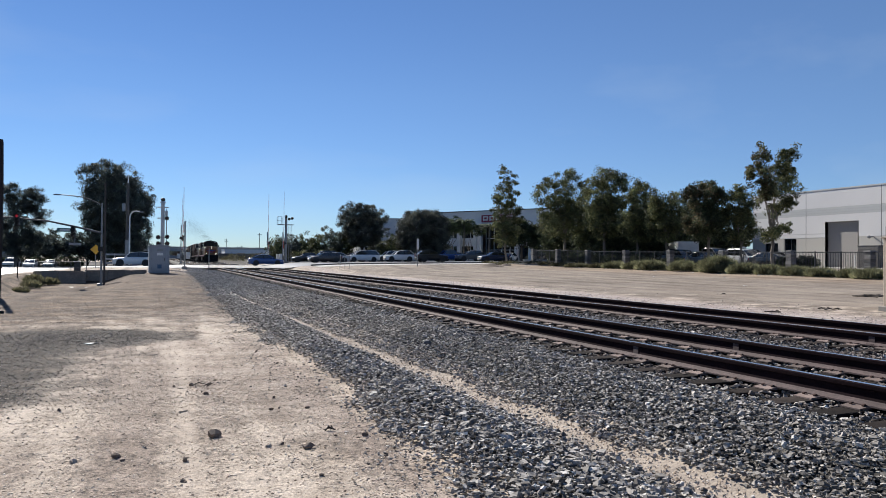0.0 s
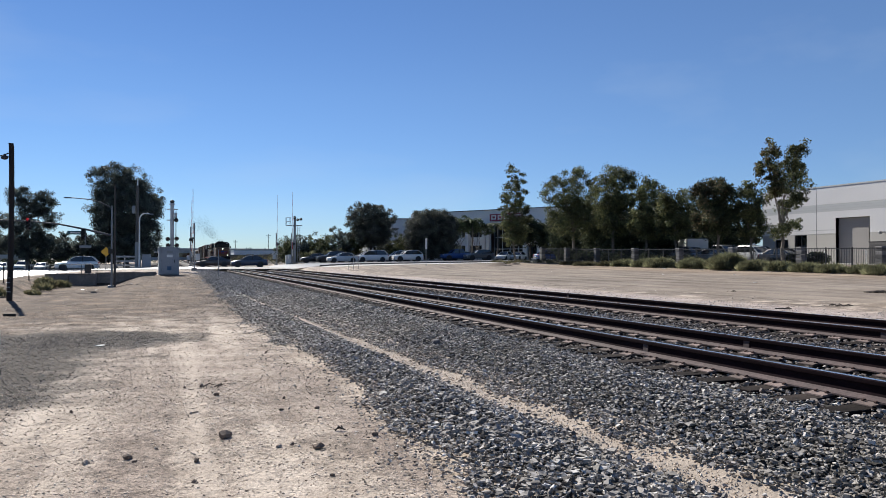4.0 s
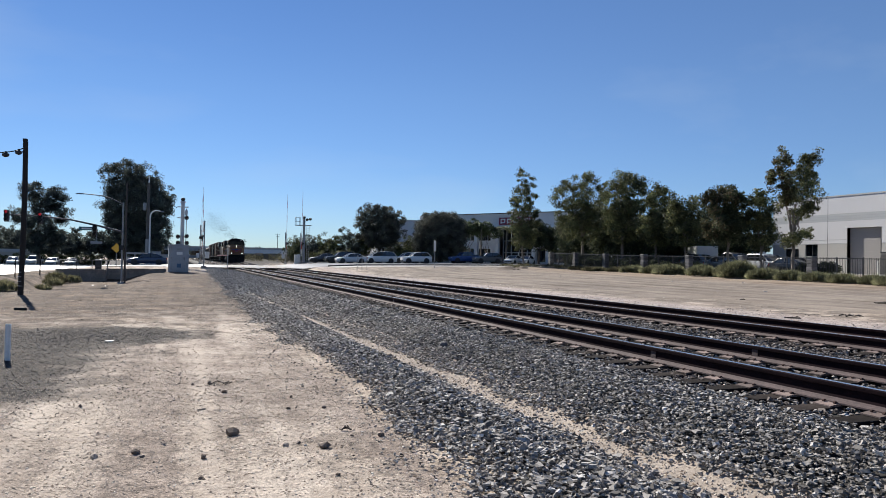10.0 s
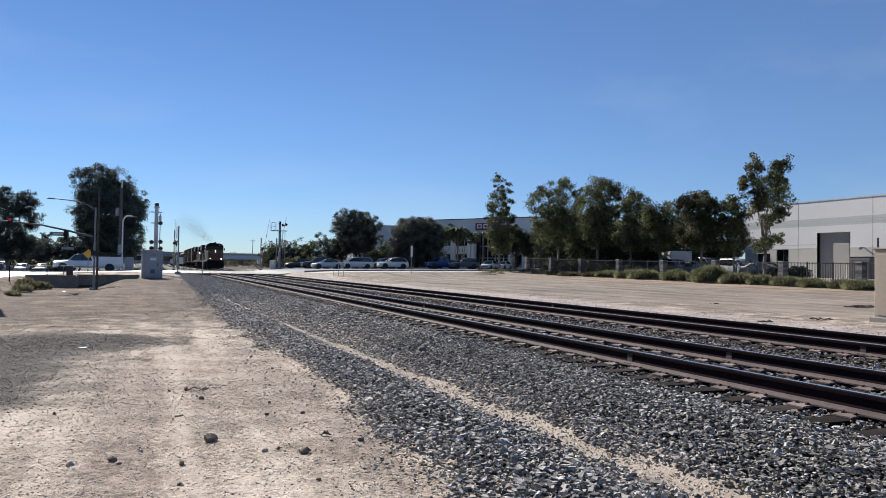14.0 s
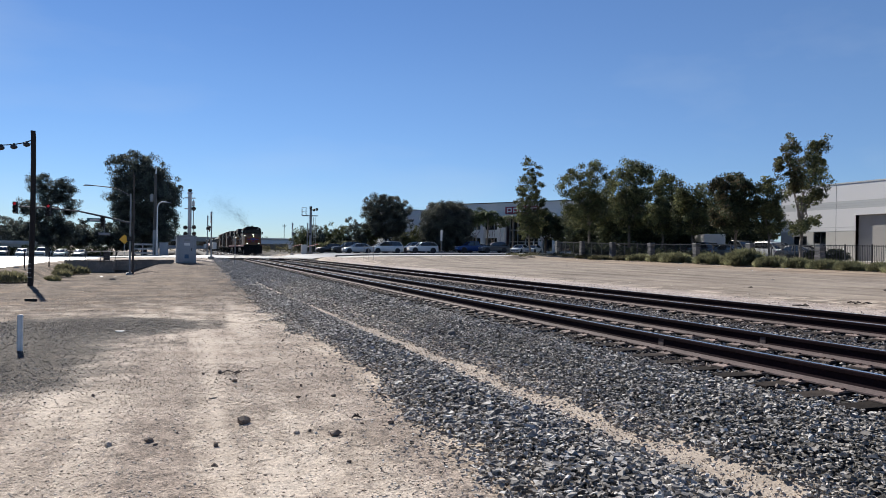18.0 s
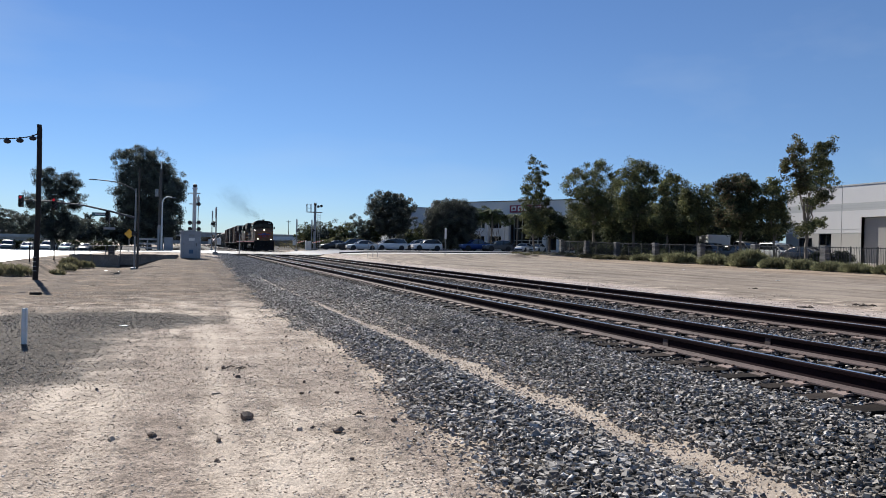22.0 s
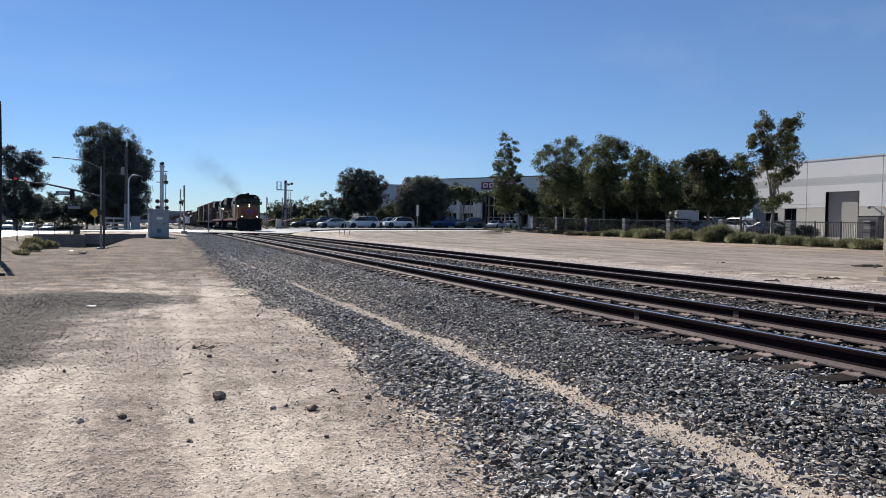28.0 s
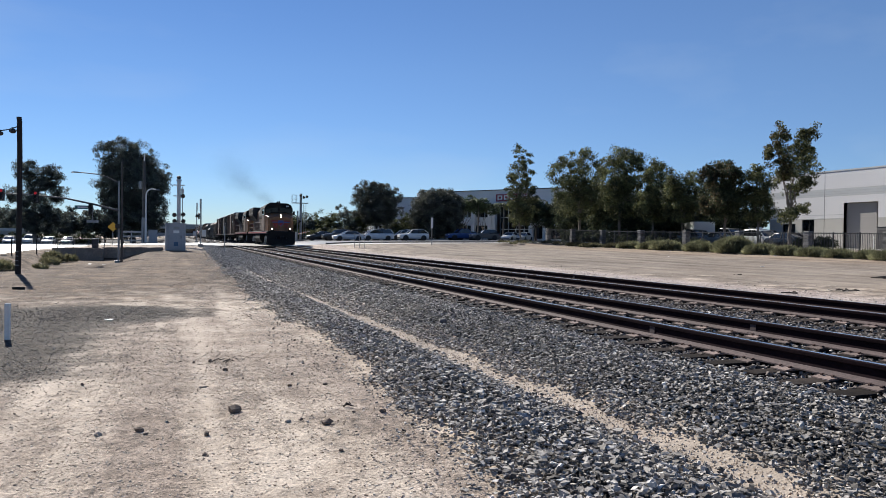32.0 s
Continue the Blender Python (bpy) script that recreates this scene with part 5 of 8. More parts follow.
# ---- loose stones, twigs and litter on the dirt ----
def clod(x, y, s, mat, label, seed, name="stone", sink=0.2, cat="stone"):
    rng = np.random.default_rng(seed)
    shapes, tri = stone_shapes(1, rng)
    me = raw_mesh(name, shapes[0] * s * 0.5 * np.array([1.2, 1.0, 0.75]), tri, mat)
    bm = bmesh.new(); bm.from_mesh(me)
    bmesh.ops.subdivide_edges(bm, edges=bm.edges, cuts=1, use_grid_fill=True, smooth=0.5)
    for v in bm.verts:
        v.co += v.normal * 0.06 * s * noise.noise(v.co * 14 / s * 0.3 + Vector((seed, 0, 0)))
    bm.to_mesh(me); bm.free()
    z = float(bed_height(np.array([x]), np.array([y]))[0]) + 0.02 if x > -3.4 else float(soil(x, y))
    ob = new(name, me)
    ob.matrix_basis = pose(x, y, z + s * 0.3 * (1 - sink), 0, 0, seed * 50)
    return tagged(ob, label, cat, "loose stones")


LIGHT_STONE = surface("pale_stone", (0.50, 0.48, 0.45), 0.8, 0, 20, 2.0, 0.2, 0.2)
TAN_STONE = surface("tan_clod", (0.52, 0.435, 0.35), 0.95, 0, 25, 2.0, 0.25, 0.4)
DARK_CLOD = surface("dark_clod", (0.19, 0.145, 0.112), 0.95, 0, 25, 2.0, 0.3, 0.4)
DARK_STONE = surface("dark_ballast_stone", (0.10, 0.10, 0.105), 0.8, 0, 20, 2.0, 0.25, 0.3)
clod(-1.45, 4.3, 0.095, LIGHT_STONE, "pale white stone among the ballast", 2)
clod(-1.58, 11.5, 0.18, DARK_STONE, "dark flat stone lying on the ballast", 3)
clod(-5.21, 7.22, 0.125, DARK_CLOD, "rounded brown clod of earth on the dirt", 9, sink=0.45)
for k, (xx, yy, size) in enumerate([(-6.67, 8.95, 0.056), (-5.16, 9.35, 0.08), (-5.30, 10.14, 0.06), (-5.51, 10.08, 0.045), (-4.44, 8.87, 0.065), (-4.55, 8.28, 0.062), (-4.18, 8.19, 0.055), (-3.95, 11.80, 0.06), (-4.10, 13.32, 0.06), (-4.17, 6.86, 0.047), (-3.92, 6.79, 0.062),
                                    (-4.68, 6.78, 0.058), (-4.48, 6.55, 0.085), (-4.55, 5.69, 0.055), (-5.49, 6.51, 0.055), (-5.52, 5.95, 0.055), (-6.01, 6.74, 0.085), (-5.96, 6.63, 0.05), (-5.00, 8.86, 0.04)]):
    clod(xx, yy, size, DARK_CLOD, "dark brown clod lying on the dirt", 20 + k, sink=0.6)
for k, (xx, yy, size) in enumerate([(-5.44, 8.53, 0.065), (-4.63, 6.68, 0.05), (-4.80, 6.73, 0.06), (-6.31, 6.71, 0.06), (-5.80, 7.04, 0.05), (-4.06, 6.23, 0.04)]):
    clod(xx, yy, size, LIGHT_STONE if k == 1 else TAN_STONE, "dusty tan stone lying on the dirt", 50 + k, sink=0.6)
rng0 = random.Random(11)
for k in range(14):
    yy = 3.8 + 8 * rng0.random()
    clod(rng0.uniform(-3.3, -0.9), yy, rng0.uniform(0.05, 0.075), rng0.choice([LIGHT_STONE, LIGHT_STONE, DARK_STONE]), "larger pale stone among the ballast", 80 + k)


def twigs(x, y, n, size, seed, label, r=0.007):
    rng = random.Random(seed)
    th = thing("dry_twigs", pose(x, y, float(soil(x, y)) + 0.004), label, "twigs")
    for k in range(n):
        a, l = rng.uniform(0, 6.28), size * rng.uniform(0.4, 1)
        cx, cy = rng.uniform(-size, size) * 0.8, rng.uniform(-size, size) * 0.4
        mid = (cx, cy, 0.02 + rng.uniform(0, 0.03))
        part("twig", Form().tube((cx - l / 2 * math.cos(a), cy - l / 2 * math.sin(a), 0.006), mid, r * 0.85, r, 5).tube(mid, (cx + l / 2 * math.cos(a + 0.4), cy + l / 2 * math.sin(a + 0.4), 0.01), r, r * 0.4, 5), BARK_DARK, th)


twigs(-4.25, 7.1, 4, 0.14, 1, "little heap of dry broken twigs on the dirt")
twigs(-5.2, 10.0, 6, 0.22, 3, "few dry twigs on the dirt")
twigs(18.1, 19.0, 30, 0.8, 4, "heap of dry brown branches lying on the dirt", 0.02)
twigs(11.0, 14.7, 6, 0.45, 5, "dry branches lying on the dirt beyond the tracks", 0.02)
twigs(8.9, 14.6, 2, 0.45, 6, "dark stick lying beside the far track", 0.022)
twigs(14.0, 22.0, 4, 0.3, 7, "few dry sticks on the dirt beyond the tracks", 0.015)


def dirt_heap(x, y, w, h, seed):
    """Low uneven heap of dumped dark earth."""
    co, faces, n, m = [], [], 26, 9
    for j in range(m):
        for i in range(n):
            a, r = 2 * math.pi * i / n, j / (m - 1)
            lump = noise.fractal(Vector((r * math.cos(a) * 2.2, r * math.sin(a) * 2.2, seed)), 0.8, 2.1, 4)
            px, py = w * r * math.cos(a) * (1 + 0.15 * lump), 0.6 * w * r * math.sin(a) * (1 + 0.15 * lump)
            co.append((px, py, h * (math.cos(r * math.pi) * 0.5 + 0.45) + 0.28 * h * lump * (1 - r) - 0.03 * r))
    for j in range(m - 1):
        for i in range(n):
            k, q = j * n + i, j * n + (i + 1) % n
            faces.append((k, q, q + n, k + n))
    ob = new("dirt_heap", raw_mesh("dirt_heap", np.array(co), np.array(faces), DARK_CLOD, True))
    ob.matrix_basis = pose(x, y, float(land(x, y)))
    tagged(ob, "low heap of dark earth with dry branches beside it", "dirt heap")


dirt_heap(26.2, 68.6, 1.7, 0.34, 3)
dirt_heap(28.4, 69.4, 1.1, 0.22, 6)
twigs(26.8, 68.0, 10, 0.7, 8, "dry branches lying against the dirt heap", 0.02)


def scrap(x, y, s, mat, label, seed, name="litter"):
    rng = random.Random(seed)
    pts = [(s * rng.uniform(0.6, 1) * math.cos(a), 0.6 * s * rng.uniform(0.6, 1) * math.sin(a)) for a in np.linspace(0, 5.4, 7)]
    f = Form().prism(pts, 2, 0.0, 0.012)
    f.v = [(px, py, pz + 0.3 * s * abs(noise.noise(Vector((px * 4, py * 4, seed))))) for px, py, pz in f.v]
    return solid(name, f, mat, label, "litter", "scattered litter", m=pose(x, y, float(soil(x, y)) + 0.006, 0, 0, seed * 37))


for k, (x, y, s) in enumerate([(-6.9, 15.2, 0.16), (-11.0, 44.5, 0.22), (-9.9, 50.5, 0.3), (-10.8, 51.5, 0.35), (20.0, 27.0, 0.2), (27.0, 36.0, 0.25), (24.0, 39.0, 0.2), (22.0, 50.0, 0.25), (31.8, 44.6, 0.3), (32.1, 49.4, 0.28), (31.6, 55.6, 0.34), (32.0, 60.8, 0.3), (31.2, 64.4, 0.36), (31.9, 38.2, 0.26)]):
    scrap(x, y, s * 0.6, WHITE, "crumpled white paper scrap on the dirt", k)
solid("wood_block", Form().box((0, 0, 0.06), (0.32, 0.10, 0.08)), WOOD_POLE, "short dark timber offcut on the dirt", "timber", bevel=0.01, m=pose(-9.93, 24.0, float(land(-9.93, 24.0)) - 0.02, 0, 0, 8))


def relay_cabinet():
    """Beige cabinet beyond the far track, with a dark post behind it."""
    x, y = 13.05, 13.2
    z = float(land(x, y)) - 0.03
    th = thing("utility_cabinet", pose(x, y, z, 0, 0, 0), "plain beige metal cabinet beyond the tracks", "cabinet")
    part("plinth", Form().box((0, 0, 0.05), (2.25, 1.5, 0.2)), CONCRETE, th, bevel=0.02)
    part("case", Form().box((0, 0, 1.03), (2.1, 1.32, 1.8)), BEIGE, th, bevel=0.02)
    part("lid", Form().box((0, 0, 1.95), (2.16, 1.38, 0.05)), BEIGE, th, bevel=0.012)
    part("door", Form().box((-1.06, 0, 1.0), (0.02, 1.15, 1.6)), BEIGE, th, bevel=0.006)
    stake(13.9, 15.2, 2.3, 0.06, STEEL_DARK, "thin dark metal post behind the cabinet")


relay_cabinet()


# ---- warehouse beyond the fence ----
def warehouse():
    th = thing("warehouse", pose(53, 0, 0), "white tilt-up concrete warehouse with grey bands and a roller door", "building")
    base, y0, y1, top = 1.15, 18.0, 60.3, 8.5
    # long wall, in cast panels either side of the openings
    joints = [18.0, 28.5, 37.4, 45.5, 53.45, 60.3]
    doors = [(47.8, 51.2, 5.5)]
    wins = [(54.6, 56.1, 2.1, 4.0), (56.9, 58.6, 2.1, 3.6)]

    def slab(a, b, z0, z1, mat, thick=0.3, out=0.0, name="wall_panel", label=""):
        return part(name, Form().box((thick / 2 - out, (a + b) / 2, (z0 + z1) / 2), (thick + out, b - a, z1 - z0)), mat, th, label)

    for a, b in zip(joints[:-1], joints[1:]):
        a2, b2 = a + 0.012, b - 0.012
        holes = [(p, q, base - 0.3, r) for p, q, r in doors if p > a and q < b] + [(p, q, r, s) for p, q, r, s in wins if p > a and q < b]
        cuts = sorted(holes)
        spans, at = [], a2
        for p, q, r, s in cuts:
            spans.append((at, p, []))
            spans.append((p, q, [(r, s)]))
            at = q
        spans.append((at, b2, []))
        for p, q, hole in spans:
            for z0, z1, mat in ((base - 0.4, 4.05, WALL_LOW), (4.06, 6.15, WALL_WHITE), (6.16, 6.85, WALL_BAND), (6.86, top, WALL_WHITE)):
                lo = z0
                for r, s in hole:
                    if s <= z0 or r >= z1:
                        continue
                    if r > lo:
                        slab(p, q, lo, r, mat)
                    lo = max(lo, s)
                if lo < z1:
                    slab(p, q, lo, z1, mat)
    # the grooves in the band and the ledges between the coats
    for z in (4.03, 4.40, 6.38, 6.62):
        part("reveal", Form().box((-0.002, (51.4 + 60.3) / 2 if z < 4.5 else (y0 + y1) / 2, z), (0.012, 60.3 - 51.4 if z < 4.5 else y1 - y0, 0.04)), REVEAL, th)
    part("parapet_cap", Form().box((0.14, (y0 + y1) / 2, top + 0.06), (0.36, y1 - y0 + 0.1, 0.12)), WALL_BAND, th, "grey metal parapet cap")
    part("roof", Form().box((26, (y0 + y1) / 2, top - 0.6), (51.4, y1 - y0 - 0.6, 0.3)), CONCRETE, th)
    part("end_wall", Form().box((26, y1 - 0.16, (base + top) / 2 - 0.2), (51.4, 0.3, top - base + 0.4)), WALL_WHITE, th)
    part("end_wall", Form().box((26, y0 + 0.16, (base + top) / 2 - 0.2), (51.4, 0.3, top - base + 0.4)), WALL_WHITE, th)
    part("back_wall", Form().box((51.8, (y0 + y1) / 2, (base + top) / 2 - 0.2), (0.3, y1 - y0, top - base + 0.4)), WALL_WHITE, th)
    p, q, r = doors[0]
    door = part("roller_door", Form().box((0.36, (p + q) / 2, (base + r) / 2 - 0.1), (0.06, q - p, r - base + 0.3)), DOOR_GREY, th, "grey roller door, shut")
    for k in range(14):
        part("slat", Form().box((0.315, (p + q) / 2, base + 0.15 + 0.305 * k), (0.016, q - p - 0.06, 0.296)), DOOR_GREY, door, bevel=0.004)
    for side, yy in ((0, p), (1, q)):
        part("jamb", Form().box((0.18, yy + (-0.04 if side == 0 else 0.04), (base + r) / 2), (0.36, 0.08, r - base)), DOOR_GREY, th)
    for p, q, r, s in wins:
        win = part("window", Form().box((0.22, (p + q) / 2, (r + s) / 2), (0.04, q - p, s - r)), GLASS_DARK, th, "dark tinted window")
        part("frame", Form().box((0.14, p + 0.03, (r + s) / 2), (0.1, 0.06, s - r)).box((0.14, q - 0.03, (r + s) / 2), (0.1, 0.06, s - r)).box((0.14, (p + q) / 2, s - 0.03), (0.1, q - p, 0.06)).box((0.14, (p + q) / 2, r + 0.03), (0.1, q - p, 0.06)), STEEL_DARK, win)
        part("mullion", Form().box((0.17, (p + q) / 2, (r + s) / 2), (0.06, 0.05, s - r)), STEEL_DARK, win)
    part("wall_lamp", Form().box((-0.25, 46.3, 4.0), (0.5, 0.08, 0.08)).ball((-0.5, 46.3, 3.95), (0.18, 0.16, 0.14), 10), GALV, th, "pale wall lamp")
    for yy in joints[1:-1]:
        part("joint_seal", Form().box((0.006, yy, (base + top) / 2), (0.02, 0.035, top - base)), STEEL_DARK, th, "dark panel joint")
    return th


warehouse()
solid("walkway", Form().box((51.6, 40, 1.08), (2.4, 45, 0.3)), KERB, "pale concrete walk at the foot of the warehouse", "pavement", kind="structure", bevel=0.02)


def dock_bin():
    th = thing("transformer_box", pose(51.3, 44.9, 1.2), "dark grey steel enclosure beside the warehouse", "enclosure")
    part("body", Form().box((0, 0, 0.95), (1.4, 2.0, 1.9)), STONE_PIER, th, bevel=0.03)
    part("lid", Form().box((0, 0, 1.93), (1.44, 2.06, 0.06)), STEEL_DARK, th, bevel=0.02)
    part("door", Form().box((-0.71, 0, 0.9), (0.03, 1.9, 1.6)), STONE_PIER, th, bevel=0.01)


dock_bin()
for yy in (50.9, 46.6):
    stake(51.2, yy, 1.2, 0.16, WHITE, "white steel bollard by the roller door", "bollard", z=1.2, cat="bollard", group="door bollards")


# ---- fence with stone piers ----
FENCE_X = 36.0
PIER_Y = [26.8, 33.19, 39.35, 46.0, 52.37, 58.9, 65.51, 71.62, 77.3]


def pier(y):
    z = float(land(FENCE_X, y))
    th = thing("fence_pier", pose(FENCE_X, y, z - 0.1, 0, 0, 0), "grey split-face stone fence pier", "pier", "fence piers")
    rng = random.Random(int(y * 7))
    for k in range(7):
        h = 0.225
        w = 0.49 + rng.uniform(-0.03, 0.03)
        part("block", Form().box((rng.uniform(-0.012, 0.012), rng.uniform(-0.012, 0.012), 0.1 + h * (k + 0.5)), (w, w + rng.uniform(-0.02, 0.02), h - 0.012)), STONE_PIER, th, bevel=0.018)
    part("cap", Form().box((0, 0, 1.715), (0.56, 0.56, 0.08), top=(0.86, 0.86)), STONE_PIER, th, "rough concrete cap", bevel=0.015)


for yy in PIER_Y:
    pier(yy)

BAR_MESH = Form().tube((0, 0, 0), (0, 0, 1.5), 0.014, n=5).mesh("bar", STEEL_DARK)


def fence_bay(y0, y1, bars):
    th = thing("iron_fence", pose(FENCE_X, y0, 0), "black iron bar fence between stone piers", "fence", "fence bays")
    z0, z1 = float(land(FENCE_X, y0)), float(land(FENCE_X, y1))
    L = y1 - y0
    for dz in (0.22, 1.5):
        f = Form()
        f.add([(-0.02, 0.3, z0 + dz), (0.02, 0.3, z0 + dz), (0.02, L - 0.3, z1 + dz), (-0.02, L - 0.3, z1 + dz), (-0.02, 0.3, z0 + dz + 0.05), (0.02, 0.3, z0 + dz + 0.05), (0.02, L - 0.3, z1 + dz + 0.05), (-0.02, L - 0.3, z1 + dz + 0.05)], [(0, 3, 2, 1), (4, 5, 6, 7), (0, 1, 5, 4), (1, 2, 6, 5), (2, 3, 7, 6), (3, 0, 4, 7)])
        part("rail", f, STEEL_DARK, th)
    for k in (1, 2):
        y = L * k / 3
        z = z0 + (z1 - z0) * k / 3
        part("post", Form().box((0, y, z + 0.78), (0.06, 0.06, 1.7)), STEEL_DARK, th)
    n = int((L - 0.6) / 0.125)
    if bars:
        for k in range(n):
            y = 0.36 + (L - 0.72) * k / (n - 1)
            part("bar", BAR_MESH, None, th, m=pose(0, y, z0 + (z1 - z0) * y / L + 0.1))
    else:
        f = Form()
        for k in range(n):
            y = 0.36 + (L - 0.72) * k / (n - 1)
            z = z0 + (z1 - z0) * y / L
            f.tube((0, y, z + 0.1), (0, y, z + 1.6), 0.014, n=4)
        ob = part("infill", f, STEEL_DARK, th)
        ob["kind"] = "stuff"


for k in range(len(PIER_Y) - 1):
    fence_bay(PIER_Y[k], PIER_Y[k + 1], PIER_Y[k] < 45)


# ---- plants ----
def leaf_cloud(name, centres, radii, per, size, mat, seed, parent, droop=0.0, stretch=1.0):
    """Many small leaves round the given clump centres."""
    rng = np.random.default_rng(seed)
    cen = np.repeat(np.asarray(centres, float), per, 0)
    rad = np.repeat(np.asarray(radii, float), per)
    n = len(cen)
    d = rng.normal(0, 1, (n, 3))
    d /= np.linalg.norm(d, axis=1)[:, None]
    p = cen + d * (rad * rng.random(n) ** 0.45)[:, None] * np.array([1, 1, 0.8])
    a = rng.normal(0, 1, (n, 3)); a[:, 2] -= droop
    a /= np.linalg.norm(a, axis=1)[:, None]
    b = np.cross(a, rng.normal(0, 1, (n, 3)))
    b /= np.linalg.norm(b, axis=1)[:, None]
    L = size * rng.uniform(0.6, 1.3, n)[:, None] * stretch
    W = size * rng.uniform(0.35, 0.6, n)[:, None]
    co = np.stack([p - a * L / 2 + b * W * 0.6, p + a * L / 2, p - a * L / 2 * 0.6 - b * W * 0.6], 1).reshape(-1, 3)
    faces = np.arange(3 * n).reshape(n, 3)
    return part(name, raw_mesh(name, co, faces, mat), None, parent)


def limb(f, a, b, r0, r1, rng, bend=0.12, n=4):
    a, b = Vector(a), Vector(b)
    L = (b - a).length
    pts = [a]
    for k in range(1, n):
        pts.append(a.lerp(b, k / n) + Vector((rng.uniform(-1, 1), rng.uniform(-1, 1), rng.uniform(-0.4, 0.4))) * L * bend * 0.6)
    pts.append(b)
    for k in range(n):
        f.tube(pts[k], pts[k + 1], r0 + (r1 - r0) * k / n, r0 + (r1 - r0) * (k + 1) / n, 7, caps=False)
    return pts


def tree(x, y, height, lobes, leaf, bark, label, seed, trunk=0.2, clumps=90, per=70, size=0.26, clump_r=0.55, forks=None, fork_z=0.3, group="", name="tree", z=None, inner=0.35, droop=0.0, extra_leaf=None, stretch=1.0, full=1.16, lift=0.0):
    """lobes: crown ellipsoids (dx, dy, z, rx, ry, rz); leaves sit in clumps that fill their outer part."""
    rng = random.Random(seed)
    lobes = [(a * full, b * full, c + lift, p * full, q * full, r * (1 + (full - 1) * 0.5)) for a, b, c, p, q, r in lobes]
    z = float(land(x, y)) - 0.1 if z is None else z
    th = thing(name, pose(x, y, z), label, "tree", group)
    f = Form()
    fork = Vector((rng.uniform(-0.2, 0.2), rng.uniform(-0.2, 0.2), height * fork_z))
    limb(f, (0, 0, -0.1), fork, trunk, trunk * 0.75, rng, 0.06)
    f.tube((0, 0, -0.15), (0, 0, 0.35), trunk * 1.6, trunk, 9, caps=False)
    vol = [l[3] * l[4] * l[5] for l in lobes]
    centres, radii = [], []
    for k in range(int(clumps * 1.5)):
        l = rng.choices(lobes, vol)[0]
        while True:
            u = Vector((rng.uniform(-1, 1), rng.uniform(-1, 1), rng.uniform(-1, 1)))
            if inner < u.length < 1:
                break
        c = Vector((l[0] + u.x * l[3], l[1] + u.y * l[4], l[2] + u.z * l[5]))
        wob = 1 + 0.22 * noise.noise(c * 0.7 + Vector((seed, 0, 0)))
        c = Vector((c.x * wob, c.y * wob, c.z * (1 + (wob - 1) * 0.4)))
        centres.append(c)
        radii.append(clump_r * rng.uniform(0.6, 1.35))
    ends = [fork + Vector((l[0], l[1], l[2] - fork.z)) * 0.8 for l in lobes]
    for k, l in enumerate(lobes):
        pts = limb(f, fork - Vector((0, 0, 0.05)), Vector((l[0] * 0.85, l[1] * 0.85, l[2] + l[5] * 0.35)), trunk * (0.6 if len(lobes) < 8 else 0.36), trunk * 0.12, rng, 0.12, 5)
        ends += pts[2:]
    for c in centres[:: max(1, len(centres) // 44)]:
        near = min(ends, key=lambda e: (e - c).length)
        limb(f, near, c, trunk * 0.16, trunk * 0.04, rng, 0.2, 2)
    part("trunk", f, bark, th, "tapered trunk with forking limbs", smooth=True)
    leaf_cloud("crown", centres, radii, per, size, leaf, seed, th, droop, stretch)
    if extra_leaf:
        top = sorted(centres, key=lambda c: c.x - 0.25 * c.z)[: len(centres) // 4]
        leaf_cloud("turning_leaves", top, [clump_r] * len(top), per // 2, size, extra_leaf, seed + 1, th)["label"] = "rust-tinged leaves"
    return th


G = "street trees behind the fence"
tree(32.0, 76.5, 11.8, [(-0.3, 0, 10.7, 0.6, 0.6, 1.1), (0.35, 0, 9.6, 0.95, 0.9, 0.9), (-0.6, 0, 8.6, 0.95, 0.9, 0.8), (0.9, 0.2, 8.2, 0.9, 0.8, 0.7), (-0.9, 0, 7.4, 1.0, 0.9, 0.7), (0.8, 0, 6.8, 1.2, 1.0, 0.8), (-0.7, 0.2, 5.9, 1.2, 1.0, 0.8), (1.0, 0, 5.4, 1.1, 1.0, 0.7), (-0.8, 0, 4.6, 1.1, 0.9, 0.7), (0.3, 0, 4.0, 1.5, 1.3, 0.9), (-0.2, 0, 2.8, 1.5, 1.3, 0.8)], LEAF_OLIVE, BARK, "tall slender street tree with an airy tapering crown", 1, 0.13, 190, 66, 0.19, 0.38, group=G, full=1.06, fork_z=0.2, inner=0.1)
tree(40.0, 77.0, 11.3, [(-1.6, 0, 8.0, 2.0, 2.0, 2.8), (1.0, 0.4, 8.6, 2.2, 2.0, 2.7), (-0.4, 0, 5.2, 2.7, 2.2, 2.3), (1.5, -0.5, 5.6, 1.8, 1.8, 2.2)], LEAF_OLIVE, BARK, "dense green street tree with several pale trunks", 2, 0.2, 230, 86, 0.2, 0.6, group=G, full=1.06)
tree(40.0, 68.4, 11.0, [(-1.0, 0, 7.6, 1.8, 1.8, 2.8), (1.0, 0.2, 8.3, 1.9, 1.9, 2.6), (0.1, 0, 4.8, 2.2, 2.0, 2.0)], LEAF_OLIVE, BARK, "dense olive green street tree with pale forked trunk", 3, 0.18, 210, 86, 0.2, 0.58, group=G, full=1.06)
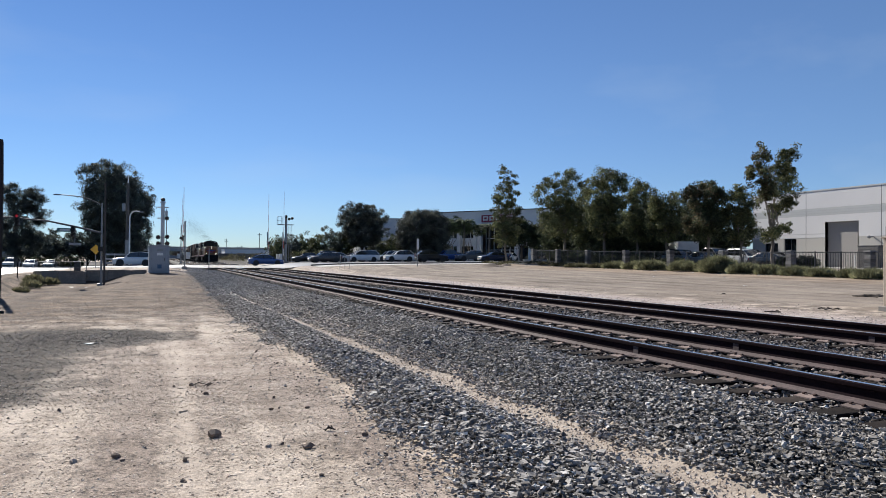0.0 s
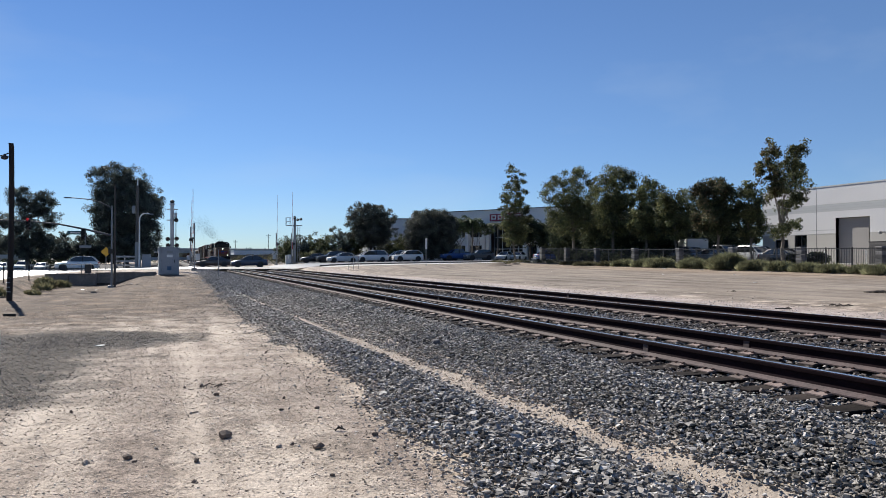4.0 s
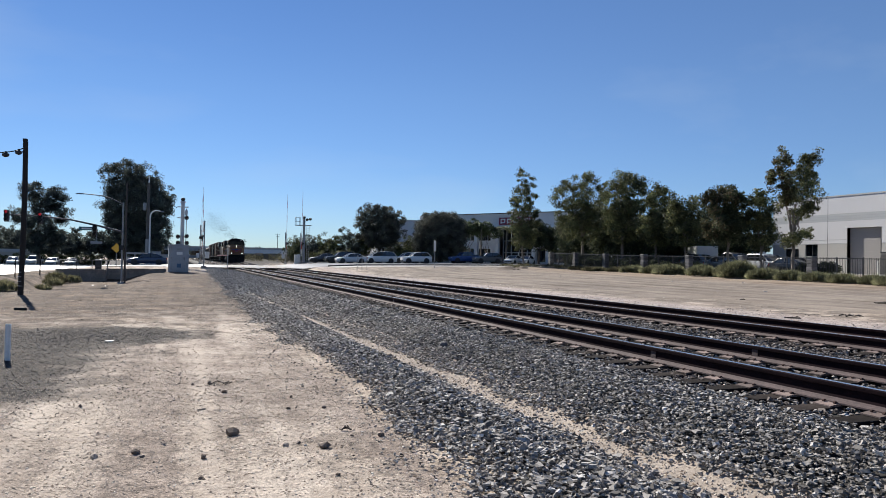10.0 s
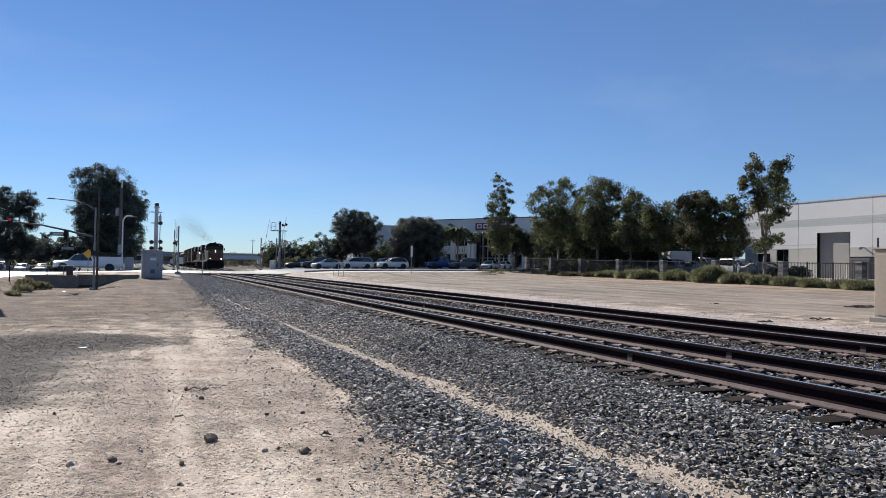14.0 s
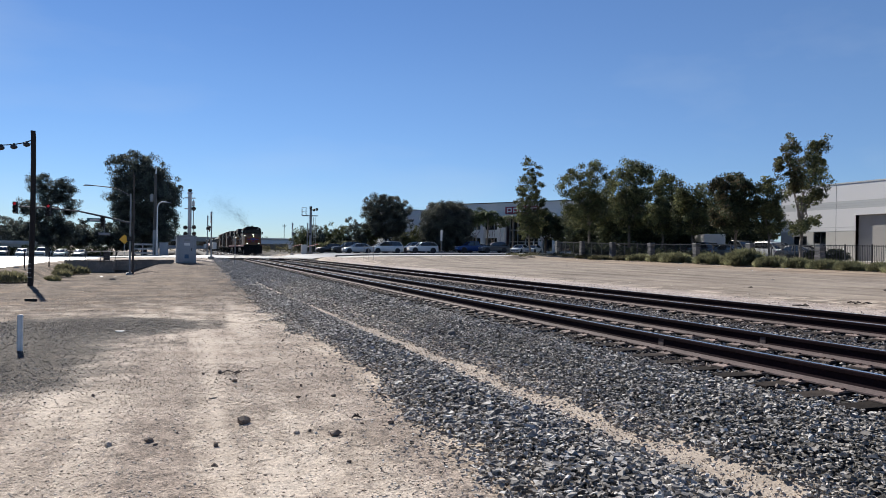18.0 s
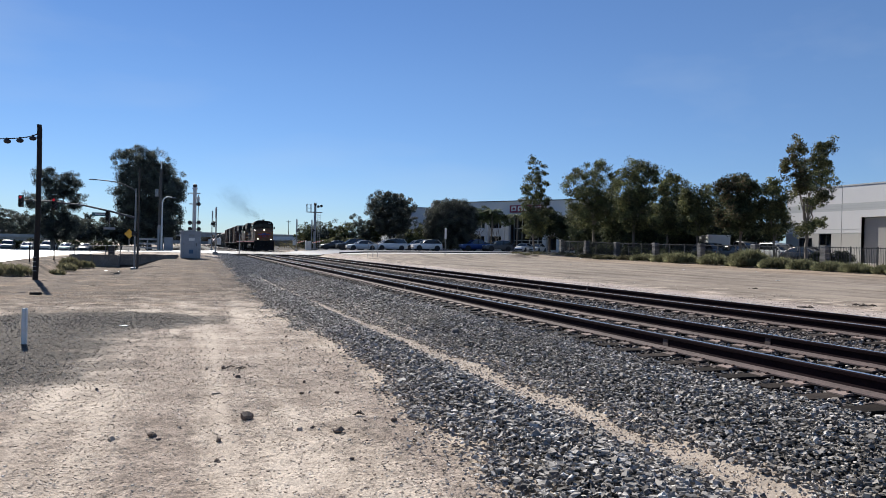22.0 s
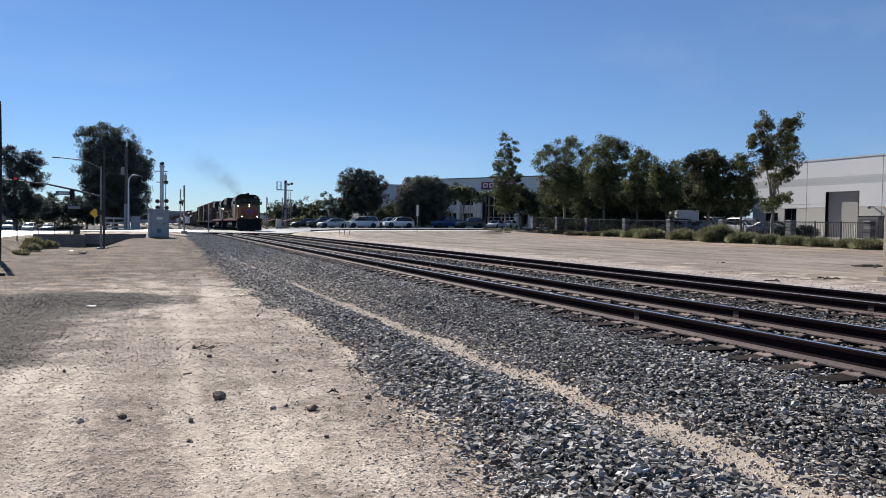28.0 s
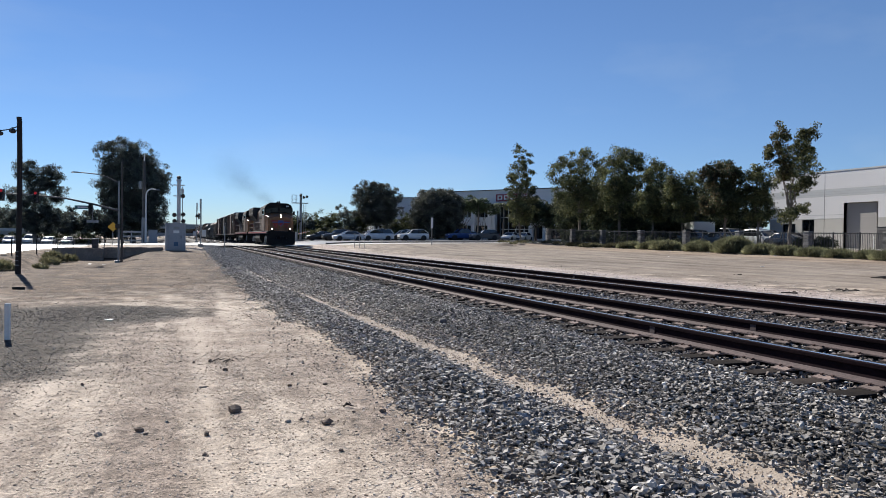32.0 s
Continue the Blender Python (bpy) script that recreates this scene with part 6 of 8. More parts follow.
tree(40.0, 62.65, 8.8, [(0.2, 0, 6.9, 1.0, 1.2, 1.9), (-0.4, 0, 4.6, 1.5, 1.4, 1.7), (0.5, 0, 3.4, 1.1, 1.2, 1.1)], LEAF_OLIVE, BARK, "yellow-green street tree with a narrow crown", 4, 0.13, 120, 78, 0.2, 0.5, group=G, full=1.06)
tree(41.0, 59.25, 8.0, [(-0.8, 0, 6.3, 1.1, 1.2, 1.4), (0.9, 0, 6.6, 1.0, 1.1, 1.2), (0, 0, 4.3, 1.9, 1.7, 1.7)], LEAF_OLIVE, BARK, "green street tree with a thin open top", 5, 0.13, 120, 70, 0.2, 0.5, group=G, full=1.06, inner=0.2)
tree(41.0, 53.3, 8.3, [(-0.4, 0, 6.6, 1.5, 1.5, 1.8), (0.6, 0, 5.4, 1.5, 1.6, 2.0), (-0.7, 0, 4.4, 1.5, 1.5, 1.8)], LEAF_DARK, BARK, "dark green rounded street tree", 6, 0.15, 170, 84, 0.2, 0.52, group=G, full=1.06, extra_leaf=LEAF_RUST)
tree(43.0, 51.45, 7.3, [(0, 0, 5.7, 1.1, 1.2, 1.7), (0.2, 0, 3.8, 1.3, 1.3, 1.5)], LEAF_OLIVE, BARK, "small green street tree", 7, 0.12, 90, 70, 0.2, 0.48, group=G, full=1.06, inner=0.2)
tree(40.0, 44.67, 10.2, [(-1.35, 0, 9.0, 0.55, 0.7, 1.0), (-1.25, 0.3, 7.5, 0.65, 0.8, 0.9), (1.45, 0.2, 9.3, 0.8, 0.8, 0.9), (1.0, 0, 8.0, 0.9, 0.9, 0.8), (0.1, 0, 8.2, 0.6, 0.7, 0.7), (0.0, 0, 6.8, 0.9, 0.9, 0.7), (1.6, 0, 6.7, 0.85, 0.9, 0.7), (-0.9, 0, 6.1, 0.8, 0.8, 0.6), (1.0, 0, 5.6, 0.9, 0.9, 0.5), (0.2, 0, 4.9, 0.7, 0.8, 0.6), (-0.7, -0.2, 3.0, 1.1, 0.9, 0.45), (0.9, 0, 3.3, 0.8, 0.7, 0.5)], LEAF_OLIVE, BARK, "tall airy tree with a forked trunk and rust-tinged tips", 8, 0.15, 150, 64, 0.18, 0.38, group=G, full=1.06, fork_z=0.3, inner=0.15, extra_leaf=LEAF_RUST)
tree(49.6, 106.5, 7.4, [(0, 0, 5.0, 2.2, 2.0, 1.8), (1.8, 0, 4.0, 1.8, 1.6, 1.6), (-1.6, 0, 4.0, 1.6, 1.6, 1.5)], LEAF_DARK, BARK_DARK, "dark round tree before the office building", 9, 0.2, 150, 60, 0.3, 0.6)
tree(53.8, 104.6, 8.6, [(0, 0, 5.5, 2.6, 2.2, 2.2), (2.2, 0, 4.5, 2.2, 2.0, 2.0), (-2.0, 0, 4.0, 2.0, 2.0, 1.8)], LEAF_DARK, BARK_DARK, "dark dense tree before the office building", 10, 0.2, 170, 60, 0.3, 0.65)

tree(27.1, 122.7, 10.6, [(-1.4, 0, 7.2, 2.5, 2.4, 2.5), (1.4, 0, 7.5, 2.5, 2.4, 2.4), (0.2, 0, 8.6, 1.9, 1.9, 1.5), (-0.2, 0, 4.8, 3.5, 2.8, 2.0), (2.7, 0, 5.4, 1.6, 1.6, 1.6), (-2.9, 0, 6.6, 1.2, 1.4, 1.2), (0.3, 0, 3.6, 2.8, 2.4, 0.9)], LEAF_DUSK, BARK_DARK, "dark rounded roadside tree with an uneven top", 11, 0.28, 380, 74, 0.25, 0.6, fork_z=0.22, full=1.06, group="roadside trees")
tree(36.9, 119.0, 9.7, [(0, 0, 5.4, 4.6, 4.0, 3.6), (-1.7, 0, 3.3, 2.9, 2.9, 2.5), (1.8, 0, 3.1, 2.9, 2.9, 2.5), (0, 0, 2.0, 2.8, 2.5, 1.6), (0.4, 0, 6.4, 3.5, 3.1, 2.5)], LEAF_DUSK, BARK_DARK, "broad dome-shaped dark ficus reaching near the ground", 12, 0.3, 640, 80, 0.24, 0.6, fork_z=0.18, inner=0.55, full=1.05, droop=-0.8, group="roadside trees")
for k, (px, py, h) in enumerate([(13.6, 126.5, 4.6), (16.4, 127.0, 5.4), (19.0, 124.6, 5.6), (22.0, 124.0, 6.6), (24.8, 125.0, 5.6), (15.0, 131.0, 5.0), (33.0, 124.5, 5.4), (31.2, 126.0, 4.6)]):
    tree(px, py, h, [(-0.7, 0, h * 0.62, 1.5, 1.5, h * 0.28), (0.8, 0, h * 0.55, 1.6, 1.5, h * 0.26), (0, 0, h * 0.35, 2.0, 1.8, h * 0.22)], LEAF_EUC if k % 2 else LEAF_OLIVE, BARK, "low scrubby roadside tree", 30 + k, 0.12, 80, 46, 0.26, 0.5, group="scrubby trees beyond the street", inner=0.2)
for k, (px, py, h) in enumerate([(17.8, 121.8, 2.2), (20.4, 120.5, 2.4), (14.8, 122.0, 2.0), (31.0, 120.5, 2.4)]):
    tree(px, py, h, [(0, 0, h * 0.5, 1.9, 1.3, h * 0.42)], LEAF_SAGE if k < 2 else LEAF_OLIVE, BARK, "rounded green roadside bush", 50 + k, 0.06, 60, 60, 0.2, 0.4, name="bush", group="roadside bushes", inner=0.1)

tree(-12.1, 129.0, 16.6, [(0, 0, 9.0, 5.5, 5.0, 4.4), (-2.3, 0, 13.2, 3.2, 3.2, 3.5), (0.5, 0, 12.9, 3.3, 3.3, 3.3), (2.6, 0, 10.2, 2.9, 3.0, 3.2), (0.6, 0, 5.3, 4.7, 4.2, 3.2), (-1.9, 0, 6.0, 3.3, 3.2, 3.0), (1.2, 0, 3.2, 3.7, 3.4, 2.0)], LEAF_FICUS, BARK_DARK, "huge dense dome-shaped dark ficus beyond the street", 13, 0.55, 900, 112, 0.21, 0.82, fork_z=0.16, inner=0.45, full=0.97, droop=0.8, stretch=1.3, lift=0.6)
tree(-26.6, 131.9, 13.0, [(-1.2, 0, 10.6, 1.7, 1.8, 1.9), (2.0, 0, 10.2, 1.7, 1.8, 1.9), (0.3, 0, 8.6, 1.9, 1.8, 1.6), (-3.0, 0, 7.2, 1.6, 1.6, 1.1), (3.2, 0, 7.4, 1.4, 1.5, 1.4), (0.2, 0, 5.4, 2.4, 2.0, 1.9), (-1.8, 0, 3.4, 2.2, 2.0, 1.4), (2.6, 0, 3.8, 1.8, 1.7, 1.5), (0.6, 0, 2.4, 2.6, 2.0, 1.4)], LEAF_EUC, BARK, "open-crowned eucalyptus with gaps of sky", 14, 0.38, 520, 104, 0.19, 0.6, fork_z=0.25, inner=0.12, full=1.0, lift=0.9)
for k, (px, py, h, r) in enumerate([(-42.2, 171, 9.2, 3.6), (-49, 168, 8.6, 3.4), (-36.5, 166, 7.6, 3.2), (-22.0, 152, 7.4, 3.2), (-18.0, 150, 7.2, 2.9), (-31.0, 158, 7.2, 3.2), (-26.5, 155, 6.8, 3.0), (-14.8, 150, 6.4, 2.6), (-55, 160, 8.5, 3.4), (-62, 158, 7.8, 3.2), (-70, 150, 8.0, 3.5)]):
    tree(px, py, h, [(-r * 0.4, 0, h * 0.66, r * 0.7, r * 0.7, h * 0.3), (r * 0.45, 0, h * 0.6, r * 0.7, r * 0.7, h * 0.3), (0, 0, h * 0.42, r * 0.95, r * 0.9, h * 0.22)], LEAF_FICUS if k % 3 else LEAF_EUC, BARK_DARK, "dark tree in the distance beyond the avenue", 60 + k, 0.2, 110, 54, 0.34, 0.62, group="trees beyond the avenue", inner=0.3)


for k, (px, py, h) in enumerate([(50, 73, 8.5), (53, 79, 9.0), (49, 83, 8.5), (52, 68, 8.0), (51, 90, 7.5), (46, 80, 8.0), (56, 88, 8.5), (51.5, 63.5, 6.8), (47.5, 90, 6.5), (44.0, 72.5, 6.0), (44.5, 66.5, 5.6)]):
    tree(px, py, h, [(-1.0, 0, h * 0.6, 2.2, 2.0, h * 0.3), (1.2, 0, h * 0.56, 2.2, 2.0, h * 0.3), (0, 0, h * 0.32, 2.6, 2.2, h * 0.24)], LEAF_DARK, BARK_DARK, "dark shade tree standing behind the street trees", 200 + k, 0.18, 110, 54, 0.32, 0.6, group="shade trees by the car park", inner=0.3)

for k, (px, py, h) in enumerate([(44.0, 122.5, 8.0), (42.0, 122.0, 7.2), (46.6, 121.5, 7.2)]):
    tree(px, py, h, [(-1.2, 0, h * 0.84, 1.5, 1.3, h * 0.13), (1.2, 0, h * 0.8, 1.6, 1.3, h * 0.13), (0, 0, h * 0.9, 1.4, 1.2, h * 0.1)], LEAF_GREEN, BARK, "small round tree before the office wall", 260 + k, 0.09, 90, 56, 0.22, 0.42, group="small trees before the office", inner=0.15)


def shrub(x, y, w, h, seed, mat, label, group, name="shrub", density=3600):
    """A soft mound of thin blades that rise and lean outwards from a woody heart."""
    rng = np.random.default_rng(seed)
    z = float(land(x, y)) - 0.03
    th = thing(name, pose(x, y, z), label, "shrub", group)
    n = int(density * w * (0.4 + h))
    a = rng.uniform(0, 2 * np.pi, n)
    q = np.sqrt(rng.random(n))
    rim = 1 + 0.16 * np.sin(2 * a + seed) + 0.1 * np.sin(5 * a + 2 * seed)
    dome = np.sqrt(np.clip(1 - q ** 2, 0.02, 1))
    root = np.stack([q * rim * w * 0.44 * np.cos(a), q * rim * w * 0.44 * np.sin(a), h * dome * 0.84 * np.sqrt(rng.random(n))], -1)
    lean = np.stack([np.cos(a) * q * 0.75, np.sin(a) * q * 0.75, np.full(n, 0.8)], -1) + rng.normal(0, 0.28, (n, 3))
    L = (0.13 + 0.16 * h) * rng.uniform(0.3, 1.2, n)
    tip = root + lean * L[:, None]
    b = rng.uniform(0, 2 * np.pi, n)
    side = np.stack([np.cos(b), np.sin(b), np.zeros(n)], -1) * (0.004 + 0.004 * rng.random(n))[:, None]
    mid = (root + tip) / 2 + rng.normal(0, 0.02, (n, 3))
    co = np.stack([root - side, tip, mid + side * 1.4], 1).reshape(-1, 3)
    part("foliage", raw_mesh("foliage", co, np.arange(3 * n).reshape(n, 3), mat), None, th)
    stem = Form()
    for k in range(7):
        a = k * 0.9
        stem.tube((0.05 * math.cos(a), 0.05 * math.sin(a), -0.05), (w * 0.2 * math.cos(a), w * 0.2 * math.sin(a), h * 0.5), 0.012, 0.005, 5)
    part("woody_heart", stem, BARK, th)
    return th


S = "sage shrubs along the fence"
for k, (px, py, w, h) in enumerate([(33.5, 66.5, 2.4, 0.5), (33.2, 63.0, 2.6, 0.55), (33.6, 59.8, 1.8, 0.6), (33.5, 57.0, 2.1, 0.9), (33.6, 53.9, 2.2, 1.0), (33.4, 51.6, 2.4, 1.2), (33.5, 47.65, 2.5, 1.2), (33.7, 45.3, 1.6, 1.3), (33.4, 43.6, 2.6, 1.75), (33.5, 41.0, 2.4, 1.05), (33.4, 38.7, 1.6, 0.95), (33.6, 36.6, 1.9, 0.85), (33.5, 34.6, 1.8, 0.8), (33.6, 32.6, 1.7, 0.75), (33.3, 30.9, 2.2, 0.8), (33.5, 28.6, 2.2, 0.8)]):
    shrub(px, py, w * 1.12, h * 0.76, 100 + k, LEAF_WEED if k < 3 else LEAF_SAGE, "low dry brown-green shrub at the foot of the fence" if k < 3 else "pale sage green shrub at the foot of the fence", S)
for k, (px, py, w, h) in enumerate([(-12.75, 35.6, 1.3, 0.5), (-13.9, 37.0, 1.2, 0.4), (-12.9, 47.0, 0.9, 0.3), (-13.0, 51.0, 1.3, 0.5), (-13.2, 53.6, 1.3, 0.75), (-12.4, 54.6, 1.0, 0.5)]):
    shrub(px, py, w, h, 140 + k, LEAF_VERGE, "low dull green and brown grass tuft on the verge", "verge grass tufts", name="grass_tuft", density=2200)
for k, (px, py, w, h) in enumerate([(31.5, 74.5, 2.6, 0.35), (33.4, 72.2, 2.4, 0.4), (30.0, 76.8, 2.0, 0.3), (33.0, 69.0, 2.0, 0.4), (28.6, 71.0, 2.2, 0.2)]):
    shrub(px, py, w, h, 160 + k, LEAF_WEED, "dry low weeds on the dirt edge", "dry weeds", name="weeds", density=700)
for k, (px, py, w, h) in enumerate([(44.4, 45.7, 1.5, 1.2), (42.6, 46.4, 0.8, 1.2)]):
    tree(px, py, h, [(0, 0, h * 0.55, w * 0.5, w * 0.5, h * 0.45)], LEAF_DARK, BARK_DARK, "clipped dark green round shrub behind the fence", 170 + k, 0.05, 60, 60, 0.12, 0.25, name="clipped_shrub", group="clipped shrubs", inner=0.2)


for k, (px, py, w, h) in enumerate([(38.2, 74.6, 3.2, 1.5), (38.4, 70.6, 3.4, 1.3), (38.5, 65.6, 3.2, 1.2), (38.6, 60.6, 3.0, 1.1), (38.8, 56.0, 2.6, 1.0)]):
    tree(px, py, h, [(0, 0, h * 0.5, w * 0.45, w * 0.55, h * 0.5)], LEAF_DARK, BARK_DARK, "low dark hedge bush in the shade behind the fence", 180 + k, 0.05, 90, 60, 0.15, 0.3, name="hedge_bush", group="hedge behind the fence", inner=0.1)


# hedge added to fill the band of tree shade behind the cars
for k in range(11):
    px = -20.5 - 4.1 * k
    tree(px, 142.5, 1.9, [(-1.0, 0, 1.0, 1.3, 0.8, 0.9), (1.0, 0, 1.0, 1.3, 0.8, 0.95)], LEAF_DARK, BARK_DARK, "dark hedge added for the shade behind the parked cars", 300 + k, 0.05, 60, 46, 0.24, 0.35, name="hedge", group="hedge beyond the avenue", inner=0.1)


def brush():
    """Dry low brush on the waste ground beyond the crossing."""
    rng = np.random.default_rng(31)
    cen = np.stack([rng.uniform(8.5, 40, 260), 122 + 90 * rng.random(260) ** 1.4, np.zeros(260)], -1)
    cen[:, 2] = land(cen[:, 0], cen[:, 1]) + rng.uniform(0.1, 1.3, 260)
    ob = leaf_cloud("brush", cen, rng.uniform(0.5, 1.3, 260), 50, 0.3, LEAF_WEED, 32, None)
    tagged(ob, "dry dull brush on the waste ground beyond the crossing", "brush", kind="stuff")


brush()


def palm(x, y, h, seed):
    rng = random.Random(seed)
    th = thing("palm_tree", pose(x, y, float(land(x, y)) - 0.1), "small feathery palm before the office entrance", "palm", "entrance palms")
    part("trunk", Form().tube((0, 0, 0), (0.1, 0, h), 0.16, 0.12, 9), BARK, th, smooth=True)
    for k in range(26):
        a, droop = rng.uniform(0, 6.28), rng.uniform(0.1, 1.0)
        pts, n = [], 7
        for i in range(n + 1):
            s = 1.9 * i / n
            pts.append(Vector((0.1 + s * math.cos(a), s * math.sin(a), h + 0.75 * math.sin(1.9 * i / n) - droop * s * s * 0.35)))
        f = Form()
        side = Vector((-math.sin(a), math.cos(a), 0))
        for i in range(n):
            for sg in (-1, 1):
                t = pts[i] + side * sg * 0.45 * math.sin(math.pi * (i + 0.7) / (n + 0.7)) + Vector((0, 0, -0.12))
                f.add([tuple(pts[i]), tuple(pts[i + 1]), tuple(t)], [(0, 1, 2)])
        part("frond", f, LEAF_GREEN, th)


palm(45.4, 121.0, 7.0, 1)
palm(49.0, 118.0, 6.2, 2)


# ---- office building with the red sign ----
def office():
    a, b = Vector((46.4, 132.2, 0)), Vector((62.2, 107.4, 0))
    d = (b - a)
    L = d.length
    ang = math.degrees(math.atan2(d.y, d.x))
    th = thing("office_building", pose(a.x, a.y, 1.2, 0, 0, ang), "grey two-storey office building with a red sign over a glazed entrance", "building")
    # local: x along the front, y away from the street behind it (front at y 0, seen from -y)
    H = 9.6
    wall = surface("pale_grey_office_wall", (0.70, 0.70, 0.69), 0.8, 0, 8, 0.3, 0.08, 0.05)
    part("wall", Form().box((-6 + 0.5, 0.2, 7.0), (11, 0.4, 5.2)), wall, th)
    part("wall", Form().box((L / 2, 0.2, 8.25), (L - 0.02, 0.4, 2.7)), wall, th)
    part("parapet_cap", Form().box((L / 2 - 5, 0.15, H + 0.06), (L + 11, 0.6, 0.14)), STEEL_DARK, th, "dark parapet cap")
    part("roof", Form().box((L / 2 - 5, 12, H - 0.6), (L + 10.5, 23, 0.3)), CONCRETE, th)
    part("back_wall", Form().box((L / 2 - 5, 23.6, H / 2), (L + 11, 0.3, H)), wall, th)
    for xx in (-10.85, L - 0.15):
        part("end_wall", Form().box((xx, 11.9, H / 2), (0.3, 23, H)), wall, th)
    # left wing: banded storeys with glazing between
    for x0, x1 in ((-10.5, 7.6), (16.8, L - 0.3)):
        for z0, z1 in ((0, 0.6), (3.0, 4.55), (6.4, 6.95)):
            part("spandrel", Form().box(((x0 + x1) / 2, 0.0, (z0 + z1) / 2), (x1 - x0, 0.5, z1 - z0)), WHITE, th)
        n = int((x1 - x0) / 1.9)
        for k in range(n):
            w = (x1 - x0) / n
            for z0, z1 in ((0.6, 3.0), (4.55, 6.4)):
                win = part("window", Form().box((x0 + w * (k + 0.5), 0.3, (z0 + z1) / 2), (w - 0.08, 0.06, z1 - z0)), GLASS_DARK, th, "dark office window")
                part("mullion", Form().box((x0 + w * k + 0.04, 0.22, (z0 + z1) / 2), (0.08, 0.14, z1 - z0)), SILVER, win)
    for xx in (3.6, 7.4, 8.3, 16.3, 19.2):
        part("column", Form().box((xx, -0.6, 3.45), (0.75, 0.75, 6.9)), WHITE, th, bevel=0.03)
    # glazed entrance
    glassw = part("entrance_glass", Form().box((12.3, 0.9, 3.4), (7.4, 0.08, 6.8)), GLASS_DARK, th, "tall dark entrance glazing")
    for k in range(5):
        part("mullion", Form().box((8.8 + 1.75 * k, 0.82, 3.4), (0.1, 0.12, 6.8)), SILVER, glassw)
    for z in (2.3, 4.5):
        part("transom", Form().box((12.3, 0.82, z), (7.4, 0.12, 0.12)), SILVER, glassw)
    part("canopy", Form().box((12.3, -0.2, 7.05), (9.0, 1.5, 0.35)), WHITE, th, "pale canopy band")
    door = part("door", Form().box((13.1, 0.8, 1.2), (1.9, 0.06, 2.4)), GLASS_DARK, th, "glazed double door")
    for xx in (12.2, 13.1, 14.0):
        part("door_frame", Form().box((xx, 0.74, 1.2), (0.12, 0.08, 2.4)), WHITE, door)
    # signs: plain shapes in their colours
    red = surface("red_sign_panel", (0.26, 0.03, 0.05), 0.5, 0, 12, 0.6, 0.1, 0.0)
    sign = part("sign_panel", Form().box((12.0, -0.28, 8.15), (7.2, 0.12, 1.35)), red, th, "red sign panel with white shapes", bevel=0.02)
    for cx in (9.35, 10.75, 12.15, 13.55, 14.75):
        part("sign_shape", Form().box((cx - 0.42, -0.37, 8.15), (0.2, 0.06, 0.9)).box((cx + 0.1, -0.37, 8.5), (0.8, 0.06, 0.2)).box((cx + 0.4, -0.372, 8.2), (0.2, 0.06, 0.42)).box((cx + 0.08, -0.371, 7.9), (0.76, 0.06, 0.2)), WHITE, sign)
    small = part("sign_panel", Form().box((12.8, 0.6, 3.15), (2.9, 0.1, 0.7)), STEEL_DARK, th, "dark sign panel with red shapes")
    for k in range(3):
        part("sign_shape", Form().box((11.9 + 0.9 * k, 0.53, 3.15), (0.62, 0.05, 0.4)), WALL_LOW, small)
    part("roof_unit", Form().box((9.0, 6, H + 0.3), (4.0, 3, 0.9)), SILVER, th, bevel=0.05)
    return th


office()


def block(name, x, y, w, d, h, mat, label, turn=0.0, z=None, bands=(), fascia=0.24):
    z = float(land(x, y)) if z is None else z
    th = thing(name, pose(x, y, z, 0, 0, turn), label, "building", "background buildings")
    part("wall", Form().box((0, 0, h / 2 - 0.2), (w, d, h + 0.4)), mat, th)
    part("roof", Form().box((0, 0, h + fascia / 2), (w + 0.4, d + 0.4, fascia)), SILVER, th)
    for k, (x0, z0, ww, hh) in enumerate(bands):
        part("window", Form().box((x0, -d / 2 - 0.03, z0), (ww, 0.1, hh)), GLASS_DARK, th)
    return th


block("low_shop", -62, 152, 64, 14, 2.3, WALL_LOW, "long low commercial building with a pale roof edge", bands=[(-24 + 6 * k, 1.1, 3.6, 1.5) for k in range(9)], fascia=0.52)
block("far_warehouse", 36, 390, 130, 40, 5.2, surface("far_wall_grey", (0.34, 0.35, 0.345), 0.9), "long low grey warehouse in the distance", bands=[(-50 + 14 * k, 2.2, 8, 2.0) for k in range(8)])
block("far_warehouse", 38, 300, 40, 16, 3.4, WALL_WHITE, "low white shed in the distance", bands=[(-14 + 7 * k, 1.5, 3, 1.2) for k in range(5)])
block("background_office", 38.6, 142, 16, 8, 8.3, WALL_WHITE, "pale wing of an office building behind the roadside trees", z=1.2, bands=[(-6 + 3 * k, 2.0, 1.8, 1.6) for k in range(5)])
block("background_office", 82, 118, 36, 16, 5.5, WALL_WHITE, "white commercial building behind the street trees", bands=[(-14 + 6 * k, 2.0, 3.5, 1.6) for k in range(5)])
block("far_warehouse", -120, 260, 120, 30, 6.0, WALL_LOW, "pale warehouse in the distance", bands=[(-50 + 14 * k, 2.2, 8, 2.0) for k in range(8)])


def far_pole(x, y, h):
    th = thing("utility_pole", pose(x, y, 0.5), "distant wooden utility pole with a cross arm", "utility pole", "distant poles")
    part("shaft", Form().tube((0, 0, 0), (0, 0, h), 0.18, 0.12, 8), WOOD_POLE, th)
    part("cross_arm", Form().box((0, 0, h - 0.6), (2.4, 0.14, 0.14)).box((0, 0, h - 1.4), (1.8, 0.14, 0.14)), WOOD_POLE, th)


far_pole(41, 372, 13.5)
far_pole(27, 395, 11)


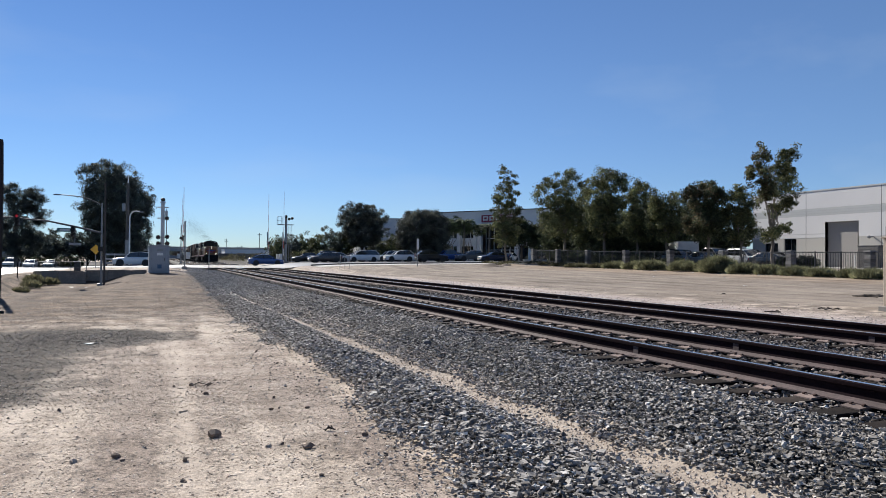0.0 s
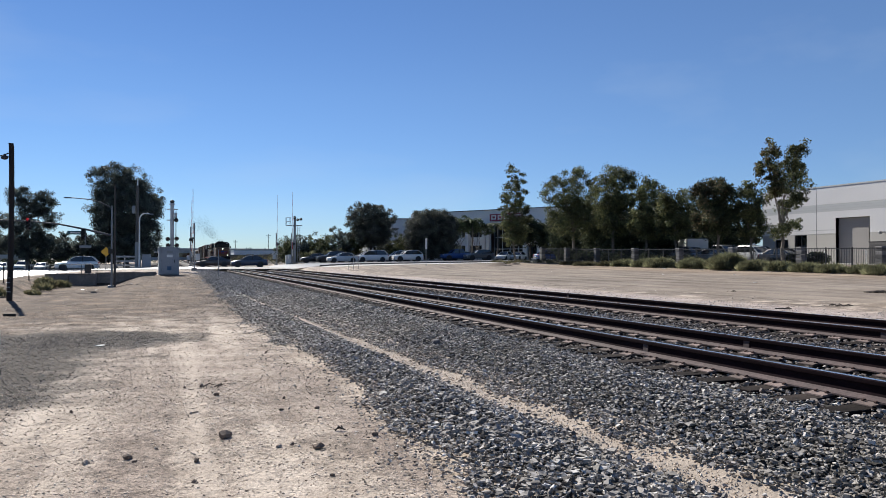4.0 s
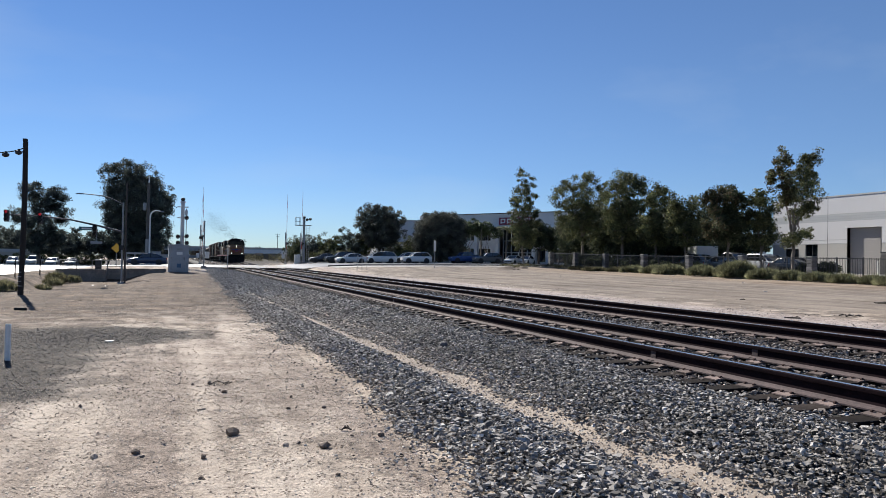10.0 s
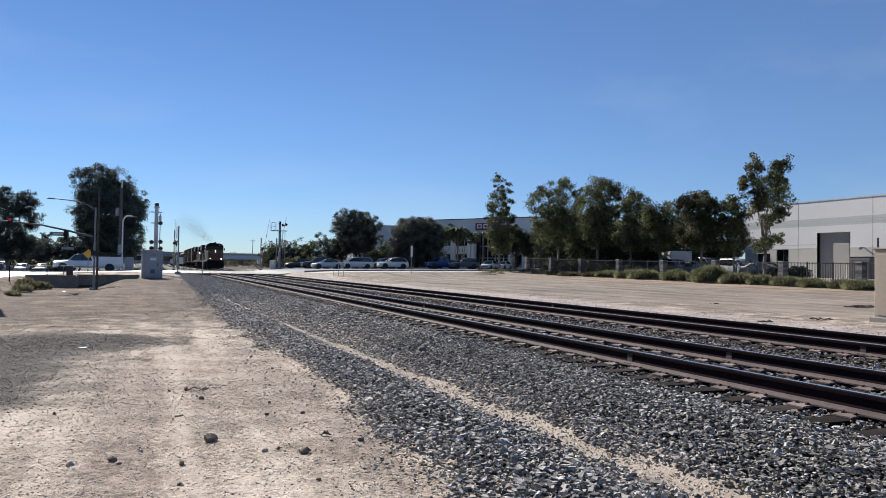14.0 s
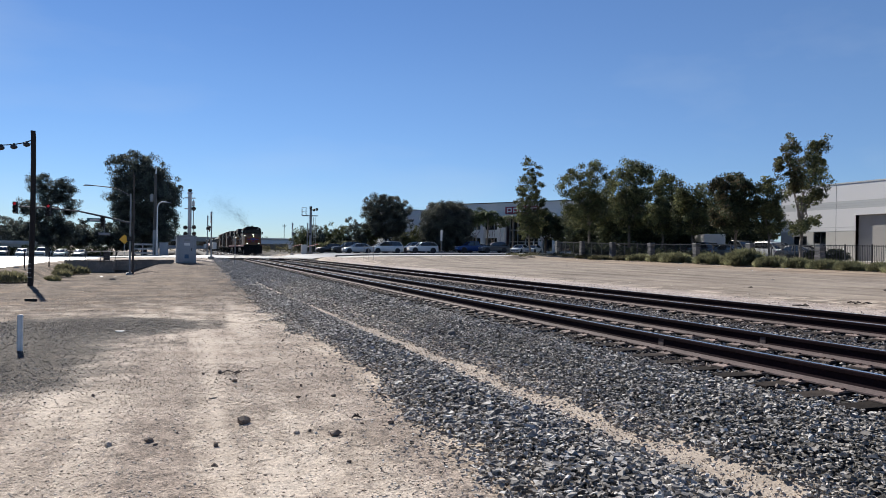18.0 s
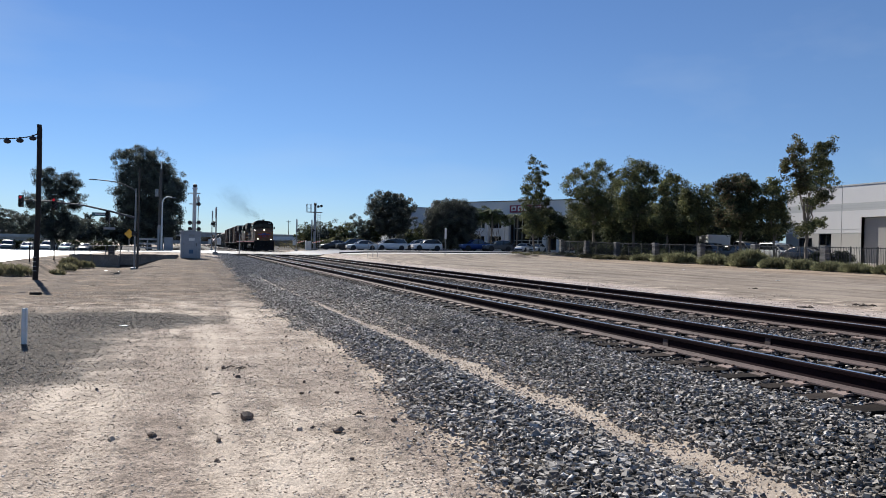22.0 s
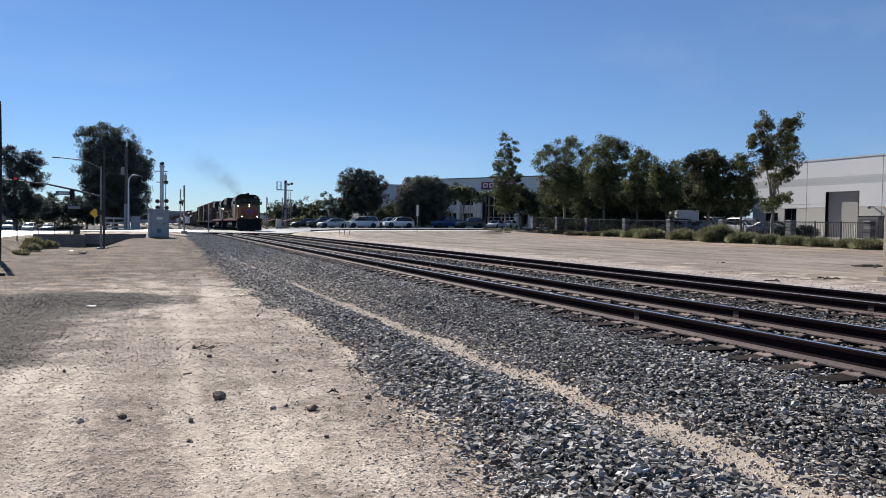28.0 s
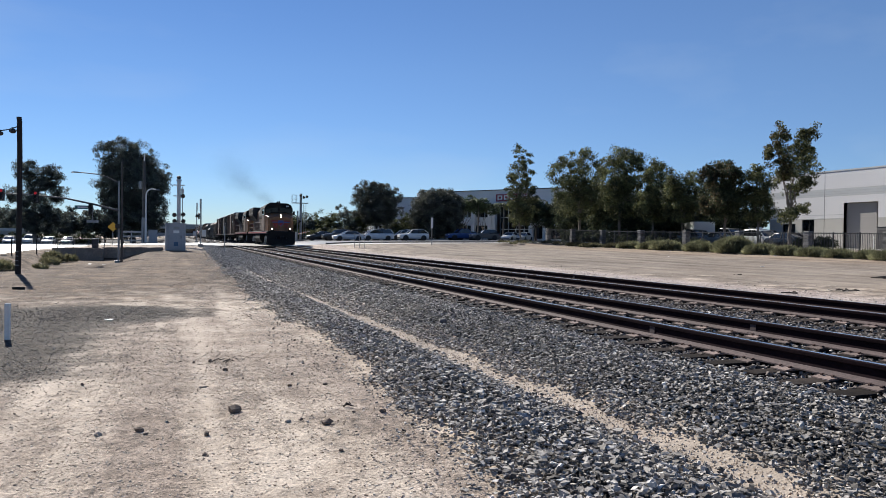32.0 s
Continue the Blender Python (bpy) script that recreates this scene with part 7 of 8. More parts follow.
def far_trees():
    rng = np.random.default_rng(8)
    cen, rad = [], []
    for x in np.arange(-420, 460, 9.0):
        if -30 < x < 26:
            h = 2.5
        else:
            h = rng.uniform(4.5, 10)
        y = 430 + rng.uniform(-20, 30)
        for k in range(7):
            cen.append((x + rng.normal(0, 3), y + rng.normal(0, 3), 0.8 + h * rng.random())); rad.append(rng.uniform(1.4, 2.6))
    ob = leaf_cloud("far_tree_line", cen, rad, 26, 1.1, LEAF_DARK, 9, None)
    tagged(ob, "distant hazy line of trees on the skyline", "trees", kind="stuff")


far_trees()


def low_wall():
    """Dark fence and clutter between the tracks and the far sheds."""
    for k, (x, y, w) in enumerate([(18, 128, 12), (24, 200, 30), (30, 250, 50)]):
        th = thing("chain_fence", pose(x, y, float(land(x, y))), "dark chain-link fence beyond the street", "fence", "far fences")
        n = int(w / 3) + 1
        for i in range(n):
            part("post", Form().tube((-w / 2 + w * i / (n - 1), 0, 0), (-w / 2 + w * i / (n - 1), 0, 1.7), 0.04, n=6), GALV, th)
        part("mesh_panel", Form().box((0, 0.05, 0.85), (w, 0.02, 1.5)), surface("dull_fence_mesh", (0.12, 0.115, 0.11), 0.9), th)


low_wall()


# ---- road vehicles ----
def loft(f, rings, slot=0):
    """Joins rings of points into a skin with closed ends."""
    n = len(rings[0])
    k = len(f.v)
    f.v += [tuple(p) for r in rings for p in r]
    for i in range(len(rings) - 1):
        for j in range(n):
            f.f.append((k + i * n + j, k + i * n + (j + 1) % n, k + (i + 1) * n + (j + 1) % n, k + (i + 1) * n + j))
            f.s.append(slot)
    f.f.append(tuple(k + j for j in range(n - 1, -1, -1)))
    f.f.append(tuple(k + (len(rings) - 1) * n + j for j in range(n)))
    f.s += [slot, slot]


def wheel_mesh(r, w):
    tyre = Form().tube((0, -w / 2, 0), (0, -w * 0.32, 0), r * 0.9, r, 20, caps=False).tube((0, -w * 0.32, 0), (0, w * 0.32, 0), r, r, 20, caps=False).tube((0, w * 0.32, 0), (0, w / 2, 0), r, r * 0.9, 20, caps=False).tube((0, -w / 2, 0), (0, w / 2, 0), r * 0.66, r * 0.66, 20, caps=True)
    for s in (-1, 1):
        a = [(r * 0.9 * math.cos(t), s * w / 2, r * 0.9 * math.sin(t)) for t in np.linspace(0, 2 * math.pi, 20, endpoint=False)]
        b = [(r * 0.66 * math.cos(t), s * w / 2, r * 0.66 * math.sin(t)) for t in np.linspace(0, 2 * math.pi, 20, endpoint=False)]
        tyre.add(a + b, [(i, (i + 1) % 20, 20 + (i + 1) % 20, 20 + i) for i in range(20)])
    rim = Form()
    for s in (-1, 1):
        y = s * (w / 2 + 0.004)
        rim.tube((0, y - 0.02 * s, 0), (0, y, 0), r * 0.2, r * 0.14, 10)
        for k in range(5):
            a = 2 * math.pi * k / 5
            m = Matrix.Rotation(-a, 4, "Y")
            rim.box((r * 0.38, y - 0.012 * s, 0), (r * 0.56, 0.03, r * 0.18), 0, m)
    return tyre.mesh("tyre", BLACK, 0, True), rim.mesh("rim", GALV)


KINDS = {
    # stations: x, half width, belt height; cabin: x, z, half width at roof; wheel radius, wheelbase ends
    "sedan": dict(body=[(-2.3, 0.62, 0.62), (-2.2, 0.82, 0.72), (-1.5, 0.9, 0.86), (-0.9, 0.91, 0.93), (0.9, 0.91, 0.96), (1.6, 0.9, 0.98), (2.2, 0.84, 0.98), (2.3, 0.7, 0.9)], cabin=[(-1.05, 0.94), (-0.25, 1.40), (0.55, 1.45), (1.05, 1.38), (1.8, 1.0)], r=0.33, axles=(-1.42, 1.38), ride=0.22),
    "suv": dict(body=[(-2.35, 0.66, 0.78), (-2.25, 0.86, 0.92), (-1.5, 0.94, 1.02), (-0.9, 0.95, 1.08), (0.9, 0.95, 1.1), (1.7, 0.94, 1.12), (2.25, 0.9, 1.1), (2.33, 0.8, 0.95)], cabin=[(-1.0, 1.06), (-0.35, 1.62), (0.6, 1.72), (1.6, 1.68), (2.2, 1.12)], r=0.38, axles=(-1.45, 1.42), ride=0.28),
    "pickup": dict(body=[(-2.85, 0.75, 0.85), (-2.75, 0.93, 1.02), (-1.7, 0.98, 1.12), (-1.2, 0.99, 1.14), (0.6, 0.99, 1.16), (0.9, 0.99, 1.14), (2.7, 0.98, 1.14), (2.8, 0.95, 1.08)], cabin=[(-1.35, 1.13), (-0.65, 1.76), (0.0, 1.86), (0.65, 1.82), (0.95, 1.14)], r=0.4, axles=(-1.85, 1.75), ride=0.36),
    "work_truck": dict(body=[(-3.55, 0.75, 0.9), (-3.45, 0.95, 1.08), (-2.4, 1.0, 1.2), (-1.9, 1.0, 1.22), (0.3, 1.0, 1.22), (0.5, 1.0, 1.2), (3.6, 1.0, 1.25), (3.7, 0.98, 1.15)], cabin=[(-2.05, 1.2), (-1.3, 1.9), (-0.4, 2.0), (0.25, 1.96), (0.5, 1.22)], r=0.42, axles=(-2.5, 2.3), ride=0.4),
    "van": dict(body=[(-2.5, 0.7, 0.75), (-2.4, 0.9, 0.92), (-1.7, 0.97, 1.04), (-1.1, 0.98, 1.08), (0.9, 0.98, 1.1), (1.8, 0.97, 1.1), (2.4, 0.94, 1.1), (2.48, 0.86, 0.9)], cabin=[(-1.75, 1.04), (-0.7, 1.66), (0.5, 1.78), (1.9, 1.74), (2.4, 1.12)], r=0.35, axles=(-1.6, 1.5), ride=0.24),
}
LENS_WHITE = surface("clear_headlamp_lens", (0.7, 0.7, 0.7), 0.15, 0, 20, 1, 0.05, 0.0)
LENS_RED = surface("red_tail_lens", (0.35, 0.015, 0.015), 0.2, 0, 20, 1, 0.05, 0.0)
PAINTS = {}


def vehicle(kind, color, m, label, group="", name="car"):
    """A road vehicle that faces -x, standing on z 0."""
    k = KINDS[kind]
    if color not in PAINTS:
        PAINTS[color] = paint("car_paint", color)
    p = PAINTS[color]
    th = thing(name, m, label, {"pickup": "pickup truck", "work_truck": "truck", "van": "van", "suv": "car", "sedan": "car"}[kind], group)
    f = Form()
    rings = []
    for x, hw, zb in k["body"]:
        lo = k["ride"]
        rings.append([(x, -hw * 0.9, lo), (x, hw * 0.9, lo), (x, hw, lo + 0.16), (x, hw * 1.0, (lo + zb) / 2 + 0.08), (x, hw * 0.96, zb - 0.05), (x, hw * 0.86, zb), (x, -hw * 0.86, zb), (x, -hw * 0.96, zb - 0.05), (x, -hw, (lo + zb) / 2 + 0.08), (x, -hw, lo + 0.16)])
    loft(f, rings)
    part("body", f, p, th, smooth=True)
    c = k["cabin"]
    wide = max(b[1] for b in k["body"])
    base = c[0][1]
    g = Form()
    top_hw = wide * 0.74
    rings = []
    for x, z in c:
        t = (z - base) / (max(q[1] for q in c) - base)
        hw = wide * 0.86 * (1 - t) + top_hw * t
        rings.append([(x, -wide * 0.85, base - 0.06), (x, wide * 0.85, base - 0.06), (x, hw, z - 0.02), (x, hw * 0.9, z), (x, -hw * 0.9, z), (x, -hw, z - 0.02)])
    loft(g, rings)
    part("glazing", g, GLASS_DARK, th, "dark tinted windows", smooth=True)
    r = Form()
    roof = [(x, z) for x, z in c[1:-1]]
    rr = []
    for x, z in roof:
        rr.append([(x, -top_hw * 1.0, z - 0.03), (x, top_hw * 1.0, z - 0.03), (x, top_hw * 0.96, z + 0.012), (x, 0, z + 0.03), (x, -top_hw * 0.96, z + 0.012)])
    loft(r, rr)
    part("roof", r, p, th, smooth=True)
    for sgn in (-1, 1):
        for (x0, z0), (x1, z1) in ((c[0], c[1]), (c[-1], c[-2])):
            part("pillar", Form().tube((x0, sgn * wide * 0.84, z0), (x1, sgn * top_hw, z1), 0.045, 0.04, 6), p, th)
        mid = (c[1][0] + c[-2][0]) / 2
        part("pillar", Form().tube((mid, sgn * wide * 0.865, base), (mid, sgn * top_hw * 1.01, c[2][1] - 0.02), 0.05, 0.04, 6), BLACK, th)
        part("mirror", Form().box((c[0][0] + 0.3, sgn * (wide + 0.06), base + 0.06), (0.12, 0.2, 0.14)), p, th, bevel=0.03)
        fx, bx = k["body"][1][0], k["body"][-2][0]
        part("headlight", Form().box((fx - 0.03, sgn * wide * 0.66, k["body"][1][2] - 0.1), (0.14, 0.36, 0.13)), LENS_WHITE, th, bevel=0.03)
        part("tail_light", Form().box((bx + 0.06, sgn * wide * 0.72, k["body"][-2][2] - 0.16), (0.1, 0.3, 0.2)), LENS_RED, th, bevel=0.03)
    part("bumper", Form().box((k["body"][0][0] + 0.04, 0, k["ride"] + 0.17), (0.14, wide * 1.5, 0.16)), BLACK, th, bevel=0.04)
    part("bumper", Form().box((k["body"][-1][0] - 0.02, 0, k["ride"] + 0.2), (0.14, wide * 1.6, 0.16)), BLACK, th, bevel=0.04)
    part("licence_plate", Form().box((k["body"][-1][0] + 0.06, 0, k["ride"] + 0.36), (0.02, 0.3, 0.14)), WHITE, th)
    tm, rm = WHEELS.setdefault(k["r"], None) or wheel_mesh(k["r"], 0.22)
    WHEELS[k["r"]] = (tm, rm)
    wheels = []
    for ax in k["axles"]:
        for sgn in (-1, 1):
            wh = part("wheel", tm, None, th, "black tyre on a metal rim", m=pose(ax, sgn * (wide - 0.12), k["r"]))
            part("rim", rm, None, wh)
            part("wheel_arch", Form().tube((ax, sgn * (wide - 0.25), k["r"] + 0.02), (ax, sgn * (wide + 0.004), k["r"] + 0.02), k["r"] * 1.16, n=20), BLACK, th)
            wheels.append(wh)
    if kind == "pickup":
        part("bed", Form().box((1.8, 0, 1.10), (1.7, 1.6, 0.1)), BLACK, th, "dark open load bed")
    if kind == "work_truck":
        for sgn in (-1, 1):
            part("tool_locker", Form().box((2.1, sgn * 0.82, 1.45), (2.9, 0.34, 0.5)), p, th, bevel=0.03)
            for xx in (0.75, 2.1, 3.45):
                part("rack_post", Form().tube((xx, sgn * 0.85, 1.2), (xx, sgn * 0.85, 2.1), 0.03, n=6), BLACK, th)
            part("rack_rail", Form().tube((-0.2, sgn * 0.85, 2.1), (3.6, sgn * 0.85, 2.1), 0.03, n=6), BLACK, th)
        part("gear_box", Form().box((2.9, 0, 1.62), (1.1, 1.1, 0.7)), BLACK, th, "dark equipment on the load bed", bevel=0.04)
    return th, wheels


WHEELS = {}


def on_road(x, y, turn=0):
    return pose(x, y, max(float(land(x, y)) + 0.04, RAIL_Z - 0.01 if abs(x - 2.9) < 7 else 0), 0, 0, turn)


SIL, WHI, BLK, GRY, BLU, DBL, BRN = (0.58, 0.59, 0.60), (0.82, 0.82, 0.81), (0.012, 0.012, 0.014), (0.11, 0.115, 0.12), (0.02, 0.07, 0.24), (0.015, 0.03, 0.075), (0.05, 0.03, 0.022)
Q = "cars waiting in the street"
for kind, col, x, y, lab in (
    ("sedan", BLK, 15.6, 113.0, "black sedan waiting in the street"), ("suv", BLK, 17.6, 110.0, "black sport utility car waiting in the street"),
    ("sedan", SIL, 18.3, 106.0, "silver sedan waiting in the street"), ("sedan", BRN, 22.6, 111.5, "dark maroon sedan waiting in the street"),
    ("van", WHI, 23.4, 108.6, "white minivan waiting in the street"), ("suv", WHI, 28.7, 112.0, "white sport utility car waiting in the outer lane"),
    ("suv", WHI, 28.7, 107.0, "white sport utility car waiting in the inner lane"), ("pickup", BLU, 38.2, 110.0, "bright blue pickup truck waiting in the street"),
    ("suv", GRY, 40.6, 107.0, "grey sport utility car waiting in the street"), ("sedan", DBL, 40.2, 113.2, "dark blue sedan waiting in the outer lane")):
    vehicle(kind, col, on_road(x, y), lab, Q, "pickup_truck" if kind == "pickup" else "car")
P = "cars parked behind the fence"
for kind, col, x, y, turn, lab in (
    ("sedan", WHI, 47.6, 112.0, 42, "white sedan parked nose to the street"), ("sedan", WHI, 50.4, 112.6, 42, "white coupe parked nose to the street"),
    ("suv", SIL, 47.0, 55.0, 90, "silver car parked behind the fence"), ("pickup", GRY, 47.5, 60.0, 90, "grey pickup truck parked behind the fence"), ("suv", BLK, 45.0, 69.5, 90, "black car parked behind the fence"),
    ("sedan", BLK, 47.5, 71.5, 80, "black coupe parked behind the fence"), ("suv", GRY, 47.0, 77.0, 90, "grey car parked behind the fence"), ("sedan", BLK, 46.0, 50.6, 90, "black sedan parked behind the fence"),
    ("sedan", SIL, 47.5, 63.2, 90, "silver sedan parked behind the fence"), ("van", GRY, 49.5, 57.5, 90, "grey van parked behind the fence"), ("sedan", BLK, 47.2, 74.2, 90, "black sedan parked in the shade behind the fence"), ("suv", BLK, 44.6, 61.3, 90, "black sport utility car parked before the box truck"), ("sedan", GRY, 44.2, 57.2, 90, "grey sedan parked in the shade behind the fence")):
    vehicle(kind, col, pose(x, y, float(land(x, y)) + 0.02, 0, 0, turn), lab, P, "pickup_truck" if kind == "pickup" else "car")
rng2 = random.Random(4)
for k in range(15):
    x = -22.6 - 2.9 * k
    kind = rng2.choice(["suv", "sedan", "suv", "pickup", "sedan", "van"])
    col = rng2.choice([WHI, SIL, GRY, BLK, SIL, GRY, WHI])
    word = {WHI: "white", SIL: "silver", GRY: "grey", BLK: "black"}[col]
    what = {"suv": "sport utility car", "sedan": "sedan", "pickup": "pickup truck", "van": "van"}[kind]
    vehicle(kind, col, pose(x, 138 + rng2.uniform(-0.6, 0.6), float(land(x, 138)) + 0.02, 0, 0, 90 + rng2.uniform(-6, 6)), f"{word} {what} parked in a row beyond the avenue", "cars parked beyond the avenue", "pickup_truck" if kind == "pickup" else "car")


def box_truck():
    th = thing("box_truck", pose(48.0, 66.0, float(land(48.0, 66.0)), 0, 0, 248), "white box truck parked behind the fence", "truck")
    part("cargo_box", Form().box((1.2, 0, 1.65), (4.4, 2.2, 1.7)), WHITE, th, bevel=0.04)
    part("cab", Form().prism([(-2.6, 0.5), (-1.05, 0.5), (-1.05, 2.2), (-1.9, 2.2), (-2.35, 1.4), (-2.6, 1.3)], 1, -0.95, 0.95), WHITE, th, bevel=0.05)
    part("windscreen", Form().prism([(-2.37, 1.43), (-1.95, 2.12), (-1.90, 2.12), (-2.32, 1.4)], 1, -0.85, 0.85), GLASS_DARK, th)
    tm, rm = WHEELS[0.4]
    for ax in (-1.8, 2.3):
        for s in (-1, 1):
            wh = part("wheel", tm, None, th, m=pose(ax, s * 0.85, 0.4))
            part("rim", rm, None, wh)
    part("frame", Form().box((0.5, 0, 0.65), (5.6, 0.9, 0.25)), BLACK, th)


box_truck()
MOVERS = [
    (vehicle("sedan", BLU, on_road(7.7, 100.0, 180), "blue sedan driving along the street", "moving cars"), 100.0, 180),
    (vehicle("suv", BLK, on_road(31.4, 100.0, 180), "black sport utility car driving along the street", "moving cars"), 100.0, 180),
    (vehicle("sedan", BRN, on_road(17.0, 102.6), "dark maroon sedan pulling away along the street", "moving cars"), 102.6, 0),
    (vehicle("suv", WHI, on_road(-8.4, 97.0), "white sport utility car at the lights, then driving off", "moving cars"), 97.0, 0),
    (vehicle("sedan", DBL, on_road(70, 97.0), "dark blue sedan stopping at the lights", "moving cars"), 97.0, 0),
    (vehicle("work_truck", WHI, on_road(80, 93.4), "white work truck with a ladder rack driving over the crossing", "moving cars", "work_truck"), 93.4, 0),
]


# ---- the freight train ----
ARMOUR = surface("armour_yellow_paint", (0.215, 0.096, 0.036), 0.42, 0, 12, 0.5, 0.22, 0.0, spec=0.35, tint=(0.10, 0.042, 0.026))
BOGIE_GREY = surface("pale_grey_bogie_paint", (0.24, 0.24, 0.235), 0.7, 0, 12, 0.8, 0.3, 0.05, tint=(0.08, 0.075, 0.07))
# dark copy of the armour yellow: shade of the sides, and soot, in its colour
SHADED_SOOTY = surface("shaded_sooty_yellow_paint", (0.088, 0.046, 0.03), 0.7, 0, 9, 0.6, 0.35, 0.03, tint=(0.05, 0.032, 0.024))
LOCO_GREY = surface("loco_grey_paint", (0.032, 0.032, 0.033), 0.75, 0, 12, 0.5, 0.25, 0.03, spec=0.3)
LOCO_DARK = surface("sooty_underframe", (0.014, 0.013, 0.013), 0.85, 0.0, 14, 0.8, 0.3, 0.1, spec=0.25)
CAB_GLASS = surface("shaded_cab_glass", (0.008, 0.009, 0.01), 0.15, 0, 12, 0.5, 0.1, 0.0, spec=0.22)
LOCO_RED = surface("loco_red_stripe", (0.26, 0.02, 0.02), 0.5, 0, 12, 0.5, 0.1, 0.0)
EMBLEM_BLUE = surface("emblem_blue", (0.04, 0.06, 0.2), 0.5, 0, 12, 0.5, 0.1, 0.0)


def axle_mesh():
    f = Form()
    for s in (-1, 1):
        f.tube((s * 0.66, 0, 0), (s * 0.80, 0, 0), 0.53, 0.52, 24).tube((s * 0.66, 0, 0), (s * 0.63, 0, 0), 0.53, 0.56, 24)
        for k in range(4):
            a = k * math.pi / 2
            f.box((s * 0.81, 0.3 * math.cos(a), 0.3 * math.sin(a)), (0.03, 0.12, 0.12))
    f.tube((-0.7, 0, 0), (0.7, 0, 0), 0.09, n=10)
    return f.mesh("wheelset", LOCO_DARK, 0, True)


AXLE = axle_mesh()


def locomotive(y, label):
    """Six-axle road locomotive; front at local y 0, facing -y; z 0 is the rail top."""
    th = thing("locomotive", pose(4.9525, y, RAIL_Z), label, "locomotive", "freight train")
    axles = []
    part("frame", Form().box((0, 11.2, 1.42), (3.0, 20.6, 0.3)), LOCO_GREY, th, bevel=0.02)
    part("sill_stripe", Form().box((1.512, 11.2, 1.42), (0.02, 20.4, 0.14)).box((-1.512, 11.2, 1.42), (0.02, 20.4, 0.14)), LOCO_RED, th, "red stripe along the sill")
    # pilot, plough, coupler
    part("pilot", Form().box((0, 0.75, 0.95), (2.95, 0.3, 1.15)), LOCO_DARK, th, bevel=0.03)
    plow = Form()
    plow.add([(-1.45, 0.62, 0.75), (0, 0.30, 0.75), (1.45, 0.62, 0.75), (-1.45, 0.52, 0.12), (0, 0.05, 0.12), (1.45, 0.52, 0.12), (-1.45, 0.75, 0.75), (1.45, 0.75, 0.75), (-1.45, 0.7, 0.12), (1.45, 0.7, 0.12)], [(0, 1, 4, 3), (1, 2, 5, 4), (6, 7, 2, 1, 0), (8, 3, 4, 5, 9), (0, 3, 8, 6), (2, 7, 9, 5), (6, 8, 9, 7)])
    part("snow_plough", plow, LOCO_DARK, th)
    part("coupler", Form().box((0, 0.15, 0.88), (0.28, 0.9, 0.28)).box((0, -0.25, 0.88), (0.36, 0.28, 0.34)), LOCO_DARK, th, bevel=0.04)
    for s in (-1, 1):
        for k in range(4):
            part("step", Form().box((s * 1.32, 0.78 + 0.05 * k, 0.42 + 0.3 * k), (0.42, 0.32, 0.04)), LOCO_GREY, th)
        part("hose", Form().tube((s * 0.5, 0.58, 0.95), (s * 0.55, 0.4, 0.5), 0.03, n=6).tube((s * 0.55, 0.4, 0.5), (s * 0.62, 0.5, 0.35), 0.03, n=6), BLACK, th)
        # ditch lights
        dl = part("ditch_light", Form().tube((s * 0.95, 0.58, 1.82), (s * 0.95, 0.8, 1.82), 0.15, n=14).box((s * 0.95, 0.75, 1.7), (0.3, 0.2, 0.3)), LOCO_DARK, th, "round ditch light, lit")
        part("lens", Form().tube((s * 0.95, 0.57, 1.82), (s * 0.95, 0.54, 1.82), 0.075, n=14), LAMP_WARM, dl, "glowing lamp lens")
    # nose
    nose = Form()
    loft(nose, [[(-1.05, 0.95, 1.55), (1.05, 0.95, 1.55), (1.05, 0.98, 2.88), (0.5, 1.02, 3.12), (-0.5, 1.02, 3.12), (-1.05, 0.98, 2.88)], [(-1.32, 1.3, 1.55), (1.32, 1.3, 1.55), (1.32, 1.35, 3.08), (0.7, 1.4, 3.34), (-0.7, 1.4, 3.34), (-1.32, 1.35, 3.08)], [(-1.48, 2.75, 1.55), (1.48, 2.75, 1.55), (1.48, 2.75, 3.3), (0.9, 2.75, 3.55), (-0.9, 2.75, 3.55), (-1.48, 2.75, 3.3)]])
    part("nose", nose, ARMOUR, th, "yellow wide nose", smooth=False)
    part("nose_door", Form().box((-0.42, 0.95, 2.2), (0.6, 0.05, 1.2)), ARMOUR, th, bevel=0.02)
    hl = part("headlight", Form().box((0, 1.02, 3.2), (0.24, 0.2, 0.46)), LOCO_DARK, th, "twin headlight, lit", bevel=0.03)
    for z in (3.09, 3.31):
        part("lens", Form().tube((0, 0.915, z), (0, 0.89, z), 0.06, n=14), LAMP_WARM, hl, "glowing lamp lens")
    # emblem as plain shapes: spread wings and a shield
    emb = part("emblem", Form().prism([(-0.28, 2.72), (0.28, 2.72), (0.3, 2.4), (0, 2.05), (-0.3, 2.4)], 1, 0.90, 0.925), EMBLEM_BLUE, th, "blue and red winged emblem shapes")
    part("emblem_band", Form().prism([(-0.24, 2.46), (0.24, 2.46), (0, 2.1)], 1, 0.885, 0.898), LOCO_RED, emb)
    for s in (-1, 1):
        for k in range(6):
            part("wing_bar", Form().box((s * (0.66 - 0.03 * k), 0.935, 2.66 - 0.13 * k), (0.66 - 0.07 * k, 0.05, 0.1)), EMBLEM_BLUE if k == 1 else LOCO_RED, emb)
    # cab: painted body below the glass, dark head and roof above
    part("cab", Form().box((0, 4.02, 2.58), (3.04, 2.54, 2.06)), SHADED_SOOTY, th, "yellow cab body darkened for shade and soot", bevel=0.03)
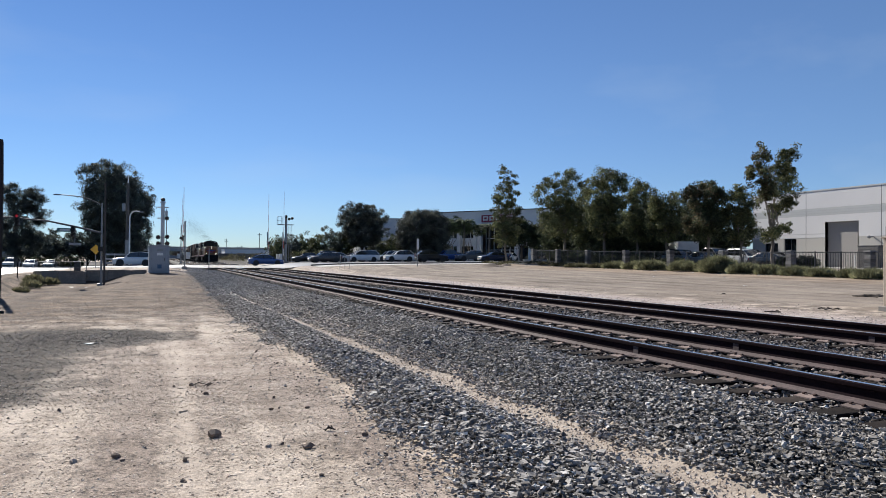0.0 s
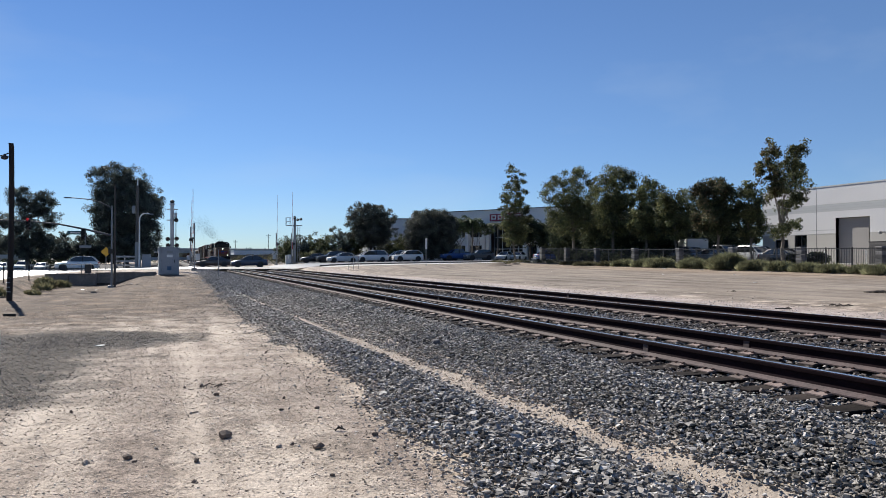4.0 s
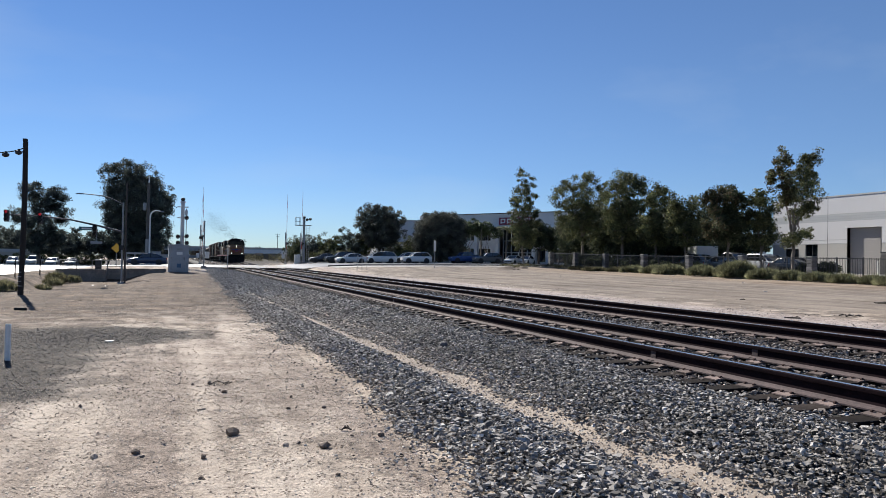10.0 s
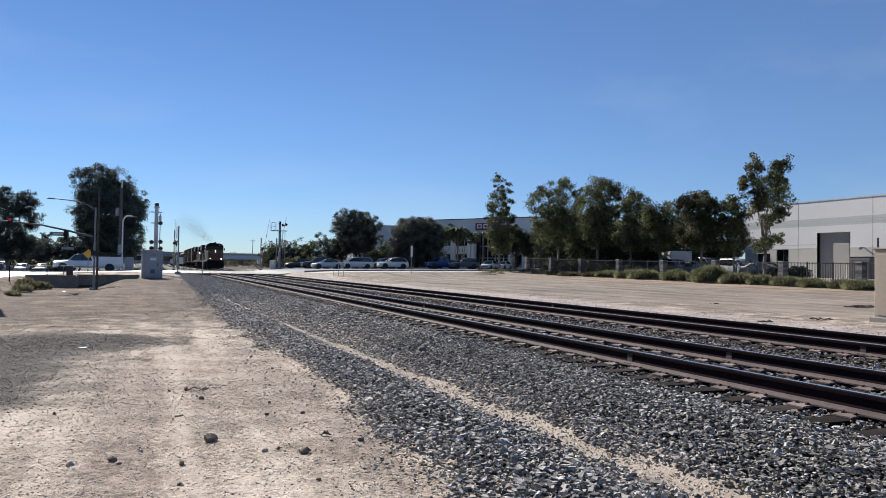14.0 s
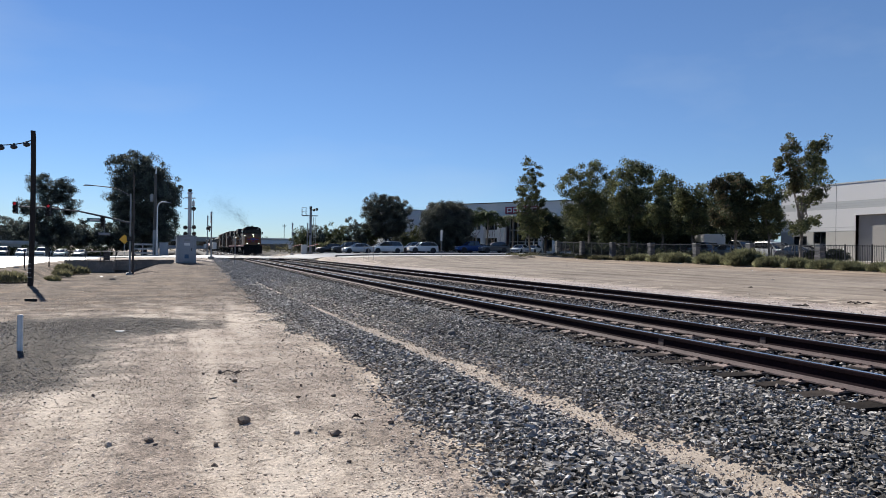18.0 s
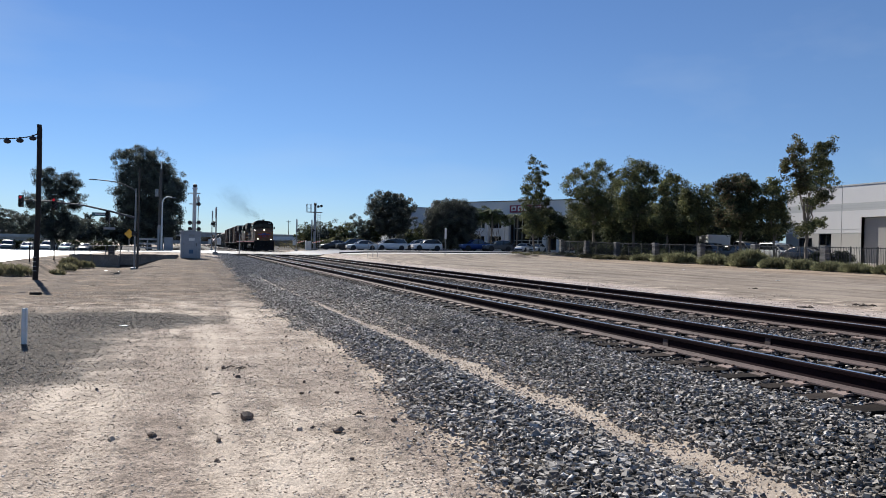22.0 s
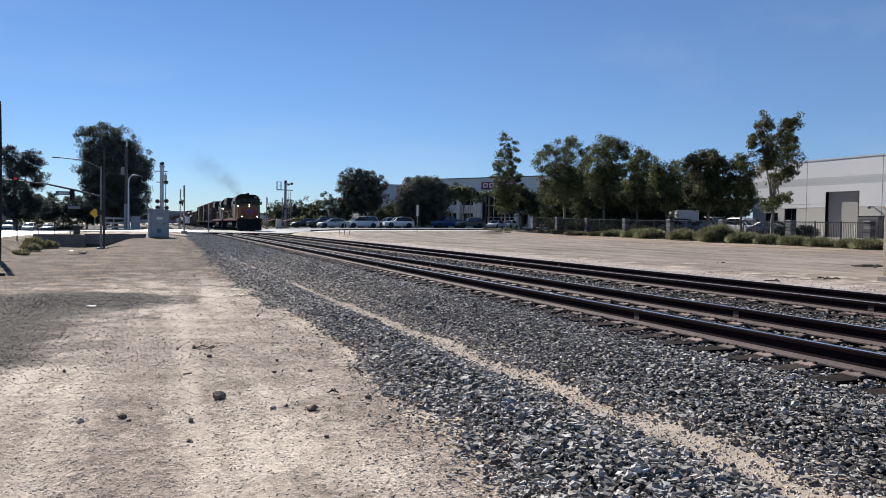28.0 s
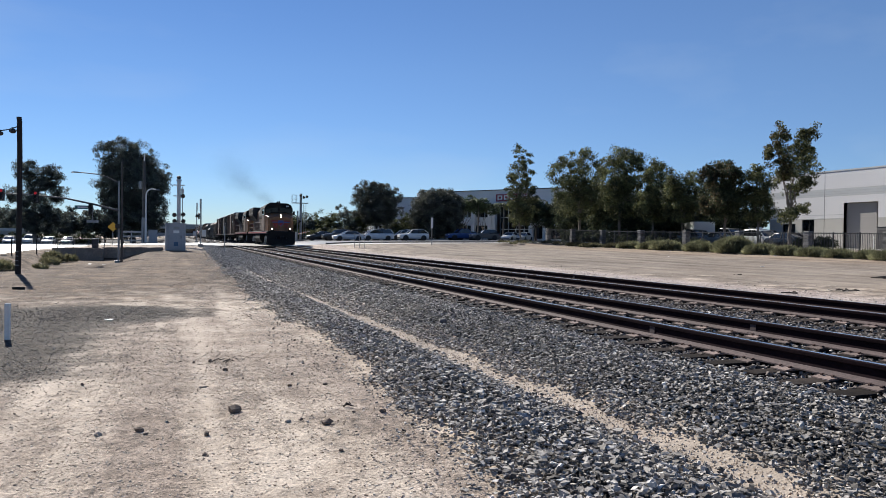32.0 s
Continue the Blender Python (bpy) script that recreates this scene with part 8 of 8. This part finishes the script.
    part("cab_roof", Form().prism([(-1.52, 3.61), (1.52, 3.61), (1.52, 4.1), (1.32, 4.46), (0.9, 4.66), (-0.9, 4.66), (-1.32, 4.46), (-1.52, 4.1)], 1, 2.75, 5.3), LOCO_DARK, th, "sooty dark cab roof", bevel=0.05)
    brow = part("cab_front", Form().prism([(-1.48, 3.58), (1.48, 3.58), (1.48, 4.08), (1.28, 4.42), (-1.28, 4.42), (-1.48, 4.08)], 1, 2.70, 2.748), LOCO_DARK, th, "dark cab face above the nose")
    for s in (-1, 1):
        part("windscreen", Form().prism([(s * 0.12, 3.66), (s * 0.72, 3.66), (s * 0.72, 4.12), (s * 0.12, 4.16)], 1, 2.675, 2.698), CAB_GLASS, brow)
        part("windscreen", Form().prism([(s * 0.82, 3.6), (s * 1.4, 3.55), (s * 1.38, 3.95), (s * 0.82, 4.1)], 1, 2.675, 2.698), CAB_GLASS, brow)
        part("number_board", Form().box((s * 0.95, 2.66, 4.32), (0.55, 0.1, 0.22)), LOCO_DARK, brow, "dark number board with pale bars")
        part("side_window", Form().box((s * 1.525, 4.35, 3.65), (0.03, 0.85, 0.62)), GLASS_DARK, th, bevel=0.02)
        part("side_window", Form().box((s * 1.525, 3.35, 3.65), (0.03, 0.7, 0.62)), GLASS_DARK, th, bevel=0.02)
        part("mirror", Form().box((s * 1.68, 2.95, 3.6), (0.2, 0.05, 0.4)), LOCO_DARK, th)
    part("board_bars", Form().box((0.8, 2.6, 4.32), (0.06, 0.02, 0.14)).box((0.92, 2.6, 4.32), (0.06, 0.02, 0.14)).box((1.04, 2.6, 4.32), (0.06, 0.02, 0.14)), WHITE, brow)
    part("horn", Form().tube((0.2, 4.2, 4.8), (0.2, 3.7, 4.82), 0.03, 0.09, 10).tube((0.0, 4.2, 4.8), (0.0, 3.6, 4.82), 0.03, 0.09, 10).box((0.1, 4.25, 4.72), (0.4, 0.1, 0.14)), LOCO_DARK, th)
    part("antenna", Form().box((-0.4, 4.6, 4.72), (0.7, 0.5, 0.12)), LOCO_GREY, th, bevel=0.03)
    # long hood
    hood = Form().prism([(-0.93, 1.55), (0.93, 1.55), (0.93, 3.95), (0.7, 4.25), (-0.7, 4.25), (-0.93, 3.95)], 1, 5.3, 20.6)
    for k in (2, 3, 4):
        hood.s[k] = 1
    part("hood", hood, [SHADED_SOOTY, LOCO_GREY], th, "yellow engine hood darkened for shade and soot, with grey top", bevel=0.02)
    part("equipment_box", Form().prism([(-1.45, 3.0), (1.45, 3.0), (1.5, 3.3), (1.3, 4.4), (-1.3, 4.4), (-1.5, 3.3)], 1, 5.4, 8.6), LOCO_GREY, th, "grey brake grid box", bevel=0.03)
    part("radiator", Form().prism([(-1.0, 3.0), (1.0, 3.0), (1.53, 3.75), (1.45, 4.6), (-1.45, 4.6), (-1.53, 3.75)], 1, 15.6, 20.8), LOCO_GREY, th, "grey flared radiator section", bevel=0.03)
    part("exhaust_stack", Form().box((0, 11.2, 4.4), (0.5, 1.4, 0.4)), LOCO_DARK, th, bevel=0.03)
    for k in range(10):
        yy = 8.9 + 0.68 * k
        for s in (-1, 1):
            part("hood_door", Form().box((s * 0.945, yy + 0.3, 2.7), (0.03, 0.6, 1.9)), SHADED_SOOTY, th, bevel=0.01)
    for k in range(8):
        for s in (-1, 1):
            part("grille", Form().box((s * 1.50, 16.1 + 0.56 * k, 3.95), (0.03, 0.46, 0.7)), LOCO_DARK, th)
    # walkway rails
    for s in (-1, 1):
        for k in range(13):
            part("stanchion", Form().tube((s * 1.44, 5.6 + 1.22 * k, 1.55), (s * 1.44, 5.6 + 1.22 * k, 2.6), 0.022, n=6), SHADED_SOOTY, th)
        for z in (2.08, 2.6):
            part("handrail", Form().tube((s * 1.44, 5.6, z), (s * 1.44, 20.3, z), 0.02, n=6), SHADED_SOOTY, th)
        part("front_rail", Form().tube((s * 1.3, 0.85, 1.5), (s * 1.3, 0.85, 2.6), 0.022, n=6).tube((s * 1.3, 0.85, 2.6), (s * 0.5, 0.85, 2.35), 0.022, n=6).tube((s * 0.5, 0.85, 2.35), (s * 0.5, 0.85, 1.5), 0.022, n=6), ARMOUR, th)
        part("air_tank", Form().tube((s * 1.15, 8.3, 1.0), (s * 1.15, 13.2, 1.0), 0.2, n=12), LOCO_DARK, th)
    part("fuel_tank", Form().prism([(-1.4, 1.2), (1.4, 1.2), (1.45, 0.75), (1.15, 0.32), (-1.15, 0.32), (-1.45, 0.75)], 1, 8.2, 13.6), LOCO_DARK, th, bevel=0.04)
    for ty in (4.2, 17.6):
        tr = part("bogie", Form().box((0, ty, 0.85), (1.9, 4.6, 0.3)), LOCO_DARK, th, "dark three-axle bogie")
        for s in (-1, 1):
            part("side_frame", Form().prism([(ty - 2.6, 0.75), (ty - 2.2, 1.05), (ty + 2.2, 1.05), (ty + 2.6, 0.75), (ty + 1.9, 0.55), (ty + 0.5, 0.72), (ty - 0.5, 0.72), (ty - 1.9, 0.55)], 0, s * 0.92, s * 1.06), BOGIE_GREY, tr, "pale grey cast side frame", bevel=0.03)
            for k in (-1, 0, 1):
                part("axle_box", Form().box((s * 1.05, ty + 1.95 * k, 0.55), (0.16, 0.4, 0.42)), BOGIE_GREY, tr, bevel=0.04)
        for k in (-1, 0, 1):
            axles.append(part("wheelset", AXLE, None, th, "steel wheels on an axle", m=pose(0, ty + 1.95 * k, 0.53)))
    return th, axles


def bogie_two(th, ty, s_mat):
    b = part("bogie", Form().box((0, ty, 0.62), (1.6, 0.5, 0.25)), LOCO_DARK, th, "dark two-axle bogie")
    for s in (-1, 1):
        part("side_frame", Form().prism([(ty - 1.25, 0.45), (ty - 1.0, 0.72), (ty + 1.0, 0.72), (ty + 1.25, 0.45), (ty + 0.5, 0.28), (ty - 0.5, 0.28)], 0, s * 0.86, s * 1.0), LOCO_DARK, b, bevel=0.03)
        for k in (-1, 1):
            part("wheel", Form().tube((s * 0.66, ty + 0.88 * k, 0.46), (s * 0.80, ty + 0.88 * k, 0.46), 0.46, 0.45, 18), LOCO_DARK, b, smooth=True)


def freight_car(y, kind, color, label, L=16.4):
    th = thing("freight_car", pose(4.9525, y, RAIL_Z), label, "freight car", "freight train")
    mat = surface("weathered_freight_paint", color, 0.75, 0.1, 6, 0.35, 0.25, 0.05, tint=shade(color, 0.5))
    part("sill", Form().box((0, L / 2, 1.0), (0.7, L - 0.8, 0.3)), LOCO_DARK, th)
    for yy in (0.15, L - 0.15):
        part("coupler", Form().box((0, yy, 0.88), (0.28, 0.9, 0.28)), LOCO_DARK, th, bevel=0.03)
    if kind == "box":
        H = 4.75
        part("body", Form().box((0, L / 2, (1.15 + H) / 2), (2.9, L - 1.0, H - 1.15)), mat, th, bevel=0.03)
        part("roof", Form().prism([(-1.5, H - 0.02), (1.5, H - 0.02), (1.45, H + 0.08), (0, H + 0.2), (-1.45, H + 0.08)], 1, 0.45, L - 0.45), SILVER, th, "pale ribbed roof")
        for s in (-1, 1):
            for k in range(15):
                yy = 0.9 + (L - 1.8) * k / 14
                if abs(yy - L / 2) > 1.6:
                    part("rib", Form().box((s * 1.47, yy, (1.25 + H) / 2), (0.07, 0.09, H - 1.4)), mat, th)
            door = part("door", Form().box((s * 1.48, L / 2, 2.85), (0.08, 2.9, 3.3)), mat, th, "sliding door", bevel=0.02)
            for k in range(5):
                part("door_rib", Form().box((s * 1.53, L / 2, 1.6 + 0.6 * k), (0.04, 2.7, 0.08)), mat, door)
            part("stencil", Form().box((s * 1.457, L * 0.25, 3.4), (0.012, 1.8, 0.28)).box((s * 1.457, L * 0.25, 2.9), (0.012, 1.2, 0.2)), WHITE, th, "pale stencil bars")
            lad = part("ladder", Form().tube((s * 1.5, 0.7, 1.1), (s * 1.5, 0.7, 4.4), 0.02, n=5).tube((s * 1.5, 1.1, 1.1), (s * 1.5, 1.1, 4.4), 0.02, n=5), mat, th)
            for k in range(8):
                part("rung", Form().tube((s * 1.5, 0.7, 1.3 + 0.4 * k), (s * 1.5, 1.1, 1.3 + 0.4 * k), 0.016, n=5), mat, lad)
    else:
        H = 4.3 if kind == "hopper" else 3.1
        body = Form().prism([(-1.5, 1.5), (1.5, 1.5), (1.5, H - 0.5), (1.1, H), (-1.1, H), (-1.5, H - 0.5)], 1, 1.4, L - 1.4)
        part("body", body, mat, th, bevel=0.05)
        for k in range(3):
            yy = 3.4 + (L - 6.8) * k / 2
            part("chute", Form().box((0, yy, 1.1), (2.0, 2.6, 1.0), top=(1.35, 1.3)), mat, th)
        for s in (-1, 1):
            for k in range(9):
                part("rib", Form().box((s * 1.52, 1.8 + (L - 3.6) * k / 8, (1.5 + H - 0.5) / 2), (0.07, 0.1, H - 2.1)), mat, th)
        for yy in (0.7, L - 0.7):
            part("end_platform", Form().box((0, yy, 1.3), (2.8, 1.0, 0.12)).tube((-1.3, yy, 1.3), (-1.3, yy, 3.0), 0.03, n=5).tube((1.3, yy, 1.3), (1.3, yy, 3.0), 0.03, n=5), mat, th)
    bogie_two(th, 2.6, mat)
    bogie_two(th, L - 2.6, mat)
    return th


TRAIN = []
START = 165.9
lead, LEAD_AXLES = locomotive(START, "yellow and grey diesel locomotive leading with its headlights lit")
TRAIN.append((lead, 0.0))
second = copy_thing(lead, pose(4.9525, START + 22.6, RAIL_Z))
tagged(second, "yellow and grey diesel locomotive coupled behind the first")
for o in second.children_recursive:
    if o.name.startswith("lens") and o.data.materials[0] is LAMP_WARM:
        o.data = o.data.copy()
        o.data.materials[0] = LENS_WHITE
        o["label"] = "unlit lamp lens"
    elif o.name.startswith(("ditch_light", "headlight")):
        o["label"] = "unlit lamp"
TRAIN.append((second, 22.6))
at = 45.2
BROWN, DARKC, TAN, GREYC, RUST = (0.095, 0.05, 0.038), (0.028, 0.028, 0.03), (0.125, 0.098, 0.072), (0.10, 0.098, 0.094), (0.085, 0.045, 0.034)
for kind, col, lab in (("box", BROWN, "tall weathered brown boxcar"), ("box", DARKC, "tall black boxcar"), ("box", BROWN, "tall brown boxcar with pale stencils"), ("hopper", TAN, "tan covered hopper car"), ("hopper", GREYC, "grey covered hopper car"),
                       ("low", DARKC, "low dark gondola car"), ("hopper", GREYC, "grey covered hopper car"), ("box", RUST, "rust red boxcar"), ("low", BROWN, "low brown gondola car"), ("hopper", TAN, "tan covered hopper car"),
                       ("box", RUST, "rust red boxcar"), ("hopper", GREYC, "grey covered hopper car"), ("low", DARKC, "low dark gondola car"), ("box", BROWN, "tall weathered brown boxcar"), ("hopper", GREYC, "grey covered hopper car")):
    L = 18.2 if kind == "box" else 16.4
    TRAIN.append((freight_car(START + at, kind, col, lab + " in the freight train", L), at))
    at += L + 0.25


# ---- thin exhaust haze over the leading locomotive ----
SOOT = surface("soot_specks", (0.11, 0.09, 0.075), 1.0, 0, 10, 1.0, 0.1, 0.0, spec=0.0)
PUFFS = []
smoke = thing("exhaust_smoke", pose(4.9525, START + 11.2, RAIL_Z + 4.7), "thin grey exhaust smoke drifting from the locomotive", "smoke")
soot = np.random.default_rng(12)
for k in range(8):
    # a puff is a loose cloud of fine soot, thinning out to its edge
    r = 0.4 + 0.2 * k
    n = int(7000 * r * r * (1 - 0.08 * k)) + 600
    at = soot.normal(0, 0.68 * r, (n, 1, 3)) * (1, 1, 0.8)
    co = at + soot.normal(0, 0.008, (n, 3, 3))
    me = raw_mesh("smoke_puff", co.reshape(-1, 3), np.arange(3 * n).reshape(-1, 3), SOOT)
    p = part("smoke_puff", me, None, smoke, m=pose(-0.42 * k - 0.035 * k * k, 0.7 * k, 0.25 + 0.5 * k + 0.02 * k * k, 0, 0, 47 * k))
    p.visible_shadow = False
    PUFFS.append((p, k))
TRAIN.append((smoke, None))


# ---- what moves ----
def train_front(t):
    return START - 1.658 * t - 0.0333 * t * t


def motions():
    for th, off in TRAIN:
        if off is None:
            walk(th, [(t, pose(4.9525, train_front(t) + 11.2, RAIL_Z + 4.7)) for t in np.arange(0, 32.1, 2.0)])
            continue
        walk(th, [(t, pose(4.9525, train_front(t) + off, RAIL_Z)) for t in np.arange(0, 32.1, 2.0)])
    # the leading wheels roll with the distance run
    for ax in LEAD_AXLES:
        x, y, z = ax.location
        walk(ax, [(t, pose(x, y, z, math.degrees((START - train_front(t)) / 0.53))) for t in np.arange(0, 32.05, 0.2)])
    # puffs rise and turn slowly
    for p, k in PUFFS:
        x, y, z = p.location
        walk(p, [(t, pose(x + 0.25 * math.sin(t * 0.6 + k), y, z + 0.2 * math.sin(t * 0.8 + 2 * k), 0, 0, t * 6 + 40 * k)) for t in np.arange(0, 32.1, 1.0)])
    # gate arms swing down across the street
    for arm in GATES:
        sign = -1
        rows = [(0, 0), (9.4, 0), (10.5, 5), (12.0, 20), (13.0, 35), (14.0, 50), (15.0, 65), (16.5, 81), (17.6, 88), (32, 88)]
        x, y, z = arm.location
        walk(arm, [(t, pose(x, y, z, sign * a)) for t, a in rows])
    plans = [
        [(0, 7.7), (0.5, 12.6), (1, 17.5), (1.5, 22.5), (2, 27.9), (2.5, 33.2), (3, 38.6), (3.5, 44.0), (6, 71), (12, 130), (32, 260)],
        [(0, 31.4), (0.5, 37.7), (1, 44.0), (3, 69), (6, 105), (16, 210), (32, 270)],
        [(0, 16.3), (1, 15.4), (1.5, 14.5), (2.1, 13.0), (2.4, 12.0), (2.8, 9.7), (3.2, 6.7), (3.5, 4.3), (5.5, -13.8), (6, -17.8), (6.5, -21.6), (7, -25.3), (9, -39.1), (14, -87.7), (32, -264.2)],
        [(0, -8.6), (2.3, -8.7), (3, -10.8), (3.5, -13.3), (4.5, -18.4), (5.5, -23.4), (8, -40), (14, -90), (32, -230)],
        [(0, 40), (2, 24), (4, 4), (5.2, -7.2), (6, -9.1), (10.4, -9.3), (11.3, -9.6), (12.3, -14.2), (12.6, -15.9), (13.0, -17.8), (13.5, -20.4), (14.5, -28), (18, -65), (32, -220)],
        # the work truck comes out of the side road and turns along the street
        [(0, -5.4, 190, 90), (6, -5.4, 150, 90), (9, -5.4, 122, 90), (10.4, -5.2, 106, 90), (11.0, -4.9, 99.5, 75), (11.6, -5.7, 94.8, 28), (12.0, -7.2, 93.5, 4), (12.3, -7.9, 93.4, 0), (12.6, -8.6, 93.4, 0), (13.0, -9.6, 93.4, 0), (13.5, -11.0, 93.4, 0), (14, -12.5, 93.4, 0), (14.5, -14.8, 93.4, 0), (17, -32, 93.4, 0), (22, -80, 93.4, 0), (32, -210, 93.4, 0)],
    ]
    for ((th, wheels), y, turn), plan in zip(MOVERS, plans):
        ts = [p[0] for p in plan]
        if len(plan[0]) == 4:
            walk(th, [(t, on_road(px, py, a)) for t, px, py, a in plan])
            xs = [0.0]
            for p, q in zip(plan[:-1], plan[1:]):
                xs.append(xs[-1] - math.hypot(q[1] - p[1], q[2] - p[2]))
            shift = float(np.interp(13.0, ts, xs))
            xs = [v - shift for v in xs]
        else:
            walk(th, [(t, on_road(x, y, turn)) for t, x in plan])
            xs = [p[1] for p in plan]
        r = wheels[0].location.z
        for w in wheels:
            lx, ly, lz = w.location
            rows, last = [], None
            for fr in range(0, 961):
                t = fr / 30
                x = float(np.interp(t, ts, xs))
                if last is None or abs(x - last) / r > 1.2 or fr == 960:
                    rows.append((t, x))
                    last = x
            # only while in the picture; past it the wheels rest
            rows = [row for row in rows if -45 < row[1] < 68][:150]
            if not rows or rows[0][0] > 0:
                rows = [(0, rows[0][1])] + rows
            if rows[-1][0] < 32:
                rows.append((32, rows[-1][1]))
            base = rows[0][1]
            walk(w, [(t, pose(lx, ly, lz, 0, math.degrees((x - base) / r) * (-1 if turn else 1), 0)) for t, x in rows])


motions()
